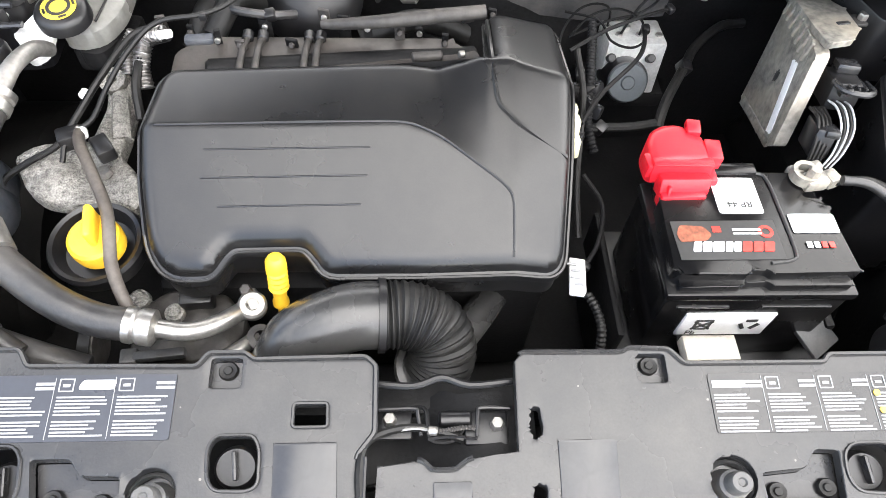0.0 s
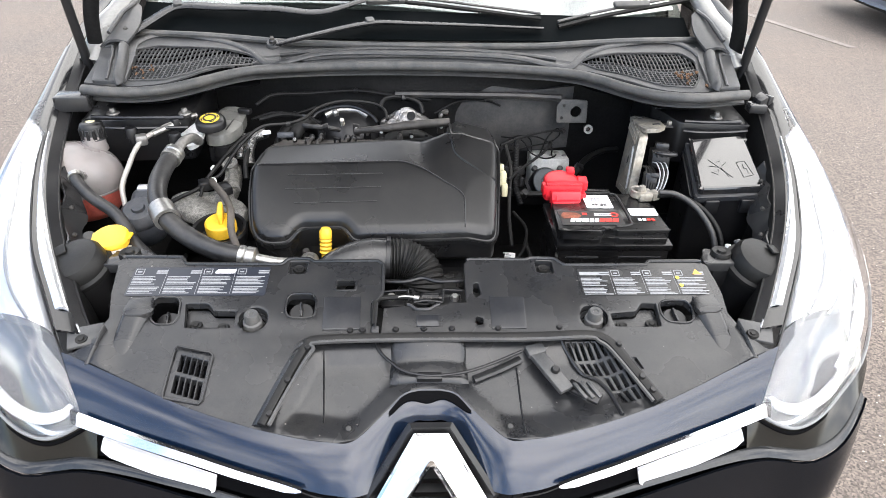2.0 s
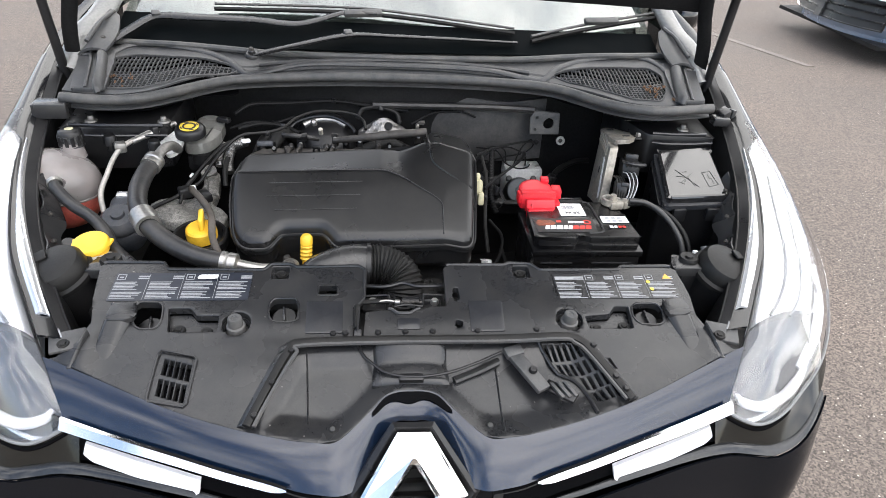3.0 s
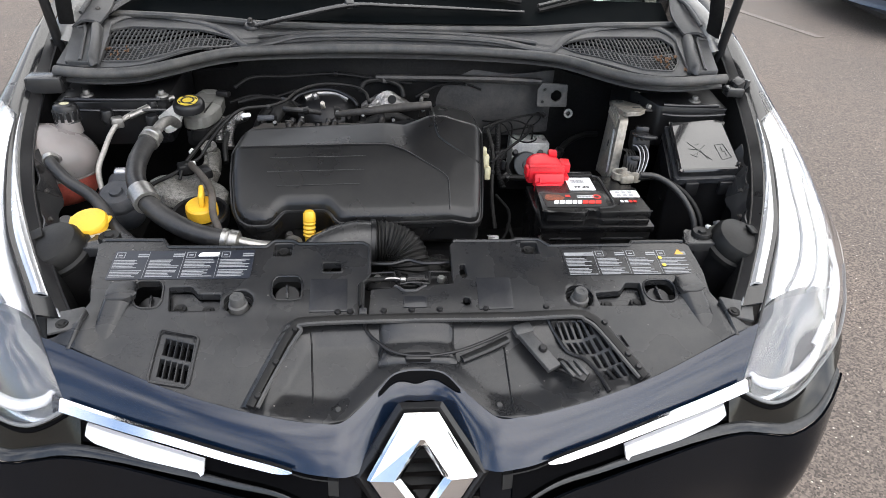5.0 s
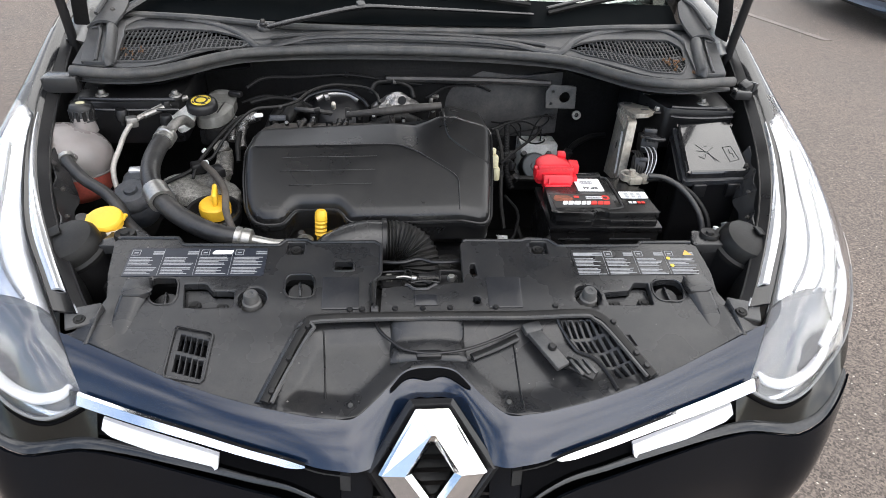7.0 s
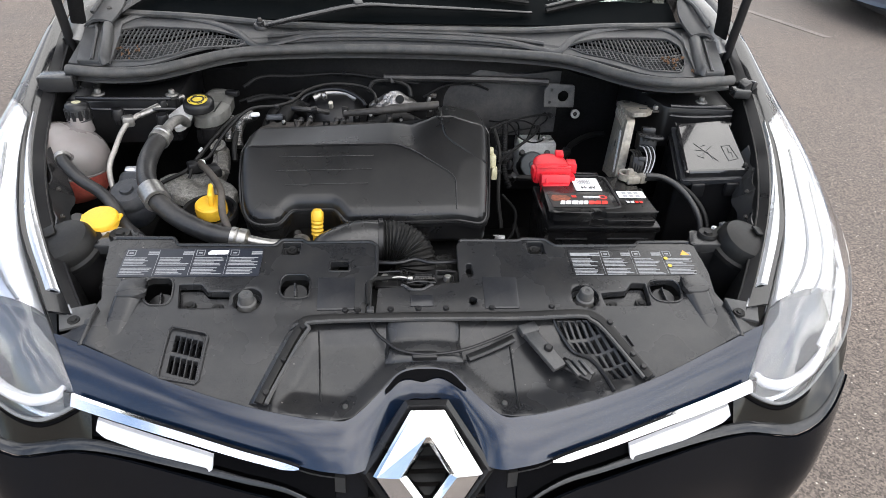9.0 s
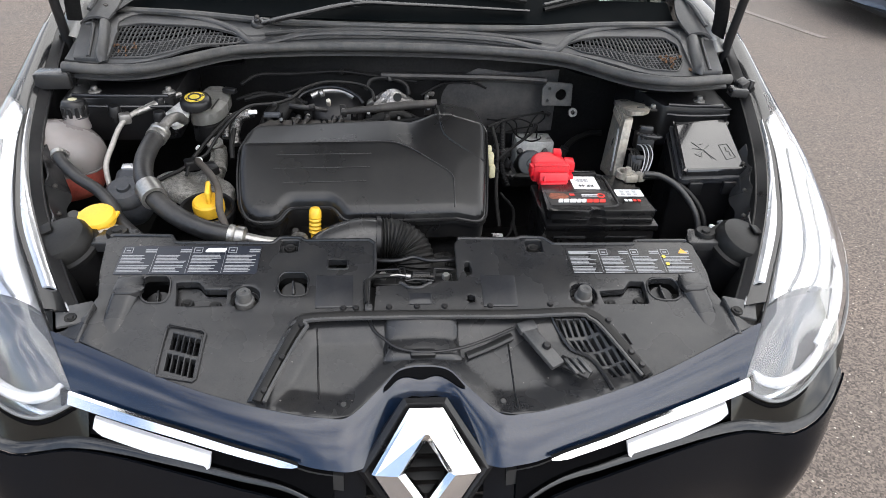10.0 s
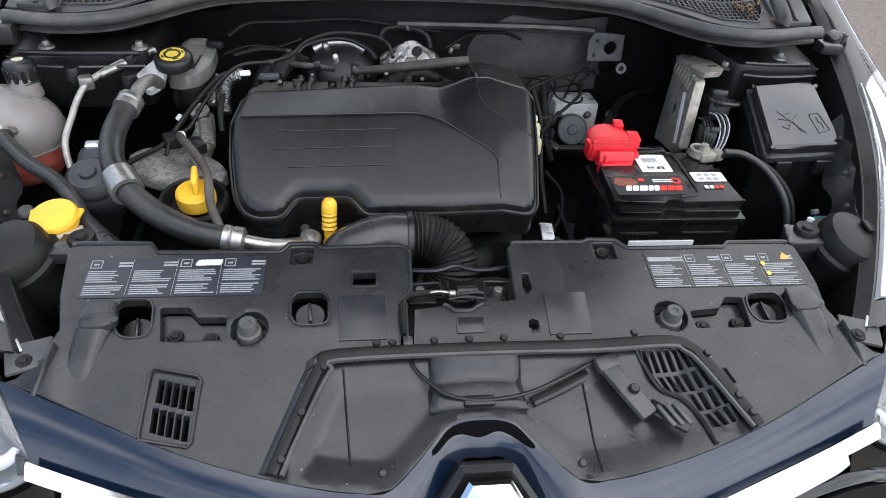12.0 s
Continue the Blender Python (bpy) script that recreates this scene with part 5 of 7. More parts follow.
# ---- bonnet latch and its cable ----
latch = thing("bonnet_latch", (0.21, 0.09, 0.745), "grey metal bonnet catch lever lying in the cover", "latch")
part("lever", ebox((0.196, 0.086, 0.762), (0.026, 0.088, 0.010), (14, 0, 32), 0.003), "grey", latch)
part("lever_head", ebox((0.178, 0.119, 0.772), (0.032, 0.020, 0.012), (14, 0, 20), 0.003), "grey", latch)
part("pivot", lathe([(0, 0.006), (0.005, 0.006), (0.007, 0.003), (0.007, 0), (0, 0)], pose(0.204, 0.080, 0.766, 14, 0, 0), 14), "black", latch)
part("tongue", ebox((0.246, 0.052, 0.746), (0.055, 0.022, 0.008), (12, 0, -38), 0.003), "black", latch)
for i in range(3):
    part("tooth", ebox((0.238 + 0.011 * i, 0.048 + 0.001 * i, 0.753), (0.006, 0.032, 0.005), (12, 0, 30), 0.001), "grey", latch)
part("sleeve", tube([(0.078, 0.086, 0.742), (0.12, 0.102, 0.748), (0.155, 0.116, 0.756)], 0.008, n=4, seg=8, flat=0.6), "ink", latch)
cable = thing("release_cable", (0.0, 0.08, 0.735), "thin black bonnet release cable with pale sheath", "cable")
part("sheath", tube([(-0.078, 0.215, 0.795), (-0.079, 0.150, 0.792), (-0.078, 0.146, 0.780), (-0.070, 0.122, 0.770), (-0.050, 0.100, 0.765), (-0.03, 0.086, 0.761), (0.01, 0.078, 0.759), (0.063, 0.083, 0.761), (0.11, 0.100, 0.764), (0.158, 0.121, 0.770)], 0.0026, n=6, seg=8), "black", cable)
part("cable_clip", ebox((0.008, 0.080, 0.754), (0.040, 0.014, 0.012), (15, 0, 0), 0.003), "black", cable)
part("cable_guide", ebox((-0.078, 0.150, 0.790), (0.012, 0.014, 0.008), (0, 0, 0), 0.002), "grey", cable)

# ---- lock carrier in the gap between the cover halves ----
lock = thing("lock_carrier", (0.0, 0.27, 0.74), "black steel lock carrier with a small spring and nuts", "bracket")
part("carrier", plate(rounded([(-0.09, 0.295), (-0.02, 0.29), (0.0, 0.30), (0.02, 0.29), (0.10, 0.295), (0.10, 0.20), (-0.09, 0.20)], 0.006), lambda x, y: 0.752 + 0.02 * math.sin(30 * x), 0.03, step=0.02), "dark", lock)
part("cross_lip", tube([(-0.075, 0.296, 0.782), (-0.03, 0.292, 0.784), (0.0, 0.300, 0.786), (0.03, 0.292, 0.784), (0.082, 0.297, 0.783)], 0.004, n=4, seg=8), "black", lock)
part("lock_plate", ebox((0.045, 0.250, 0.770), (0.045, 0.034, 0.006), (6, 0, 0), 0.002), "black", lock)
part("nut", lathe([(0, 0.010), (0.006, 0.010), (0.0075, 0.008), (0.0075, 0), (0, 0)], pose(0.056, 0.252, 0.773), 6), "steel", lock)
part("link", tube([(-0.055, 0.243, 0.784), (-0.03, 0.246, 0.786), (-0.012, 0.244, 0.784)], 0.0018, n=3, seg=6), "steel", lock)
part("barrel", rod((-0.016, 0.244, 0.784), (-0.006, 0.243, 0.784), 0.0048), "steel", lock)
part("spring_rod", tube([(-0.005, 0.243, 0.783), (0.02, 0.247, 0.782), (0.035, 0.247, 0.780)], 0.0022, n=4, seg=6, ripple=0.0008, pitch=0.003), "iron", lock)
part("wire", tube([(-0.080, 0.16, 0.792), (-0.083, 0.20, 0.794), (-0.078, 0.228, 0.792), (-0.060, 0.242, 0.786), (-0.03, 0.248, 0.782), (0.0, 0.243, 0.780), (0.02, 0.236, 0.778)], 0.0045, n=6, seg=8), "rubber", lock)
part("nut", lathe([(0, 0.010), (0.006, 0.010), (0.0075, 0.008), (0.0075, 0), (0, 0)], pose(-0.055, 0.259, 0.770), 6), "steel", lock)
part("lock_plate", ebox((-0.052, 0.256, 0.767), (0.040, 0.030, 0.006), (6, 0, 0), 0.002), "black", lock)
part("bracket_loop", tube([(-0.066, 0.268, 0.780), (-0.030, 0.268, 0.782), (-0.026, 0.262, 0.782), (-0.023, 0.240, 0.780)], 0.0022, n=4, seg=8), "black", lock)
part("bracket_loop", tube([(0.034, 0.238, 0.780), (0.036, 0.262, 0.782), (0.040, 0.268, 0.782), (0.070, 0.268, 0.780)], 0.0022, n=4, seg=8), "black", lock)
part("motor_barrel", rod((-0.004, 0.259, 0.772), (0.030, 0.259, 0.772), 0.009), "black", lock)
part("link", tube([(-0.016, 0.236, 0.780), (0.006, 0.238, 0.782), (0.034, 0.236, 0.780)], 0.0018, n=3, seg=6), "black", lock)
part("hook", tube([(-0.045, 0.270, 0.772), (-0.02, 0.268, 0.784), (-0.016, 0.250, 0.784), (-0.012, 0.236, 0.778), (0.01, 0.236, 0.776), (0.024, 0.252, 0.774)], 0.0024, n=5, seg=6), "dark", lock)

# ---- engine ----
LINE = [(-0.327, 0.576), (-0.189, 0.577), (-0.094, 0.577), (-0.039, 0.575), (-0.010, 0.566), (0.011, 0.555), (0.048, 0.530), (0.076, 0.510), (0.086, 0.496), (0.087, 0.475), (0.086, 0.436)]


def cov_z(x, y):
    """The lid's upper face: a slope up to the moulded line, bent flatter behind it and down towards its end."""
    bend = float(np.interp(x, [-0.04, -0.01, 0.011, 0.048, 0.076, 0.086, 0.10, 0.13], [0.576, 0.566, 0.555, 0.530, 0.510, 0.500, 0.530, 0.555]))
    z = 0.812 + 0.55 * (min(y, bend) - 0.451) + 0.03 * (x + 0.2)
    if y > bend:
        z += float(np.interp(x, [-0.3, 0.0, 0.06], [-0.02, 0.15, 0.46])) * (y - bend)
        z = min(z, 0.918 - 0.16 * max(0.0, y - 0.64))
    return z - 0.25 * max(0.0, x - 0.088)


ec = thing("engine_cover", (-0.09, 0.55, 0.76), "matt black plastic engine cover with moulded lines", "engine cover")
OUT = [(-0.332, 0.461), (-0.320, 0.440), (-0.302, 0.430), (-0.262, 0.430), (-0.248, 0.450), (-0.236, 0.459), (-0.156, 0.459), (-0.144, 0.448), (-0.130, 0.430), (-0.02, 0.429), (0.084, 0.430), (0.134, 0.431), (0.147, 0.443), (0.157, 0.543),
       (0.163, 0.627), (0.161, 0.768), (0.070, 0.762), (0.066, 0.662), (-0.094, 0.672), (-0.214, 0.676), (-0.322, 0.680), (-0.338, 0.668), (-0.344, 0.584), (-0.342, 0.524)]
OUTR = [tuple(q) for q in rounded(OUT, 0.012, 3)]


def cov_top(x, y):
    """The upper face, rolled off to its edges."""
    d = min(0.011, gap(x, y, OUTR + OUTR[:1]))
    return cov_z(x, y) - 0.008 * (1 - d / 0.011) ** 2


part("lid", plate(OUTR, cov_top, 0.055, step=0.006), "cover", ec)
# flange all round, a finger's width below the lid
FLANGE = []
for k, (x, y) in enumerate(OUTR):
    a, b = Vector(OUTR[k - 1]), Vector(OUTR[(k + 1) % len(OUTR)])
    d = (b - a).normalized()
    FLANGE.append((x + 0.0055 * d.y, y - 0.0055 * d.x))
part("lid_flange", plate(FLANGE, lambda x, y: cov_z(x, y) - 0.017, 0.010, bevel=0.002), "cover", ec)
part("lid_rim", tube([(x, y, cov_z(x, y) - 0.016) for x, y in FLANGE + FLANGE[:1]], 0.0024, n=1, seg=6), "cover", ec)
groove = lambda pts, r=0.0016: tube([(x, y, cov_top(x, y) + 0.0006) for x, y in pts], r, n=5, seg=6)
part("moulded_line", groove(LINE), "cover", ec)
part("moulded_line", groove([(0.068, 0.748), (0.066, 0.660), (0.071, 0.605), (0.086, 0.586), (0.104, 0.572), (0.154, 0.548)], 0.0030), "cover", ec)
for y0, xa, xe in ((0.550, -0.270, -0.079), (0.521, -0.273, -0.082), (0.4915, -0.253, -0.089)):
    part("moulded_line", groove([(xa, y0), (0.5 * (xa + xe), y0), (xe, y0)], 0.0011), "cover", ec)

engine = thing("engine", (-0.1, 0.6, 0.43), "grimy diesel engine block under its cover", "engine")
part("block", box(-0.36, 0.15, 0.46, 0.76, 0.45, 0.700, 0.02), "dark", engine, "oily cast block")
part("cylinder_head", box(-0.32, 0.12, 0.48, 0.74, 0.700, 0.745, 0.012), "iron", engine)
part("end_plate", pillow(rounded([(-0.540, 0.611), (-0.515, 0.565), (-0.490, 0.545), (-0.444, 0.537), (-0.400, 0.528), (-0.370, 0.535), (-0.362, 0.560), (-0.385, 0.590), (-0.408, 0.615), (-0.405, 0.65), (-0.408, 0.700), (-0.415, 0.744), (-0.438, 0.775), (-0.455, 0.762), (-0.443, 0.700), (-0.449, 0.640), (-0.491, 0.637)], 0.010), lambda x, y: 0.782 + 0.05 * (y - 0.58) + 0.005 * math.sin(70 * x) * math.cos(60 * y) - 0.012 * math.exp(-((x + 0.445) ** 2 + (y - 0.60) ** 2) / 0.0003), 0.02, 0.004, 0.004, step=0.006), "flecked", engine, "dull cast alloy engine mount")
part("manifold", plate(rounded([(-0.345, 0.650), (0.060, 0.648), (0.060, 0.745), (0.02, 0.775), (-0.30, 0.772), (-0.345, 0.745)], 0.015), lambda x, y: 0.836 + 0.10 * (y - 0.66), 0.06, step=0.02, bevel=0.004), "manifold", engine, "dusty brown-black inlet manifold")
part("mount_arm", tube([(-0.410, 0.64, 0.782), (-0.418, 0.68, 0.790), (-0.428, 0.72, 0.790), (-0.440, 0.755, 0.782)], [0.014, 0.012, 0.011, 0.012], n=5, seg=10, flat=0.7), "flecked", engine)
part("mount_eye", lathe([(0.007, 0), (0.018, 0), (0.018, 0.018), (0.007, 0.018)], pose(-0.437, 0.735, 0.790, 20, 0, 0), 16), "flecked", engine)
part("alternator", lathe([(0, 0.088), (0.012, 0.088), (0.014, 0.082), (0.030, 0.082), (0.040, 0.072), (0.042, 0.060), (0.040, 0.056), (0.043, 0.050), (0.043, 0.015), (0.034, 0), (0, 0)], pose(-0.574, 0.552, 0.725, 20, 0, 0), 28), "bluegrey", engine, "blue-grey alternator body")
part("alternator_housing", ebox((-0.576, 0.575, 0.765), (0.062, 0.070, 0.085), (16, 0, 6), 0.016, 3), "bluegrey", engine)
part("alternator_clip", ebox((-0.581, 0.593, 0.812), (0.030, 0.018, 0.010), (10, 0, 5), 0.003), "lampin", engine)
# oil filler
filler = thing("oil_filler", (-0.405, 0.49, 0.75), "black oil filler neck with yellow screw cap", "oil filler")
part("neck", lathe([(0, 0.0), (0.052, 0.0), (0.056, 0.025), (0.053, 0.030), (0.048, 0.028), (0.040, 0.010), (0, 0.008)], pose(-0.404, 0.480, 0.756, 6, 0, 0), 32), "black", filler)
capo = part("cap", lathe([(0, 0.026), (0.026, 0.026), (0.0295, 0.023), (0.031, 0.014), (0.030, 0.0), (0, 0)], pose(-0.398, 0.474, 0.779, 8, 0, 0), 28), "yellow", filler, "yellow screw cap")
part("grip", ebox((-0.396, 0.477, 0.816), (0.0095, 0.042, 0.034), (8, 0, 8), 0.0045, 3), "yellow", capo)
# dipstick
dip = thing("dipstick", (-0.195, 0.43, 0.70), "yellow dipstick handle with ribbed grip", "dipstick")
part("handle", lathe([(0, 0.082), (0.008, 0.080), (0.012, 0.074), (0.0125, 0.060), (0.0105, 0.058), (0.0125, 0.055), (0.0105, 0.050), (0.0125, 0.046), (0.0105, 0.042), (0.0125, 0.038), (0.0105, 0.034), (0.0125, 0.030), (0.009, 0.027), (0.008, 0.010), (0.010, 0.006), (0.010, 0.0), (0, 0)],
      along((-0.190, 0.424, 0.728), (-0.187, 0.441, 0.807)), 16), "yellow", dip)
part("tube", tube([(-0.190, 0.424, 0.732), (-0.186, 0.412, 0.70), (-0.175, 0.40, 0.64)], 0.006, seg=8), "yellow", dip)

# ---- air duct ----
duct = thing("intake_duct", (0.0, 0.40, 0.70), "grey-black air intake elbow with ribbed rubber bellows", "air hose")
part("elbow", tube([(-0.188, 0.335, 0.730), (-0.162, 0.358, 0.762), (-0.128, 0.371, 0.772), (-0.095, 0.380, 0.775), (-0.062, 0.383, 0.772)], [0.032, 0.036, 0.0385, 0.039, 0.039], n=6, seg=24), "duct", duct)
part("bellows", tube([(-0.064, 0.383, 0.772), (-0.035, 0.384, 0.769), (-0.006, 0.376, 0.756), (0.005, 0.358, 0.734), (0.000, 0.345, 0.708)], 0.0375, n=8, seg=24, ripple=0.0030, pitch=0.0060), "rubber", duct, "ribbed rubber bellows")
part("collar", lathe([(0.037, 0), (0.043, 0), (0.043, 0.008), (0.037, 0.008)], along((-0.070, 0.3825, 0.7725), (-0.03, 0.384, 0.769)), 24), "black", duct)
part("outlet", tube([(0.01, 0.365, 0.71), (0.035, 0.40, 0.695), (0.06, 0.44, 0.675), (0.08, 0.475, 0.66)], 0.022, n=5, seg=16), "duct", duct)
part("mouth_ring", lathe([(0.036, 0), (0.046, 0), (0.047, 0.005), (0.044, 0.009), (0.036, 0.009)], pose(-0.006, 0.350, 0.700, 12, 0, 0), 32), "duct", duct)
part("mouth", lathe([(0, -0.05), (0.041, -0.05), (0.041, 0.0), (0, 0.0)], pose(-0.006, 0.350, 0.700, 12, 0, 0), 28), "black", duct)

# ---- air conditioning line ----
ac = thing("refrigerant_hose", (-0.45, 0.45, 0.70), "thick black refrigerant hose with alloy ends and clamp", "hose")
part("hose", tube([(-0.517, 0.612, 0.876), (-0.524, 0.580, 0.869), (-0.526, 0.535, 0.857), (-0.514, 0.484, 0.846), (-0.488, 0.438, 0.835), (-0.455, 0.410, 0.818), (-0.41, 0.382, 0.806), (-0.370, 0.367, 0.798), (-0.334, 0.362, 0.793)], 0.0185, n=6, seg=16), "hose", ac)
part("clamp", lathe([(0.018, 0), (0.0245, 0.0), (0.0245, 0.040), (0.018, 0.040)], along((-0.501, 0.458, 0.840), (-0.476, 0.420, 0.832)), 20), "steel", ac, "wide alloy clamp")
part("crimp", lathe([(0.014, 0), (0.0205, 0.002), (0.0205, 0.010), (0.018, 0.013), (0.0205, 0.016), (0.0205, 0.030), (0.014, 0.034), (0.008, 0.034), (0.008, 0)], along((-0.340, 0.363, 0.794), (-0.300, 0.359, 0.787)), 18), "steel", ac)
part("pipe", tube([(-0.310, 0.360, 0.789), (-0.275, 0.360, 0.780), (-0.248, 0.378, 0.766), (-0.228, 0.405, 0.748)], 0.0105, n=6, seg=12), "steel", ac, "bare alloy pipe")
part("crimp", lathe([(0.008, 0), (0.021, 0.0), (0.021, 0.012), (0.018, 0.014), (0.021, 0.017), (0.021, 0.026), (0.008, 0.030)], along((-0.519, 0.600, 0.875), (-0.511, 0.640, 0.885)), 18), "steel", ac)
part("pipe", tube([(-0.513, 0.625, 0.881), (-0.506, 0.662, 0.888), (-0.498, 0.700, 0.880), (-0.495, 0.725, 0.86)], 0.0105, n=5, seg=12), "alloy", ac)
part("union", lathe([(0.008, 0), (0.016, 0), (0.017, 0.003), (0.017, 0.013), (0.014, 0.016), (0.008, 0.016)], pose(-0.219, 0.408, 0.746, 12, 10, 0), 20), "steel", ac)
part("union_bolt", lathe([(0, 0.010), (0.006, 0.010), (0.008, 0.007), (0.008, 0), (0, 0)], pose(-0.226, 0.424, 0.757, 12, 0, 0), 6), "iron", ac)
part("union_tail", ebox((-0.222, 0.418, 0.744), (0.020, 0.030, 0.020), (12, 0, 20), 0.006), "steel", ac)
part("pipe", tube([(-0.212, 0.375, 0.735), (-0.235, 0.350, 0.745), (-0.27, 0.325, 0.752), (-0.30, 0.310, 0.75)], 0.009, n=5, seg=10), "steel", ac)
part("union", lathe([(0.007, 0), (0.014, 0), (0.015, 0.003), (0.015, 0.011), (0.007, 0.013)], pose(-0.207, 0.372, 0.736, 10, 8, 0), 18), "iron", ac)
thin = thing("refrigerant_pipe", (-0.6, 0.62, 0.62), "thin silver refrigerant pipe with sleeve and fittings", "pipe")
part("pipe", tube([(-0.510, 0.786, 0.898), (-0.552, 0.750, 0.893), (-0.596, 0.695, 0.883), (-0.612, 0.665, 0.868), (-0.620, 0.630, 0.845), (-0.628, 0.595, 0.815), (-0.615, 0.560, 0.78), (-0.598, 0.54, 0.73)], 0.0056, n=6, seg=10), "pale", thin)
part("sleeve", lathe([(0, 0), (0.0068, 0), (0.0068, 0.105), (0, 0.105)], along((-0.514, 0.782, 0.8985), (-0.594, 0.698, 0.8835)), 14), "steel", thin, "bare metal sleeve")
part("clip", ebox((-0.550, 0.750, 0.893), (0.016, 0.026, 0.026), (0, 0, 45), 0.004), "black", thin)
part("elbow_block", ebox((-0.605, 0.688, 0.880), (0.024, 0.022, 0.024), (0, 0, 25), 0.005), "alloy", thin)
part("valve", lathe([(0, 0.035), (0.011, 0.035), (0.013, 0.030), (0.013, 0.012), (0.008, 0.010), (0.008, 0), (0, 0)], pose(-0.628, 0.70, 0.868), 14), "black", thin)
part("valve", lathe([(0, 0.040), (0.011, 0.040), (0.013, 0.034), (0.013, 0.014), (0.009, 0.012), (0.009, 0), (0, 0)], pose(-0.533, 0.69, 0.856), 14), "black", thin)
part("flange", plate(rounded([(-0.535, 0.735), (-0.50, 0.765), (-0.482, 0.745), (-0.492, 0.715), (-0.515, 0.705)], 0.010), lambda x, y: 0.872 + 0.7 * (y - 0.73), 0.010, bevel=0.002), "bright", thin)

# ---- coolant tank ----
tank = thing("coolant_tank", (-0.70, 0.62, 0.70), "round translucent coolant tank with pink coolant and black cap", "coolant tank")
TC = (-0.741, 0.634, 0.820)
ball = lambda a: (0.077 * math.cos(a), 0.073 * math.sin(a))
prof_u = [ball(-0.30 + 0.1 * i) for i in range(17)] + [(0.006, 0.0728), (0, 0.073)]
WIDE = pose(*TC) @ Matrix.Diagonal((1.32, 1.0, 1.0, 1.0))
part("upper_shell", lathe(prof_u, WIDE, 48), "tank", tank)
part("seam", lathe([(0.070, -0.0220), (0.0768, -0.0220), (0.0768, -0.0190), (0.070, -0.0190)], WIDE, 48), "tank", tank)
part("lower_shell", lathe([(0, -0.098), (0.035, -0.096), (0.054, -0.086), (0.064, -0.068), (0.070, -0.045), (0.0735, -0.0225)], WIDE, 48), "coolant", tank, "lower half showing red coolant")
part("neck", lathe([(0, 0), (0.026, 0), (0.023, 0.022), (0.022, 0.034), (0, 0.034)], pose(-0.694, 0.662, 0.868, -4, 0, 0), 28), "tank", tank)
for a in (-2.6, -0.35):
    part("rib", ebox((TC[0] + 0.066 * math.cos(a), TC[1] + 0.062 * math.sin(a), 0.775), (0.014, 0.003, 0.045), (0, 0, math.degrees(a)), 0.001), "tank", tank)
capt = part("cap", lathe([(0, 0.036), (0.018, 0.036), (0.0225, 0.033), (0.0245, 0.027), (0.0245, 0.004), (0.026, 0.0), (0, 0)], pose(-0.694, 0.667, 0.892, -4, 0, 0), 28), "black", tank, "black ribbed screw cap")
for i in range(12):
    a = i * 2 * math.pi / 12
    part("cap_rib", ebox((-0.694 + 0.0240 * math.cos(a), 0.667 + 0.0240 * math.sin(a), 0.907), (0.0030, 0.008, 0.022), (0, 0, math.degrees(a)), 0.001, 1), "black", capt)
part("cap_print", lathe([(0, 0.001), (0.009, 0.001), (0.009, 0), (0, 0)], pose(-0.694, 0.669, 0.9282, -4, 0, 0), 18), "cream", capt)
part("nipple", tube([(-0.692, 0.580, 0.846), (-0.690, 0.560, 0.858), (-0.684, 0.538, 0.866)], 0.008, n=4, seg=10), "tank", tank)
ch = thing("coolant_hose", (-0.6, 0.45, 0.72), "black rubber coolant hose curving down from the tank", "hose")
part("hose", tube([(-0.684, 0.535, 0.872), (-0.674, 0.515, 0.867), (-0.640, 0.488, 0.846), (-0.595, 0.462, 0.83), (-0.562, 0.43, 0.815), (-0.545, 0.405, 0.80), (-0.51, 0.375, 0.785), (-0.46, 0.345, 0.76)], 0.0115, n=6, seg=12), "hose", ch)
part("clip", lathe([(0.0115, 0), (0.0145, 0), (0.0145, 0.010), (0.0115, 0.010)], along((-0.683, 0.532, 0.872), (-0.675, 0.517, 0.868)), 14), "steel", ch)

# ---- washer filler ----
wash = thing("washer_filler", (-0.57, 0.385, 0.66), "yellow washer cap on a cream filler neck", "filler neck")
part("neck", tube([(-0.566, 0.378, 0.80), (-0.560, 0.365, 0.76), (-0.545, 0.35, 0.70), (-0.53, 0.34, 0.64)], [0.0275, 0.026, 0.024, 0.022], n=5, seg=18), "beige", wash)
capw = part("cap", lathe([(0, 0.022), (0.024, 0.0225), (0.031, 0.021), (0.0335, 0.017), (0.0335, 0.012), (0.031, 0.010), (0.030, 0), (0, 0)], pose(-0.574, 0.388, 0.803, 10, -3, 0), 28), "yellow", wash, "yellow snap cap")
part("tab", ebox((-0.605, 0.392, 0.816), (0.010, 0.020, 0.006), (10, 0, 10), 0.002), "yellow", capw)
part("tab", ebox((-0.543, 0.394, 0.817), (0.008, 0.018, 0.006), (10, 0, -10), 0.002), "yellow", capw)

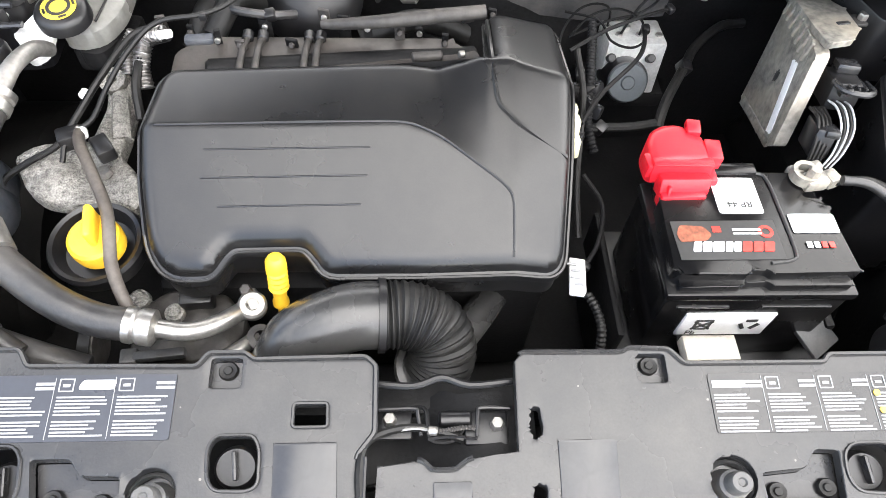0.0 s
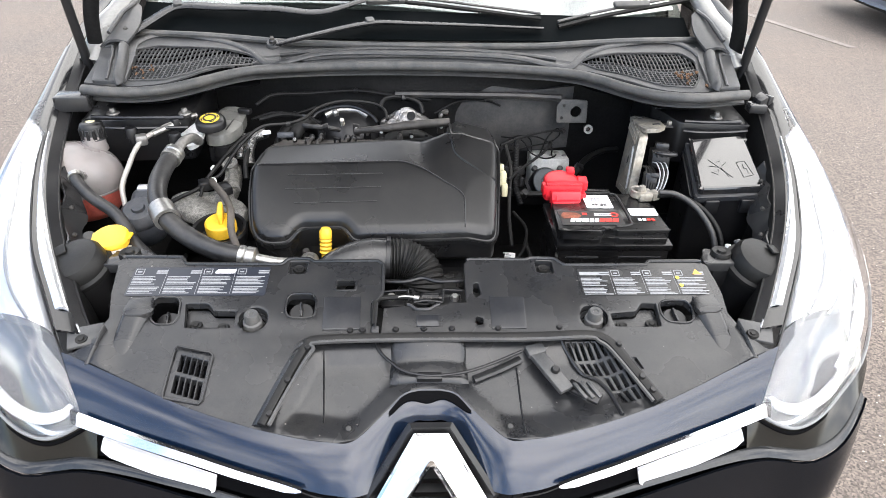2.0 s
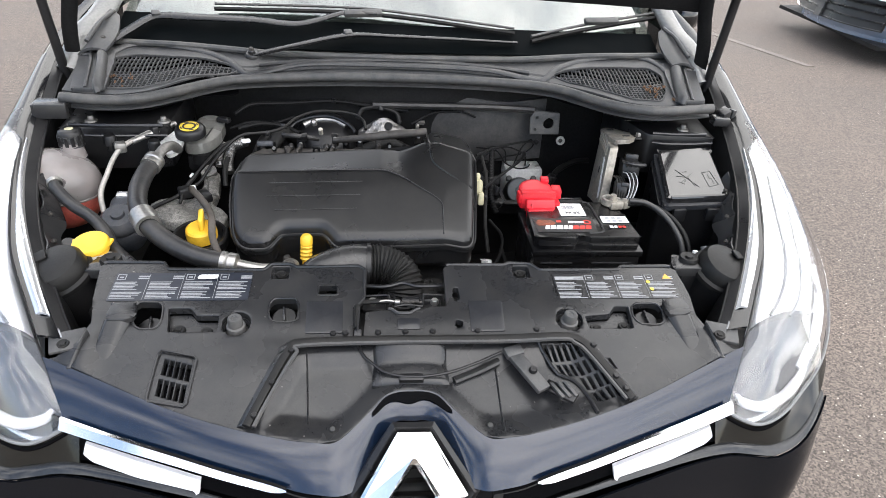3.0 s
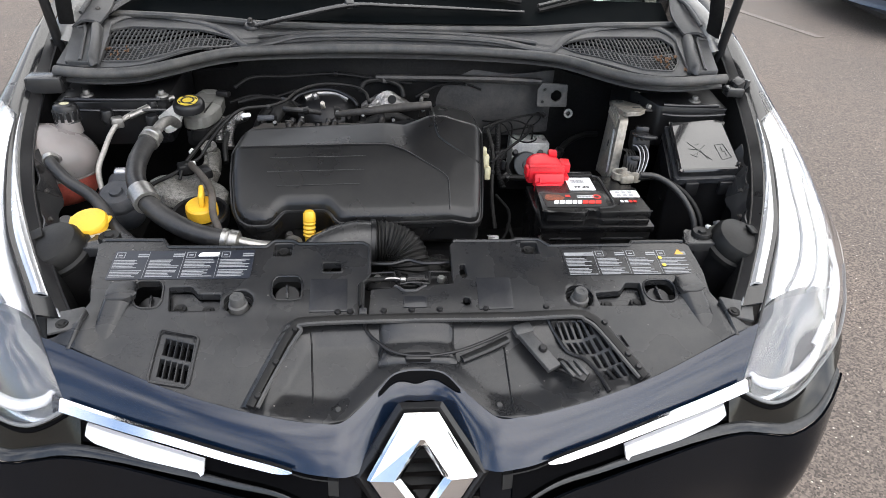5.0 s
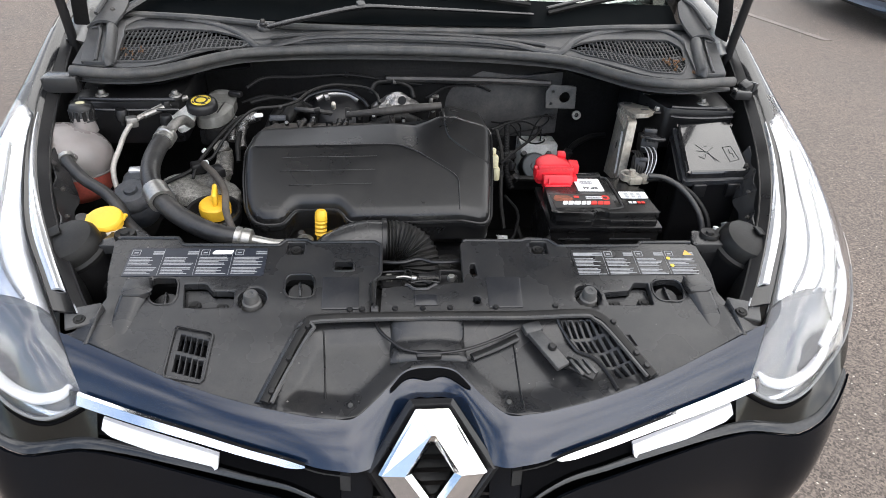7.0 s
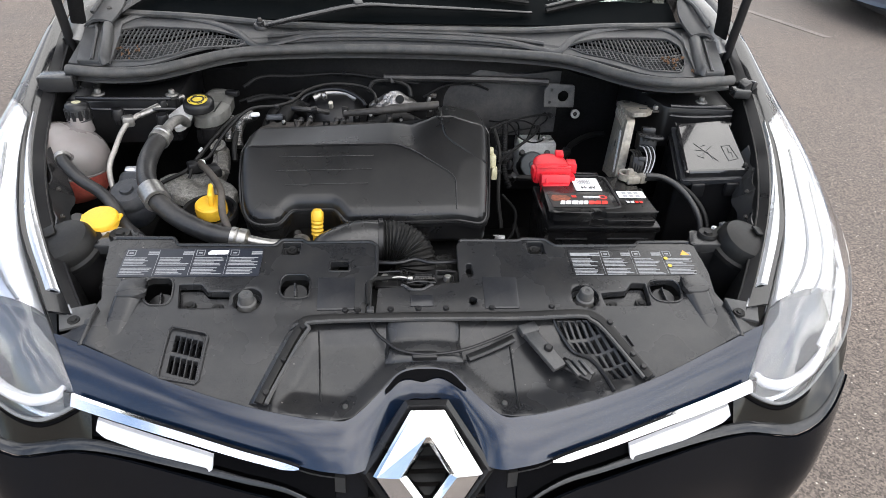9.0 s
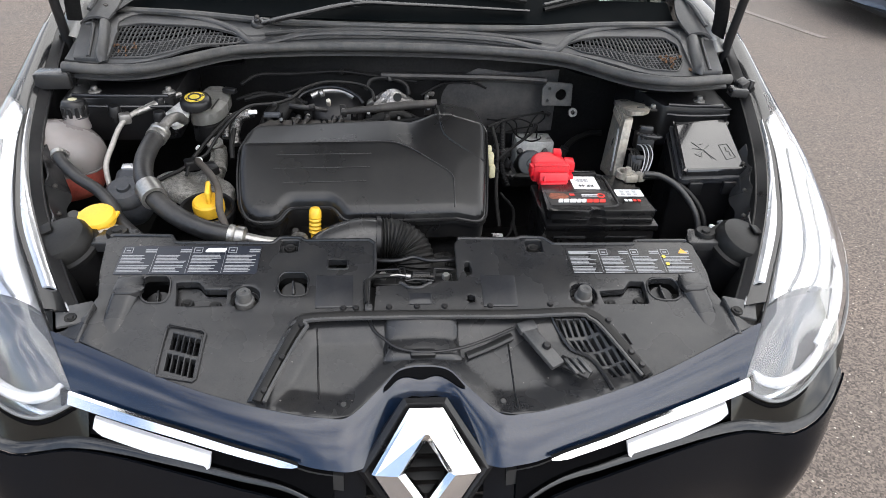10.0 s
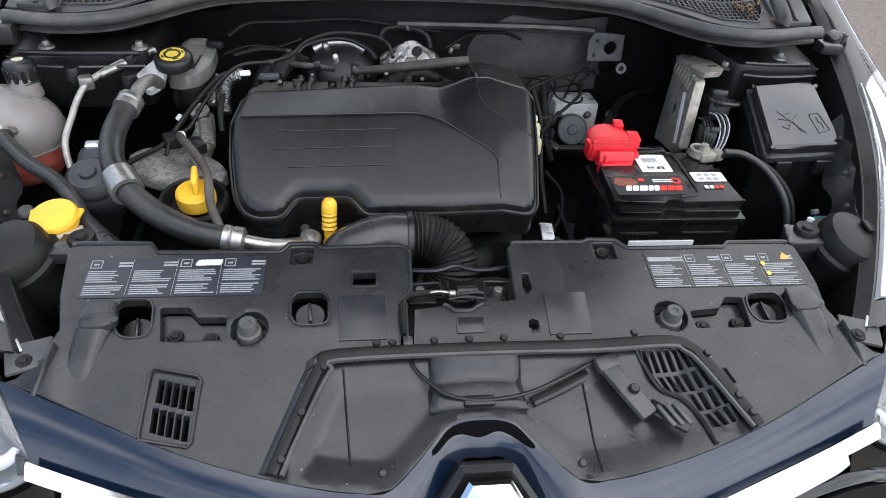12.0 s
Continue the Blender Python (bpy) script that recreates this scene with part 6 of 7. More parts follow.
# ---- lamp access covers ----
for s, x, y in ((-1, -0.610, 0.325), (1, 0.622, 0.325)):
    lc = thing("lamp_access_cover", (x, y, 0.70), "round black rubber cap behind the headlamp", "cap", "lamp access covers")
    part("dome", lathe([(0, 0.032), (0.030, 0.031), (0.044, 0.026), (0.050, 0.016), (0.050, 0.0), (0.056, -0.004), (0.056, -0.012), (0, -0.012)], pose(x, y, 0.795, 16, s * 14, 0), 32), "rubber", lc)
    part("can", lathe([(0.052, 0.0), (0.052, -0.11), (0, -0.11)], pose(x, y, 0.785, 16, s * 14, 0), 28), "black", lc)
    part("pull_tab", ebox((x + s * 0.03, y + 0.006, 0.826), (0.022, 0.022, 0.005), (16, s * 20, 20), 0.002), "rubber", lc)

# ---- battery ----
bat = thing("battery", (0.376, 0.48, 0.62), "black car battery with worn red and white print", "battery")
BX0, BX1, BY0, BY1, BZ = 0.2615, 0.490, 0.392, 0.560, 0.822
part("case", box(BX0 + 0.004, BX1 - 0.004, BY0 + 0.002, BY1, 0.635, BZ - 0.030, 0.006), "case", bat)
part("ledge", box(BX0, BX1, BY0, BY1, BZ - 0.040, BZ - 0.026, 0.003), "case", bat)
part("lid", plate(rounded([(BX0 + 0.004, BY0 + 0.022), (BX0 + 0.010, BY0 + 0.016), (BX0 + 0.028, BY0 + 0.014), (0.352, BY0 + 0.014), (0.356, BY0 + 0.020), (0.374, BY0 + 0.020), (0.380, BY0 + 0.014), (BX1 - 0.006, BY0 + 0.016), (BX1 - 0.012, 0.500), (BX1 - 0.018, 0.515), (0.452, 0.517), (0.450, 0.556), (0.330, 0.556), (0.326, 0.520), (0.27, 0.515)], 0.004), lambda x, y: BZ, 0.028, bevel=0.0025), "case", bat)
part("lid_step", plate(rounded([(BX0 + 0.012, BY0 + 0.006), (0.345, BY0 + 0.006), (0.350, BY0 + 0.012), (0.378, BY0 + 0.012), (0.384, BY0 + 0.006), (BX1 - 0.012, BY0 + 0.006), (BX1 - 0.012, BY1 - 0.01), (BX0 + 0.012, BY1 - 0.01)], 0.003), lambda x, y: BZ - 0.014, 0.014, bevel=0.002), "case", bat)
part("lid_seam", tube([(0.337, 0.556, BZ + 0.001), (0.400, 0.553, BZ + 0.001), (0.412, 0.540, BZ + 0.001), (0.414, 0.500, BZ + 0.001), (0.414, 0.440, BZ + 0.001), (0.408, 0.424, BZ + 0.001), (0.38, 0.419, BZ + 0.001)], 0.0022, n=4, seg=6), "ink", bat)
part("vent_bar", box(0.33, 0.400, 0.548, 0.566, BZ - 0.006, BZ + 0.008, 0.004), "case", bat)
flatz = lambda x, y: BZ + 0.0012
part("print_panel", plate([(0.276, 0.424), (0.400, 0.424), (0.400, 0.480), (0.274, 0.478)], flatz, 0.0008), "ink", bat)


def decal(name, pts, m, parent, dz=0.0):
    return part(name, plate(pts, lambda x, y: flatz(x, y) + dz, 0.0006), m, parent, smooth=False)


quad = lambda a, b, c, d: [(a, c), (b, c), (b, d), (a, d)]
lab = decal("label", rounded(quad(0.338, 0.393, 0.490, 0.545), 0.003, 2), "white", bat, 0.0004)
for i in range(11):
    decal("barcode_line", quad(0.348 + 0.0025 * i, 0.3490 + 0.0025 * i + 0.0006 * (i % 3), 0.520, 0.534), "greyink", lab, 0.001)
lab2 = decal("label", rounded(quad(0.420, 0.477, 0.461, 0.489), 0.003, 2), "white", bat, 0.0004)
for i in range(6):
    decal("printed_bar", quad(0.430 + 0.013 * (i % 3), 0.438 + 0.013 * (i % 3), 0.464 + 0.012 * (i // 3), 0.472 + 0.012 * (i // 3)), "greyink", lab2, 0.001)
# brand strip as plain shapes in its colours
slant = lambda a, b, c, d: [(a, c), (b, c), (b + 0.3 * (d - c), d), (a + 0.3 * (d - c), d)]
for a, b, ink in ((0.292, 0.3015, "white"), (0.303, 0.3135, "white"), (0.315, 0.3285, "white"), (0.330, 0.3385, "white"), (0.340, 0.3485, "white"), (0.350, 0.3615, "redink"), (0.363, 0.3745, "redink"), (0.376, 0.388, "redink")):
    decal("printed_shape", rounded(slant(a, b, 0.4345, 0.4485), 0.002, 2), ink, bat, 0.001)
decal("printed_shape", quad(0.346, 0.380, 0.464, 0.467), "white", bat, 0.001)
decal("printed_shape", quad(0.346, 0.380, 0.459, 0.461), "white", bat, 0.001)
part("printed_ring", lathe([(0.005, 0.0006), (0.009, 0.0006), (0.009, 0), (0.005, 0)], pose(0.386, 0.463, BZ + 0.0015), 18), "redink", bat)
decal("worn_print", rounded([(0.280, 0.448), (0.312, 0.450), (0.320, 0.458), (0.312, 0.470), (0.284, 0.472), (0.278, 0.460)], 0.004), "rust", bat, 0.001)
decal("printed_shape", quad(0.322, 0.332, 0.462, 0.470), "redink", bat, 0.001)
for i in range(4):
    decal("printed_shape", quad(0.430 + 0.009 * i, 0.4365 + 0.009 * i, 0.440, 0.448), "white" if i < 2 else "redink", bat, 0.001)
for x0, x1 in ((BX0 + 0.02, 0.345), (0.385, BX1 - 0.02)):
    part("front_groove", box(x0, x1, BY0 - 0.001, BY0 + 0.004, BZ - 0.056, BZ - 0.052, 0.001), "plastic", bat)
wl2 = part("warning_label", box(0.300, 0.412, BY0 - 0.0015, BY0 + 0.002, 0.700, 0.752, 0.0005), "white", bat, "white warning label")
for x0, z0, dx, dz, ang in ((0.327, 0.726, 0.030, 0.003, 40), (0.327, 0.726, 0.030, 0.003, -40), (0.327, 0.738, 0.022, 0.003, 0), (0.318, 0.727, 0.003, 0.020, 0), (0.336, 0.727, 0.003, 0.020, 0), (0.327, 0.7165, 0.014, 0.002, 0), (0.386, 0.737, 0.014, 0.005, 0), (0.378, 0.723, 0.014, 0.005, 60), (0.394, 0.723, 0.014, 0.005, -60)):
    part("printed_mark", ebox((x0, BY0 - 0.002, z0), (dx, 0.0012, dz), (0, ang, 0), 0), "ink", wl2)


def words(text, size, m, material, parent):
    """Flat lettering in the built-in font, placed by m."""
    data = bpy.data.curves.new("lettering", "FONT")
    data.body, data.size, data.align_x, data.extrude = text, size, "CENTER", 0.0003
    tmp = bpy.data.objects.new("lettering", data)
    me = bpy.data.meshes.new_from_object(tmp)
    bm = bmesh.new()
    bm.from_mesh(me)
    bm.transform(m)
    bpy.data.objects.remove(tmp)
    bpy.data.curves.remove(data)
    bpy.data.meshes.remove(me)
    return part("lettering", bm, material, parent, smooth=False)


words("Pb", 0.014, pose(0.318, BY0 - 0.0022, 0.7025, 90, 0, 0), "ink", wl2)
words("RP 44", 0.013, pose(0.3655, 0.507, BZ + 0.0028, 0, 0, 180), "ink", lab)
part("clamp_foot", box(0.315, 0.385, 0.360, 0.398, 0.668, 0.690, 0.003), "beige", bat, "pale hold-down clamp")
tray = thing("battery_tray", (0.376, 0.47, 0.58), "black plastic battery tray with upright sides", "tray")
part("base", box(0.24, 0.52, 0.37, 0.60, 0.60, 0.634, 0.006), "black", tray)
part("gusset", ebox((0.492, 0.392, 0.690), (0.050, 0.045, 0.008), (20, 0, 35), 0.003), "grey", tray)
part("side", box(0.505, 0.518, 0.40, 0.60, 0.634, 0.70, 0.004), "dark", tray)
part("side", box(0.236, 0.246, 0.40, 0.60, 0.60, 0.68, 0.004), "dark", tray)
part("support", box(0.26, 0.50, 0.38, 0.60, 0.43, 0.60, 0.006), "dark", tray)

red = thing("terminal_cover", (0.29, 0.53, 0.83), "bright red plastic cover over the positive terminal", "terminal cover")
SMALL = Matrix.Translation((0.302, 0.560, 0.830)) @ Matrix.Diagonal((0.86, 0.90, 0.90, 1.0)) @ Matrix.Translation((-0.295, -0.560, -0.830))


def shrunk(bm):
    bm.transform(SMALL)
    return bm


part("hood", shrunk(pillow(rounded([(0.249, 0.548), (0.247, 0.585), (0.256, 0.606), (0.276, 0.617), (0.306, 0.617), (0.316, 0.602), (0.333, 0.600), (0.335, 0.548)], 0.012, 5), lambda x, y: 0.852 + 0.002 * math.cos((x - 0.29) * 50), 0.040, 0.008, 0.006, 0.005)), "red", red)
part("latch_tab", shrunk(ebox((0.318, 0.607, 0.853), (0.021, 0.024, 0.014), (6, 0, -8), 0.003)), "red", red)
part("ear", shrunk(ebox((0.342, 0.572, 0.836), (0.024, 0.036, 0.030), (0, 0, -6), 0.003)), "red", red)
part("ear", shrunk(ebox((0.336, 0.541, 0.822), (0.018, 0.024, 0.022), (0, 0, 0), 0.003)), "red", red)
part("ear", shrunk(ebox((0.249, 0.556, 0.834), (0.016, 0.026, 0.024), (0, 0, 6), 0.003)), "red", red)
part("band", shrunk(ebox((0.292, 0.547, 0.835), (0.088, 0.014, 0.034), (-10, 0, 0), 0.003)), "red", red)
part("ridge", shrunk(ebox((0.291, 0.5415, 0.851), (0.086, 0.004, 0.004), (-10, 0, 0), 0.0012)), "red", red)
part("front_skirt", shrunk(ebox((0.294, 0.530, 0.824), (0.072, 0.026, 0.030), (-22, 0, 0), 0.003)), "red", red)
part("skirt_foot", shrunk(ebox((0.292, 0.516, 0.812), (0.066, 0.022, 0.026), (-6, 0, 2), 0.004)), "red", red)
part("skirt_rib", shrunk(ebox((0.270, 0.521, 0.822), (0.004, 0.024, 0.022), (-22, 0, 0), 0.001)), "red", red)
neg = thing("battery_lead", (0.50, 0.52, 0.80), "pale grey earth clamp with twin black leads", "cable")
part("clamp", ebox((0.470, 0.538, 0.826), (0.030, 0.022, 0.018), (0, 0, 8), 0.004), "ecu", neg, "corroded pale clamp")
part("clamp_bolt", lathe([(0, 0.014), (0.007, 0.014), (0.008, 0.010), (0.008, 0), (0, 0)], pose(0.462, 0.538, 0.835), 6), "ecu", neg)
part("clamp_jaw", ebox((0.468, 0.562, 0.820), (0.046, 0.014, 0.014), (0, 0, 14), 0.003), "ecu", neg)
part("clamp_band", lathe([(0.011, 0), (0.017, 0), (0.017, 0.014), (0.011, 0.014)], pose(0.458, 0.545, 0.824), 18), "ecu", neg)
part("clamp_ear", ebox((0.492, 0.542, 0.826), (0.018, 0.022, 0.018), (0, 0, 20), 0.004), "ecu", neg)
part("lead", tube([(0.495, 0.528, 0.840), (0.530, 0.522, 0.838), (0.565, 0.498, 0.822), (0.592, 0.462, 0.79), (0.600, 0.435, 0.75), (0.59, 0.41, 0.70)], 0.0062, n=6, seg=10), "hose", neg)
part("lead", tube([(0.495, 0.536, 0.828), (0.545, 0.538, 0.825), (0.590, 0.515, 0.808), (0.618, 0.475, 0.775), (0.626, 0.44, 0.72)], 0.0055, n=6, seg=10), "rubber", neg)
part("cable_tag", ebox((0.514, 0.612, 0.806), (0.013, 0.042, 0.004), (-20, 0, -30), 0.001), "white", neg, "white cable tag")

# ---- engine computer ----
ecu = thing("engine_computer", (0.50, 0.68, 0.74), "upright alloy engine computer with black plugs", "control unit")
def upright(poly, thick, x0, lean):
    """A plate standing along y: its outline is given in y and z."""
    own = plate(rounded(poly, 0.006, 2), lambda u, v: 0.0, thick, bevel=0.0015)
    for v in own.verts:
        y, z, w = v.co
        v.co = (x0 + lean * (y - 0.6) - w - 0.10 * (0.88 - z), y, z)
    return own


part("bracket_top", plate(rounded([(0.516, 0.845), (0.533, 0.862), (0.552, 0.856), (0.574, 0.800), (0.566, 0.738), (0.542, 0.708), (0.504, 0.698), (0.504, 0.74)], 0.006), lambda x, y: 0.902 - 0.20 * (y - 0.73), 0.010, bevel=0.002), "ecu", ecu)
part("case", upright([(0.848, 0.872), (0.78, 0.884), (0.712, 0.893), (0.694, 0.860), (0.650, 0.770), (0.656, 0.760), (0.70, 0.745), (0.788, 0.716), (0.800, 0.722)], 0.016, 0.474, 0.19), "ecu", ecu)
part("case_rib", upright([(0.728, 0.894), (0.692, 0.892), (0.640, 0.778), (0.652, 0.766), (0.702, 0.874)], 0.020, 0.473, 0.19), "ecu", ecu)
part("case_rib", upright([(0.796, 0.730), (0.790, 0.716), (0.655, 0.762), (0.660, 0.772)], 0.019, 0.4725, 0.19), "ecu", ecu)
for i in range(7):
    y = 0.715 + 0.02 * i
    part("case_rib", ebox((0.4725 + 0.19 * (y - 0.6), y, 0.880 - 0.12 * (y - 0.72)), (0.005, 0.006, 0.030), (0, 6, -9), 0.0015), "ecu", ecu)
part("case_hole", upright([(0.746 + 0.006 * math.cos(a), 0.812 + 0.009 * math.sin(a)) for a in [k * math.pi / 6 for k in range(12)]], 0.004, 0.4728, 0.19), "ink", ecu)
part("label", upright([(0.735, 0.850), (0.718, 0.859), (0.664, 0.778), (0.679, 0.768)], 0.0015, 0.4732, 0.19), "white", ecu, "white label strip")
for x, y in ((0.548, 0.752), (0.536, 0.835)):
    part("slot", ebox((x, y, 0.9023 - 0.20 * (y - 0.73)), (0.018, 0.007, 0.004), (-11, 0, 10), 0.001), "ink", ecu)

plug = part("plug", ebox((0.543, 0.682, 0.846), (0.040, 0.050, 0.040), (-14, 0, -10), 0.004), "black", ecu)
part("lever", tube([(0.522, 0.672, 0.868), (0.526, 0.650, 0.872), (0.550, 0.642, 0.872), (0.568, 0.652, 0.868), (0.570, 0.676, 0.862)], 0.0042, n=4, seg=8), "plastic", plug)
for i in range(4):
    part("plug_rib", ebox((0.529 + 0.010 * i, 0.664, 0.864), (0.004, 0.030, 0.012), (-14, 0, -10), 0.001), "plastic", plug)
part("plug_step", ebox((0.552, 0.704, 0.866), (0.030, 0.024, 0.014), (-14, 0, -10), 0.003), "plastic", plug)
low_plug = part("plug", ebox((0.508, 0.622, 0.818), (0.026, 0.052, 0.040), (-20, 0, -14), 0.004), "black", ecu)
part("plug_step", ebox((0.512, 0.612, 0.838), (0.018, 0.030, 0.010), (-20, 0, -14), 0.002), "plastic", low_plug)
for i, c in enumerate(("greyink", "rubber", "greyink", "rubber", "greyink")):
    part("wire", tube([(0.522 + 0.005 * i, 0.660, 0.846), (0.524 + 0.0048 * i, 0.640, 0.851), (0.524 + 0.0044 * i, 0.612, 0.842), (0.516 + 0.0036 * i, 0.590, 0.822), (0.504 + 0.003 * i, 0.578, 0.804)], 0.0015, n=5, seg=6), c, ecu)
for i in range(4):
    part("wire", tube([(0.500 + 0.006 * i, 0.655, 0.838), (0.496 + 0.007 * i, 0.625, 0.846 - 0.003 * i), (0.492 + 0.006 * i, 0.600, 0.828), (0.488 + 0.005 * i, 0.585, 0.80)], 0.0024, n=5, seg=6), "rubber", ecu)
part("fixing", ebox((0.600, 0.775, 0.886), (0.055, 0.022, 0.006), (0, 0, 0), 0.002), "iron", ecu)
part("fixing_bolt", lathe([(0, 0.009), (0.006, 0.009), (0.007, 0.006), (0.007, 0), (0, 0)], pose(0.588, 0.775, 0.889), 6), "steel", ecu)

# ---- fuse box ----
fb = thing("fuse_box", (0.665, 0.62, 0.62), "black fuse box with a glossy smooth lid", "fuse box")
part("lid", plate(rounded([(0.582, 0.533), (0.725, 0.541), (0.735, 0.694), (0.607, 0.690)], 0.010, 4), lambda x, y: 0.848 + 0.28 * (y - 0.537), 0.03, bevel=0.005), mat("gloss_lid", (0.012, 0.012, 0.013), 0.11, var=0.1, rvar=0.03, dust=0.06, coat=0.7), fb, smooth=False)
part("lid_lip", plate(rounded([(0.574, 0.526), (0.732, 0.535), (0.743, 0.700), (0.600, 0.697)], 0.012, 4), lambda x, y: 0.832 + 0.28 * (y - 0.537), 0.012, bevel=0.002), "gloss", fb)
part("case", plate(rounded([(0.570, 0.540), (0.722, 0.536), (0.745, 0.700), (0.595, 0.692)], 0.012), lambda x, y: 0.820 + 0.28 * (y - 0.537), 0.20), "black", fb)
part("catch", ebox((0.612, 0.524, 0.808), (0.030, 0.010, 0.030), (0, 0, 0), 0.003), "black", fb)
part("catch", ebox((0.690, 0.528, 0.808), (0.030, 0.010, 0.030), (0, 0, 0), 0.003), "black", fb)
lz = lambda x, y: 0.848 + 0.28 * (y - 0.537) + 0.0008
for pts in ([(0.686, 0.612), (0.706, 0.616), (0.712, 0.574), (0.688, 0.566), (0.686, 0.612)], [(0.698, 0.606), (0.697, 0.592), (0.703, 0.592), (0.702, 0.578)], [(0.626, 0.620), (0.664, 0.566)], [(0.630, 0.582), (0.664, 0.612)], [(0.648, 0.594), (0.656, 0.568)], [(0.622, 0.600), (0.646, 0.596)], [(0.640, 0.612), (0.652, 0.616)], [(0.622, 0.582), (0.634, 0.574), (0.640, 0.588)]):
    part("moulded_mark", tube([(x, y, lz(x, y) - 0.0002) for x, y in pts], 0.00045, n=1, seg=5), "plastic", fb)

# ---- brake fluid reservoir ----
br = thing("brake_reservoir", (-0.45, 0.77, 0.80), "pale brake fluid reservoir with black and yellow cap", "reservoir")
smoky = mat("smoky_plastic", (0.165, 0.162, 0.150), 0.28, var=0.10, subsurf=0.3)
part("bowl", pillow(rounded([(-0.492, 0.756), (-0.462, 0.750), (-0.436, 0.762), (-0.418, 0.80), (-0.416, 0.870), (-0.440, 0.898), (-0.480, 0.892), (-0.500, 0.82)], 0.022, 5), lambda x, y: 0.868 + 0.10 * (y - 0.75), 0.024, 0.012, 0.008), smoky, br)
part("lower_bowl", pillow(rounded([(-0.478, 0.752), (-0.445, 0.745), (-0.430, 0.77), (-0.432, 0.81), (-0.478, 0.82)], 0.014, 4), lambda x, y: 0.838, 0.025, 0.008, 0.004), "dark", br)
part("level_mark", ebox((-0.440, 0.792, 0.8735), (0.003, 0.05, 0.002), (6, 0, -8), 0.0005), "ink", br)
capb = part("cap", lathe([(0, 0.020), (0.027, 0.020), (0.031, 0.018), (0.0335, 0.013), (0.0335, 0.0), (0, 0)], pose(-0.470, 0.752, 0.886, 8, 0, 0), 28), "black", br, "black cap with yellow print")
part("print_disc", lathe([(0, 0.0012), (0.0215, 0.0012), (0.0215, 0), (0, 0)], pose(-0.470, 0.748, 0.9062, 8, 0, 0), 24), "gold", capb)
part("print_ring", lathe([(0.011, 0.0012), (0.015, 0.0012), (0.015, 0), (0.011, 0)], pose(-0.470, 0.748, 0.9070, 8, 0, 0), 24), "ink", capb)
for i in range(4):
    part("print_bar", ebox((-0.470 + 0.018 * math.cos(i * 1.57 + 0.5), 0.748 + 0.018 * math.sin(i * 1.57 + 0.5), 0.9075 + 0.0025 * math.sin(i * 1.57 + 0.5)), (0.010, 0.003, 0.001), (8, 0, math.degrees(i * 1.57 + 0.5) + 90), 0), "ink", capb)
part("sensor_plug", ebox((-0.415, 0.845, 0.886), (0.032, 0.016, 0.012), (0, 0, -20), 0.003), "black", br)
part("mount", box(-0.49, -0.41, 0.76, 0.84, 0.79, 0.83, 0.008), "dark", br)

# ---- brake modulator ----
ab = thing("brake_modulator", (0.34, 0.90, 0.60), "alloy brake modulator with a round grey motor", "brake modulator")
part("block", ebox((0.347, 0.938, 0.682), (0.100, 0.075, 0.100), (-6, 0, 0), 0.004), "bright", ab)
part("motor", lathe([(0, 0.075), (0.026, 0.075), (0.034, 0.071), (0.037, 0.062), (0.037, 0), (0, 0)], along((0.3336, 0.920, 0.660), (0.329, 0.855, 0.697)), 32), "black", ab)
part("motor_face", lathe([(0, 0.005), (0.010, 0.005), (0.012, 0.002), (0.031, 0.002), (0.033, 0), (0, 0)], along((0.329, 0.855, 0.697), (0.3244, 0.790, 0.734)), 28), mat("blue_grey_motor", (0.055, 0.064, 0.070), 0.5, var=0.12), ab)
for i in range(6):
    x = 0.302 + 0.017 * i
    part("union", lathe([(0, 0.02), (0.006, 0.02), (0.007, 0.016), (0.007, 0), (0, 0)], pose(x, 0.95 - 0.02 * (i % 2), 0.716, -6, 0, 0), 6), "steel", ab)
for pts in ([(0.302, 0.95, 0.73), (0.296, 0.945, 0.772), (0.268, 0.94, 0.786), (0.238, 0.93, 0.780), (0.214, 0.90, 0.765), (0.205, 0.87, 0.74)],
            [(0.319, 0.93, 0.73), (0.336, 0.930, 0.785), (0.362, 0.942, 0.806), (0.372, 0.950, 0.785), (0.345, 0.945, 0.765), (0.29, 0.93, 0.760), (0.225, 0.90, 0.752)],
            [(0.353, 0.93, 0.73), (0.345, 0.92, 0.770), (0.30, 0.915, 0.795), (0.255, 0.905, 0.790), (0.222, 0.88, 0.77)],
            [(0.370, 0.95, 0.73), (0.352, 0.90, 0.745), (0.322, 0.875, 0.752), (0.285, 0.87, 0.77), (0.26, 0.88, 0.80), (0.21, 0.90, 0.80)]):
    part("brake_pipe", tube(pts, 0.0021, n=7, seg=6), "dark", ab)
for x in (0.305, 0.372):
    part("port", rod((x, 0.905, 0.706), (x, 0.893, 0.716), 0.0075), "ink", ab)
part("bracket", box(0.27, 0.42, 0.90, 0.985, 0.60, 0.632, 0.004), "dark", ab)

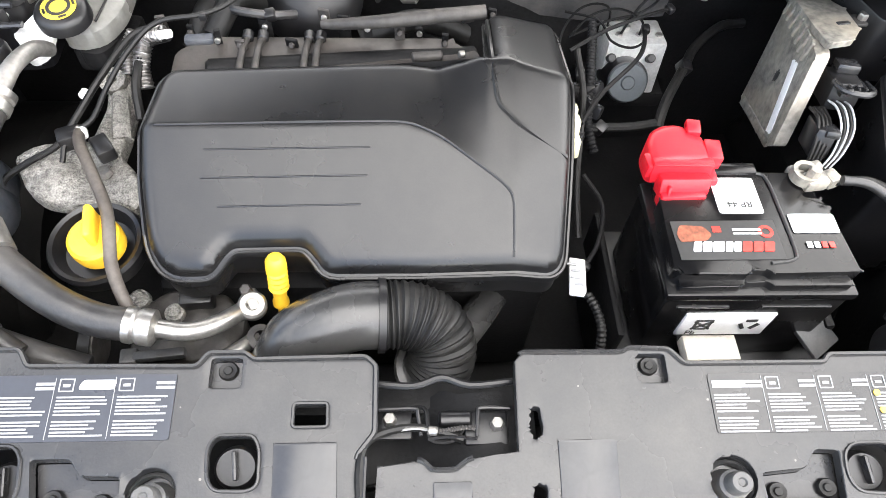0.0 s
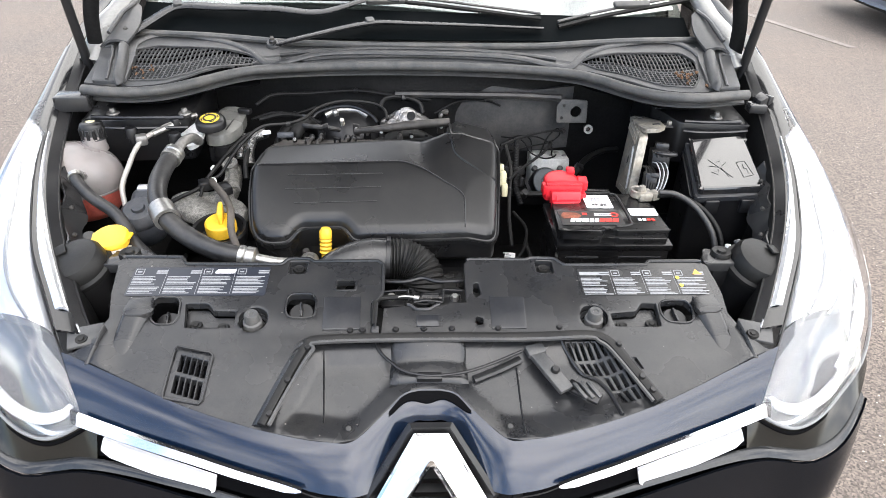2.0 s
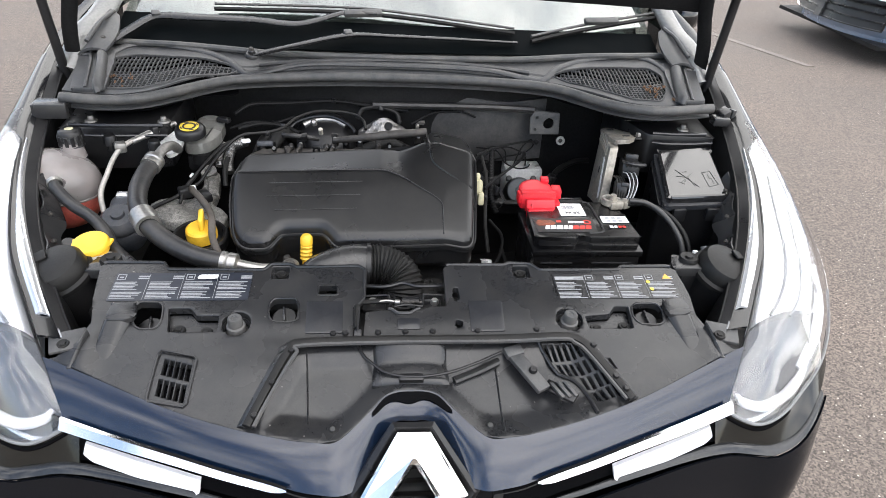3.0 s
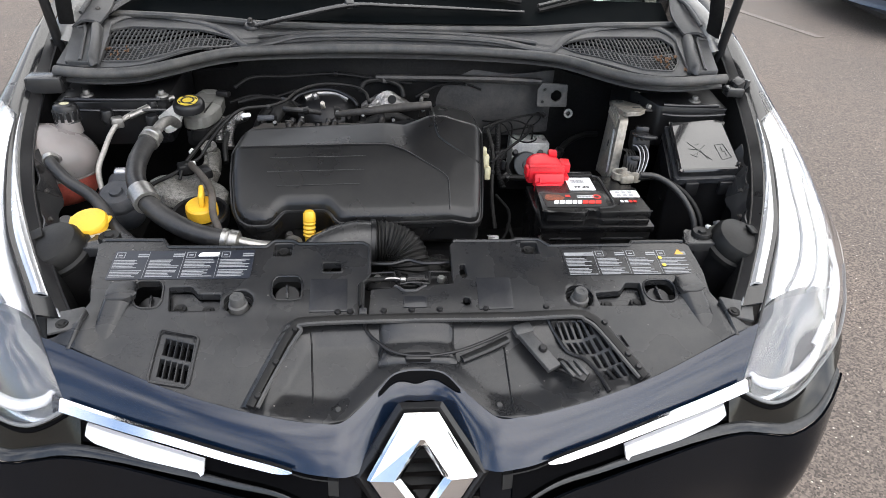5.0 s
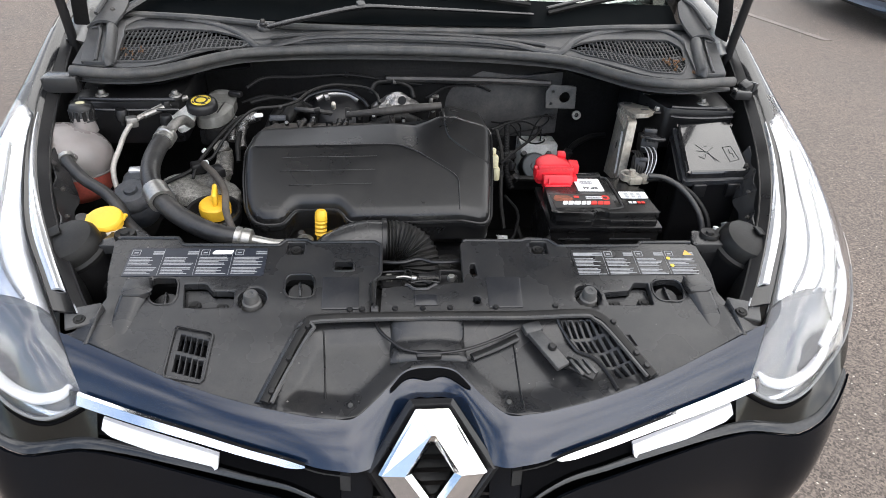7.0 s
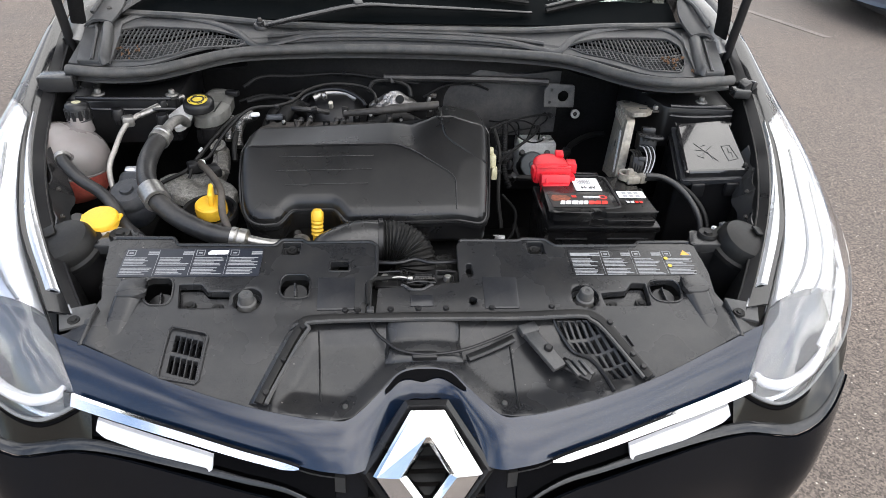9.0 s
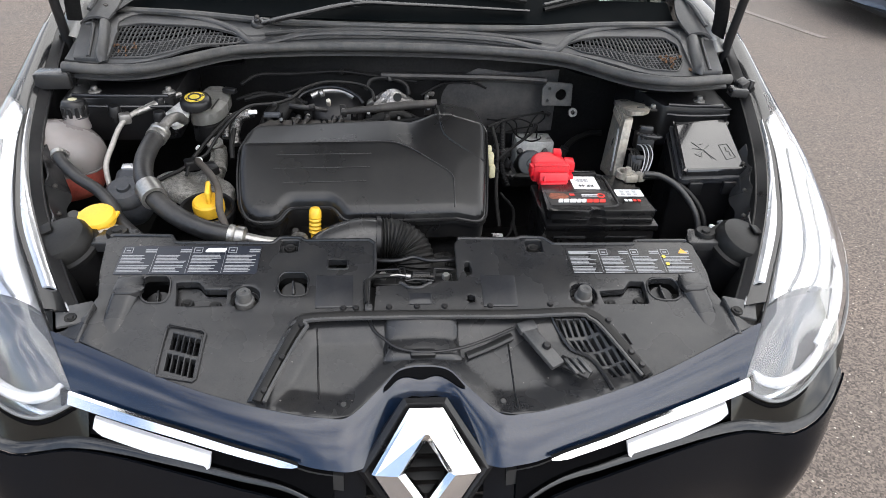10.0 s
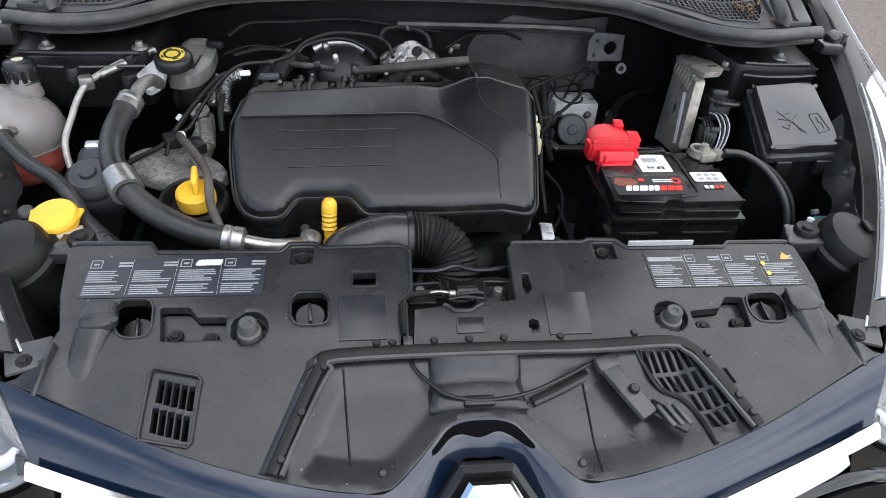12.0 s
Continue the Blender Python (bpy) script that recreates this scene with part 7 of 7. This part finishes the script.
# ---- rear of the engine and bulkhead ----
rear = thing("fuel_rail", (-0.15, 0.74, 0.76), "metal fuel lines and plugs behind the engine cover", "fuel rail")
part("rail", rod((-0.30, 0.715, 0.835), (0.06, 0.755, 0.83), 0.016), "dark", rear)
for x in (-0.254, -0.234, -0.172, -0.157):
    part("injector_pipe", tube([(x, 0.664, 0.842), (x + 0.001, 0.690, 0.852), (x + 0.002, 0.735, 0.856), (x + 0.004, 0.765, 0.850)], 0.0046, n=5, seg=10), "iron", rear)
    part("pipe_nut", rod((x + 0.004, 0.760, 0.850), (x + 0.004, 0.775, 0.852), 0.0075), "black", rear)
part("sensor", rod((-0.03, 0.715, 0.862), (0.010, 0.720, 0.862), 0.007), "iron", rear)
part("sensor", rod((0.032, 0.722, 0.862), (0.040, 0.724, 0.862), 0.005), "alloy", rear)
part("connector", ebox((-0.345, 0.732, 0.880), (0.020, 0.012, 0.008), (0, 0, 14), 0.003), "white", rear)
part("connector", ebox((-0.302, 0.728, 0.876), (0.036, 0.014, 0.010), (0, 0, 6), 0.003), "bluegrey", rear)
breather = thing("breather_pipe", (-0.03, 0.78, 0.80), "grey-brown breather pipe across the back of the engine", "pipe")
part("pipe", tube([(-0.150, 0.775, 0.866), (-0.125, 0.768, 0.872), (-0.07, 0.764, 0.880), (0.0, 0.766, 0.888), (0.068, 0.772, 0.892)], [0.006, 0.008, 0.010, 0.0095], n=6, seg=12), "iron", breather)
shield = thing("heat_shield", (-0.03, 0.90, 0.78), "crinkled bare metal heat shield plate", "heat shield")
part("plate", sheet(lambda u, v: (-0.098 + 0.130 * u, 0.902 + 0.03 * v, 0.826 + 0.040 * v * (1 - abs(2 * u - 1) ** 1.3 * 0.95) + 0.004 * math.sin(23 * u) * math.sin(9 * v)), 18, 8, 0.003, (0, 1, 0)), "foil", shield)
part("hole", lathe([(0, 0.002), (0.010, 0.002), (0.011, 0), (0, 0)], along((-0.020, 0.912, 0.850), (-0.02, 0.80, 0.87)), 14), "ink", shield)
part("lug", rod((-0.045, 0.885, 0.835), (-0.02, 0.880, 0.838), 0.012), "alloy", shield)
turbo = thing("turbo_hose", (-0.19, 0.88, 0.74), "black round housing with a bright rim pipe", "hose")
part("housing", lathe([(0, 0.05), (0.040, 0.048), (0.070, 0.030), (0.082, 0.0), (0.06, -0.05), (0, -0.05)], pose(-0.185, 0.93, 0.80, 35, 0, 0), 30), "black", turbo)
part("rim_pipe", tube([(-0.272, 0.905, 0.838), (-0.250, 0.918, 0.856), (-0.205, 0.925, 0.868), (-0.16, 0.925, 0.867), (-0.120, 0.915, 0.850), (-0.105, 0.905, 0.835)], 0.0045, n=6, seg=8), "black", turbo)
part("bright_pipe", tube([(-0.235, 0.920, 0.846), (-0.205, 0.930, 0.856), (-0.16, 0.932, 0.856), (-0.130, 0.925, 0.844)], 0.009, n=6, seg=10), "steel", turbo)
part("band", rod((-0.215, 0.918, 0.852), (-0.203, 0.920, 0.856), 0.0105), "steel", turbo)
part("nub", rod((-0.187, 0.86, 0.848), (-0.187, 0.845, 0.866), 0.0055), "beige", turbo)
for i, (a, b) in enumerate((((-0.30, 0.78, 0.84), (-0.25, 0.86, 0.83)), ((-0.10, 0.80, 0.82), (0.05, 0.84, 0.80)), ((-0.34, 0.80, 0.80), (-0.30, 0.90, 0.81)))):
    part("dark_tube", tube([a, tuple((Vector(a) + Vector(b)) / 2 + Vector((0, 0, 0.03))), b], 0.016, n=6, seg=10), "rubber", turbo)

bulk = thing("bulkhead_insulation", (0.23, 0.975, 0.72), "dull grey insulation panel on the bulkhead", "insulation")
part("panel", sheet(lambda u, v: (0.02 + 0.38 * u, 0.972 - 0.010 * math.sin(math.pi * u) * math.sin(math.pi * v), 0.905 - 0.17 * v - 0.006 * math.cos(9 * u)), 16, 10, 0.010, (0, 1, 0)), "insulation", bulk)
part("rail", tube([(-0.06, 0.955, 0.890), (0.10, 0.950, 0.892), (0.25, 0.945, 0.893), (0.36, 0.935, 0.892)], 0.011, n=4, seg=8, flat=0.8), "hose", bulk)
part("clip", ebox((0.066, 0.955, 0.845), (0.020, 0.010, 0.012), (20, 10, 15), 0.003), "alloy", bulk)
part("clip", ebox((0.056, 0.952, 0.836), (0.010, 0.010, 0.014), (0, 10, 5), 0.003), "alloy", bulk)
holep = thing("lifting_bracket", (0.39, 0.93, 0.80), "grey steel bracket with a round hole", "bracket")
HB = [(0.352, 0.832), (0.430, 0.832), (0.428, 0.888), (0.362, 0.892), (0.350, 0.875)]
bm = plate(rounded(HB, 0.006, 2), lambda u, v: 0.0, 0.006, holes=[[(0.400 + 0.0145 * math.cos(a), 0.860 + 0.0145 * math.sin(a)) for a in [i * math.pi / 9 for i in range(18)]]], bevel=0.001)
for v in bm.verts:
    x, z, w = v.co
    v.co = (x, 0.922 - w + 0.15 * (z - 0.86), z)
part("plate", bm, "seal", holep)
for x, z in ((0.365, 0.845), (0.368, 0.878)):
    part("hole", rod((x, 0.921, z), (x, 0.917, z), 0.004), "ink", holep)
part("bolt_ring", lathe([(0.006, 0), (0.012, 0), (0.012, 0.006), (0.006, 0.006)], along((0.447, 0.955, 0.800), (0.447, 0.80, 0.84)), 16), "steel", holep)
part("stem", rod((0.447, 0.985, 0.795), (0.447, 0.956, 0.800), 0.005), "iron", holep)

# ---- plumbing and wiring ----
oh = thing("vacuum_hose", (-0.40, 0.5, 0.76), "thin black hose passing over the oil cap", "hose")
part("hose", tube([(-0.452, 0.632, 0.810), (-0.440, 0.60, 0.820), (-0.412, 0.552, 0.826), (-0.380, 0.492, 0.822), (-0.366, 0.430, 0.805), (-0.347, 0.390, 0.785), (-0.335, 0.37, 0.75)], 0.0072, n=6, seg=10), "brown_hose", oh)
part("end", ebox((-0.447, 0.625, 0.812), (0.014, 0.016, 0.014), (0, 0, 20), 0.004), "white", oh)
loom = thing("wiring_loom", (-0.42, 0.65, 0.76), "black wiring loom with braided foil sleeve", "wiring")
part("cable", tube([(-0.345, 0.735, 0.876), (-0.375, 0.755, 0.870), (-0.40, 0.74, 0.862), (-0.43, 0.69, 0.842), (-0.455, 0.645, 0.820), (-0.478, 0.615, 0.80), (-0.52, 0.595, 0.785), (-0.548, 0.575, 0.77), (-0.55, 0.54, 0.74)], 0.0045, n=6, seg=8), "rubber", loom)
part("cable", tube([(-0.345, 0.74, 0.870), (-0.38, 0.745, 0.850), (-0.39, 0.70, 0.83), (-0.385, 0.66, 0.80)], 0.006, n=6, seg=8), "rubber", loom)
part("foil_sleeve", tube([(-0.352, 0.745, 0.872), (-0.378, 0.752, 0.858), (-0.388, 0.728, 0.835), (-0.384, 0.705, 0.812)], 0.010, n=6, seg=10, ripple=0.002, pitch=0.005), "foil", loom, "crinkled foil sleeve")
part("foil_sleeve", tube([(-0.395, 0.760, 0.862), (-0.408, 0.745, 0.84), (-0.408, 0.725, 0.82)], 0.008, n=6, seg=10, ripple=0.002, pitch=0.005), "foil", loom)
part("plug", ebox((-0.462, 0.622, 0.806), (0.030, 0.026, 0.022), (0, 0, 25), 0.004), "black", loom)
part("plug", ebox((-0.418, 0.605, 0.805), (0.022, 0.036, 0.020), (0, 0, 35), 0.004), "black", loom)
part("bead", rod((-0.470, 0.70, 0.80), (-0.462, 0.705, 0.808), 0.007), "white", loom)
cl = thing("coil_clip", (0.178, 0.63, 0.76), "cream plastic connector beside the engine cover", "connector")
part("body", ebox((0.182, 0.636, 0.815), (0.016, 0.022, 0.036), (-12, 0, 0), 0.005), "cream", cl)
part("tip", ebox((0.186, 0.624, 0.794), (0.014, 0.020, 0.030), (-12, 0, 0), 0.004), "cream", cl)
part("collar", ebox((0.178, 0.645, 0.838), (0.013, 0.016, 0.016), (-12, 0, 0), 0.004), "cream", cl)
tag = thing("cable_tag", (0.185, 0.47, 0.66), "white printed tag on a ribbed cable", "cable tag")
part("tag", ebox((0.185, 0.468, 0.714), (0.022, 0.068, 0.006), (-14, 0, -10), 0.002), "white", tag)
for i in range(4):
    part("printed_bar", ebox((0.180 + 0.003 * (i % 2), 0.487 - 0.012 * i, 0.7205 - 0.003 * i * -1 - 0.0045), (0.012, 0.004, 0.001), (-14, 0, -10), 0), "greyink", tag)
part("cable", tube([(0.192, 0.438, 0.722), (0.200, 0.415, 0.722), (0.204, 0.39, 0.715), (0.204, 0.37, 0.69)], 0.005, n=6, seg=8, ripple=0.0015, pitch=0.006), "rubber", tag)
for k, pts in enumerate(([(0.20, 0.66, 0.80), (0.24, 0.72, 0.80), (0.30, 0.78, 0.815), (0.33, 0.86, 0.80)], [(0.19, 0.76, 0.84), (0.25, 0.80, 0.845), (0.32, 0.84, 0.842), (0.36, 0.87, 0.83)],
                         [(0.21, 0.62, 0.74), (0.235, 0.58, 0.72), (0.225, 0.53, 0.70), (0.205, 0.50, 0.69)])):
    wr = thing("cable", pts[0], "thin black cable in the engine bay", "cable")
    part("sheath", tube(pts, 0.0028 if k % 2 else 0.0034, n=8, seg=8), "dark", wr)
    part("plug", ebox(pts[-1], (0.012, 0.016, 0.012), (10, 0, 30 * k), 0.004), "black", wr)
for i in range(9):
    x, y, z = 0.20 + 0.018 * (i % 3) + 0.004 * (i % 2), 0.72 + 0.03 * (i // 3), 0.765 + 0.012 * (i % 2)
    ob = thing("connector", (x, y, z), "small black plug on the engine loom", "connector", "engine loom plugs")
    part("body", ebox((x, y, z), (0.014, 0.022, 0.020), (0, 20, 25 * i), 0.003), "black" if i % 3 else "rubber", ob)
    part("lock", ebox((x, y, z + 0.012), (0.006, 0.012, 0.004), (0, 20, 25 * i), 0.001), "plastic", ob)

# ---- under the cover's rear edge ----
for s, x in ((-1, -0.525), (1, 0.560)):
    sb = thing("cover_mount", (x, 0.355, 0.76), "black rubber-bushed mount at the cover's corner", "mount", "cover mounts")
    part("arm", plate(rounded([(x - 0.045, 0.312), (x - 0.030, 0.357), (x + 0.015, 0.365), (x + 0.040, 0.342), (x + 0.040, 0.312)], 0.016), lambda a, b: 0.809, 0.018, bevel=0.003), "plastic", sb)
    part("bush", lathe([(0, 0.010), (0.007, 0.010), (0.008, 0.006), (0.017, 0.008), (0.019, 0.004), (0.019, 0), (0, 0)], pose(x, 0.341, 0.809), 20), "rubber", sb)
    part("stay", box(x - 0.02, x + 0.03, 0.315, 0.335, 0.70, 0.79, 0.003), "black", sb)
lh = thing("radiator_hose", (-0.55, 0.39, 0.70), "black radiator hose with a spring clip under the cover's edge", "hose")
part("hose", tube([(-0.645, 0.445, 0.720), (-0.593, 0.418, 0.738), (-0.535, 0.382, 0.742), (-0.462, 0.356, 0.736), (-0.405, 0.345, 0.715)], 0.017, n=6, seg=14), "hose", lh)
part("clip", lathe([(0.017, 0), (0.0205, 0), (0.0205, 0.014), (0.017, 0.014)], along((-0.525, 0.378, 0.7415), (-0.462, 0.356, 0.736)), 18), "grey", lh)
part("clip_ear", ebox((-0.520, 0.378, 0.764), (0.022, 0.014, 0.010), (0, 0, -20), 0.003), "grey", lh)
pul = thing("belt_pulley", (-0.42, 0.39, 0.66), "grey ribbed belt pulley at the engine's side", "pulley")
part("wheel", lathe([(0, 0.0), (0.026, 0.0), (0.028, 0.003), (0.026, 0.006), (0.028, 0.009), (0.026, 0.012), (0.028, 0.015), (0.026, 0.018), (0.0, 0.018)], pose(-0.432, 0.392, 0.680, 0, 90, 0), 28), "iron", pul)
part("belt", lathe([(0.0275, 0.002), (0.030, 0.002), (0.030, 0.016), (0.0275, 0.016)], pose(-0.432, 0.392, 0.680, 0, 90, 0), 28), "rubber", pul)
fc = thing("engine_bracket", (-0.31, 0.41, 0.66), "oily cast bracket in front of the engine", "bracket")
part("casting", pillow(rounded([(-0.375, 0.375), (-0.255, 0.365), (-0.235, 0.42), (-0.270, 0.462), (-0.350, 0.466), (-0.385, 0.43)], 0.014), lambda x, y: 0.690 + 0.006 * math.sin(90 * x) * math.cos(80 * y), 0.05, 0.006, 0.006, 0.006), "iron", fc)
part("boss", lathe([(0, 0.016), (0.008, 0.016), (0.010, 0.012), (0.013, 0.010), (0.014, 0), (0, 0)], pose(-0.375, 0.449, 0.690, 8, 0, 0), 14), "flecked", fc)
part("boss", lathe([(0, 0.012), (0.007, 0.012), (0.009, 0.009), (0.012, 0.008), (0.013, 0), (0, 0)], pose(-0.328, 0.430, 0.690, 8, 0, 0), 14), "flecked", fc)
part("plug", ebox((-0.300, 0.448, 0.706), (0.040, 0.030, 0.026), (10, 0, 4), 0.003), "black", fc)
for x in (-0.309, -0.291):
    part("plug_ear", ebox((x, 0.450, 0.722), (0.013, 0.018, 0.010), (10, 0, 4), 0.004), "plastic", fc)
part("connector", ebox((-0.330, 0.366, 0.708), (0.060, 0.012, 0.012), (0, 0, 6), 0.003), "grey", fc)
part("connector", ebox((-0.365, 0.364, 0.706), (0.020, 0.020, 0.014), (0, 0, 6), 0.003), "seal", fc)
rad = thing("radiator", (0.0, 0.25, 0.55), "black radiator frame below the cover", "radiator")
part("frame", box(-0.52, 0.52, 0.12, 0.27, 0.45, 0.725, 0.01), "dark", rad)
part("cross_bar", box(-0.56, 0.56, 0.275, 0.315, 0.66, 0.745, 0.008), "dark", rad)
bolts = thing("bulb_plug", (-0.63, 0.43, 0.74), "teal and grey bulb plug in the wing cavity", "plug")
part("body", ebox((-0.640, 0.430, 0.755), (0.022, 0.030, 0.022), (0, 20, 30), 0.004), "teal", bolts)
part("ring", rod((-0.645, 0.445, 0.775), (-0.642, 0.44, 0.79), 0.013), "grey", bolts)
bolts = thing("bulb_plug", (0.64, 0.42, 0.74), "teal and white bulb plug in the wing cavity", "plug")
part("body", ebox((0.650, 0.420, 0.760), (0.024, 0.030, 0.022), (0, -20, -30), 0.004), "teal", bolts)
part("ring", rod((0.640, 0.43, 0.775), (0.638, 0.435, 0.782), 0.007), "lampmid", bolts)
part("tip", rod((0.590, 0.376, 0.792), (0.592, 0.380, 0.806), 0.0058), "white", bolts)
for i in range(26):
    r = random.Random(i)
    s = 1 if i % 2 else -1
    x, y = s * r.uniform(0.60, 0.665), r.uniform(0.79, 0.86)
    lf = thing("dry_leaf", (x, y, scuttle_z(x, y)), "crumpled brown leaf scrap on the scuttle", "leaf", "leaf scraps")
    w = r.uniform(0.003, 0.007)
    part("blade", sheet(lambda u, v: (x + w * (u - 0.5), y + 1.6 * w * (v - 0.5), scuttle_z(x, y) + 0.003 + 0.003 * math.sin(3 * u + 5 * v + i)), 3, 3, 0.0006), "dry", lf)

# ---- hoses and clips at the back of the engine ----
rb = random.Random(21)
for k, (pts, r, m) in enumerate((
        ([(-0.40, 0.90, 0.88), (-0.36, 0.93, 0.895), (-0.28, 0.955, 0.89), (-0.16, 0.965, 0.895), (-0.05, 0.955, 0.885), (0.03, 0.95, 0.878)], 0.0045, "dark"),
        ([(-0.41, 0.88, 0.85), (-0.36, 0.90, 0.86), (-0.31, 0.915, 0.852), (-0.26, 0.94, 0.86)], 0.004, "dark"),
        ([(-0.38, 0.83, 0.87), (-0.33, 0.85, 0.875), (-0.28, 0.87, 0.862), (-0.24, 0.86, 0.85)], 0.0055, "dark"),
        ([(-0.10, 0.93, 0.862), (-0.085, 0.945, 0.882), (-0.04, 0.95, 0.885), (0.0, 0.945, 0.872), (0.01, 0.93, 0.85)], 0.006, "rubber"),
        ([(0.04, 0.93, 0.85), (0.10, 0.955, 0.872), (0.17, 0.960, 0.874), (0.21, 0.955, 0.862)], 0.003, "dark"),
        ([(0.245, 0.86, 0.81), (0.236, 0.80, 0.800), (0.228, 0.74, 0.785), (0.224, 0.70, 0.76), (0.235, 0.67, 0.73)], 0.0058, "dark"),
        ([(0.205, 0.78, 0.83), (0.212, 0.72, 0.80), (0.204, 0.66, 0.775), (0.198, 0.60, 0.74), (0.20, 0.54, 0.70)], 0.0045, "rubber"),
        ([(-0.30, 0.84, 0.852), (-0.27, 0.80, 0.868), (-0.22, 0.79, 0.868), (-0.19, 0.81, 0.855)], 0.006, "hose"),
        ([(0.19, 0.68, 0.76), (0.215, 0.70, 0.745), (0.25, 0.715, 0.735), (0.30, 0.722, 0.73), (0.34, 0.735, 0.725)], 0.007, "rubber"),
        ([(0.537, 0.959, 0.74), (0.492, 0.945, 0.742), (0.437, 0.893, 0.742), (0.407, 0.844, 0.74), (0.365, 0.775, 0.735), (0.345, 0.73, 0.72)], 0.008, "rubber"))):
    h = thing("rear_hose", pts[0], "thin black hose at the back of the engine" if k < 5 else "black ribbed wiring hose in the engine bay", "hose")
    ribbed = k == 5
    part("sheath", tube(pts, r, n=7, seg=9, ripple=0.0016 if ribbed else 0.0, pitch=0.006), m, h)
    p = Vector(pts[len(pts) // 2])
    part("clip", ebox(p, (2.4 * r, 2.4 * r, 2.4 * r), (10, 20, 40 * k), 0.002), "black", h)
for i in range(14):
    x = -0.36 + 0.034 * i + rb.uniform(-0.008, 0.008)
    y, z = rb.uniform(0.745, 0.80), rb.uniform(0.845, 0.866)
    if 0.02 < x:
        y += 0.02
    ob = thing("bracket", (x, y, z), "small dark bracket behind the engine cover", "bracket", "rear engine brackets")
    part("tab", ebox((x, y, z), (rb.uniform(0.008, 0.018), 0.005, rb.uniform(0.02, 0.04)), (rb.uniform(-15, 15), 0, rb.uniform(-25, 25)), 0.001), "dark" if i % 3 else "iron", ob)
    part("bolt", rod((x, y - 0.002, z + 0.004), (x, y - 0.009, z + 0.006), 0.0042, 8), "iron" if i % 2 else "steel", ob)

for s in (1, -1):
    wb = thing("wing_bracket", (CX + s * 0.69, 0.47, 0.80), "grey-black folded bracket inside the wing", "bracket", "wing brackets")
    part("plate", sheet(lambda u, v, s=s: (CX + s * (rim(0.36 + 0.24 * u)[0] - 0.024 - 0.030 * v - 0.006 * math.sin(14 * u)), 0.36 + 0.24 * u, rim(0.36 + 0.24 * u)[1] - 0.022 - 0.05 * v + 0.005 * math.cos(17 * u)), 16, 4, 0.003, (s, 0, 0)), "plastic", wb)
    for y in (0.40, 0.47, 0.55):
        part("bolt", rod((CX + s * (rim(y)[0] - 0.036), y, rim(y)[1] - 0.034), (CX + s * (rim(y)[0] - 0.042), y, rim(y)[1] - 0.030), 0.0042, 8), "iron", wb)
    part("fold", tube([(CX + s * (rim(y)[0] - 0.020), y, rim(y)[1] - 0.014) for y in (0.30, 0.36, 0.42, 0.50, 0.58, 0.64)], 0.0022, n=3, seg=6), "iron", wb)
lead = thing("sensor_cable", (-0.35, 0.70, 0.85), "thin black sensor cable arching over the engine", "cable")
part("sheath", tube([(-0.468, 0.590, 0.795), (-0.462, 0.618, 0.812), (-0.435, 0.640, 0.820), (-0.415, 0.672, 0.845), (-0.390, 0.715, 0.868), (-0.355, 0.745, 0.888), (-0.30, 0.760, 0.890), (-0.265, 0.785, 0.893), (-0.24, 0.83, 0.90), (-0.19, 0.862, 0.905), (-0.12, 0.862, 0.902), (-0.085, 0.84, 0.895), (-0.075, 0.80, 0.885)], 0.0036, n=6, seg=8), "rubber", lead)
part("clip", ebox((-0.30, 0.760, 0.888), (0.010, 0.012, 0.010), (0, 0, 10), 0.002), "black", lead)
part("bolt", lathe([(0, 0.008), (0.008, 0.008), (0.010, 0.005), (0.010, 0), (0, 0)], pose(-0.418, 0.582, 0.783, 5, 0, 0), 6), "steel", engine)
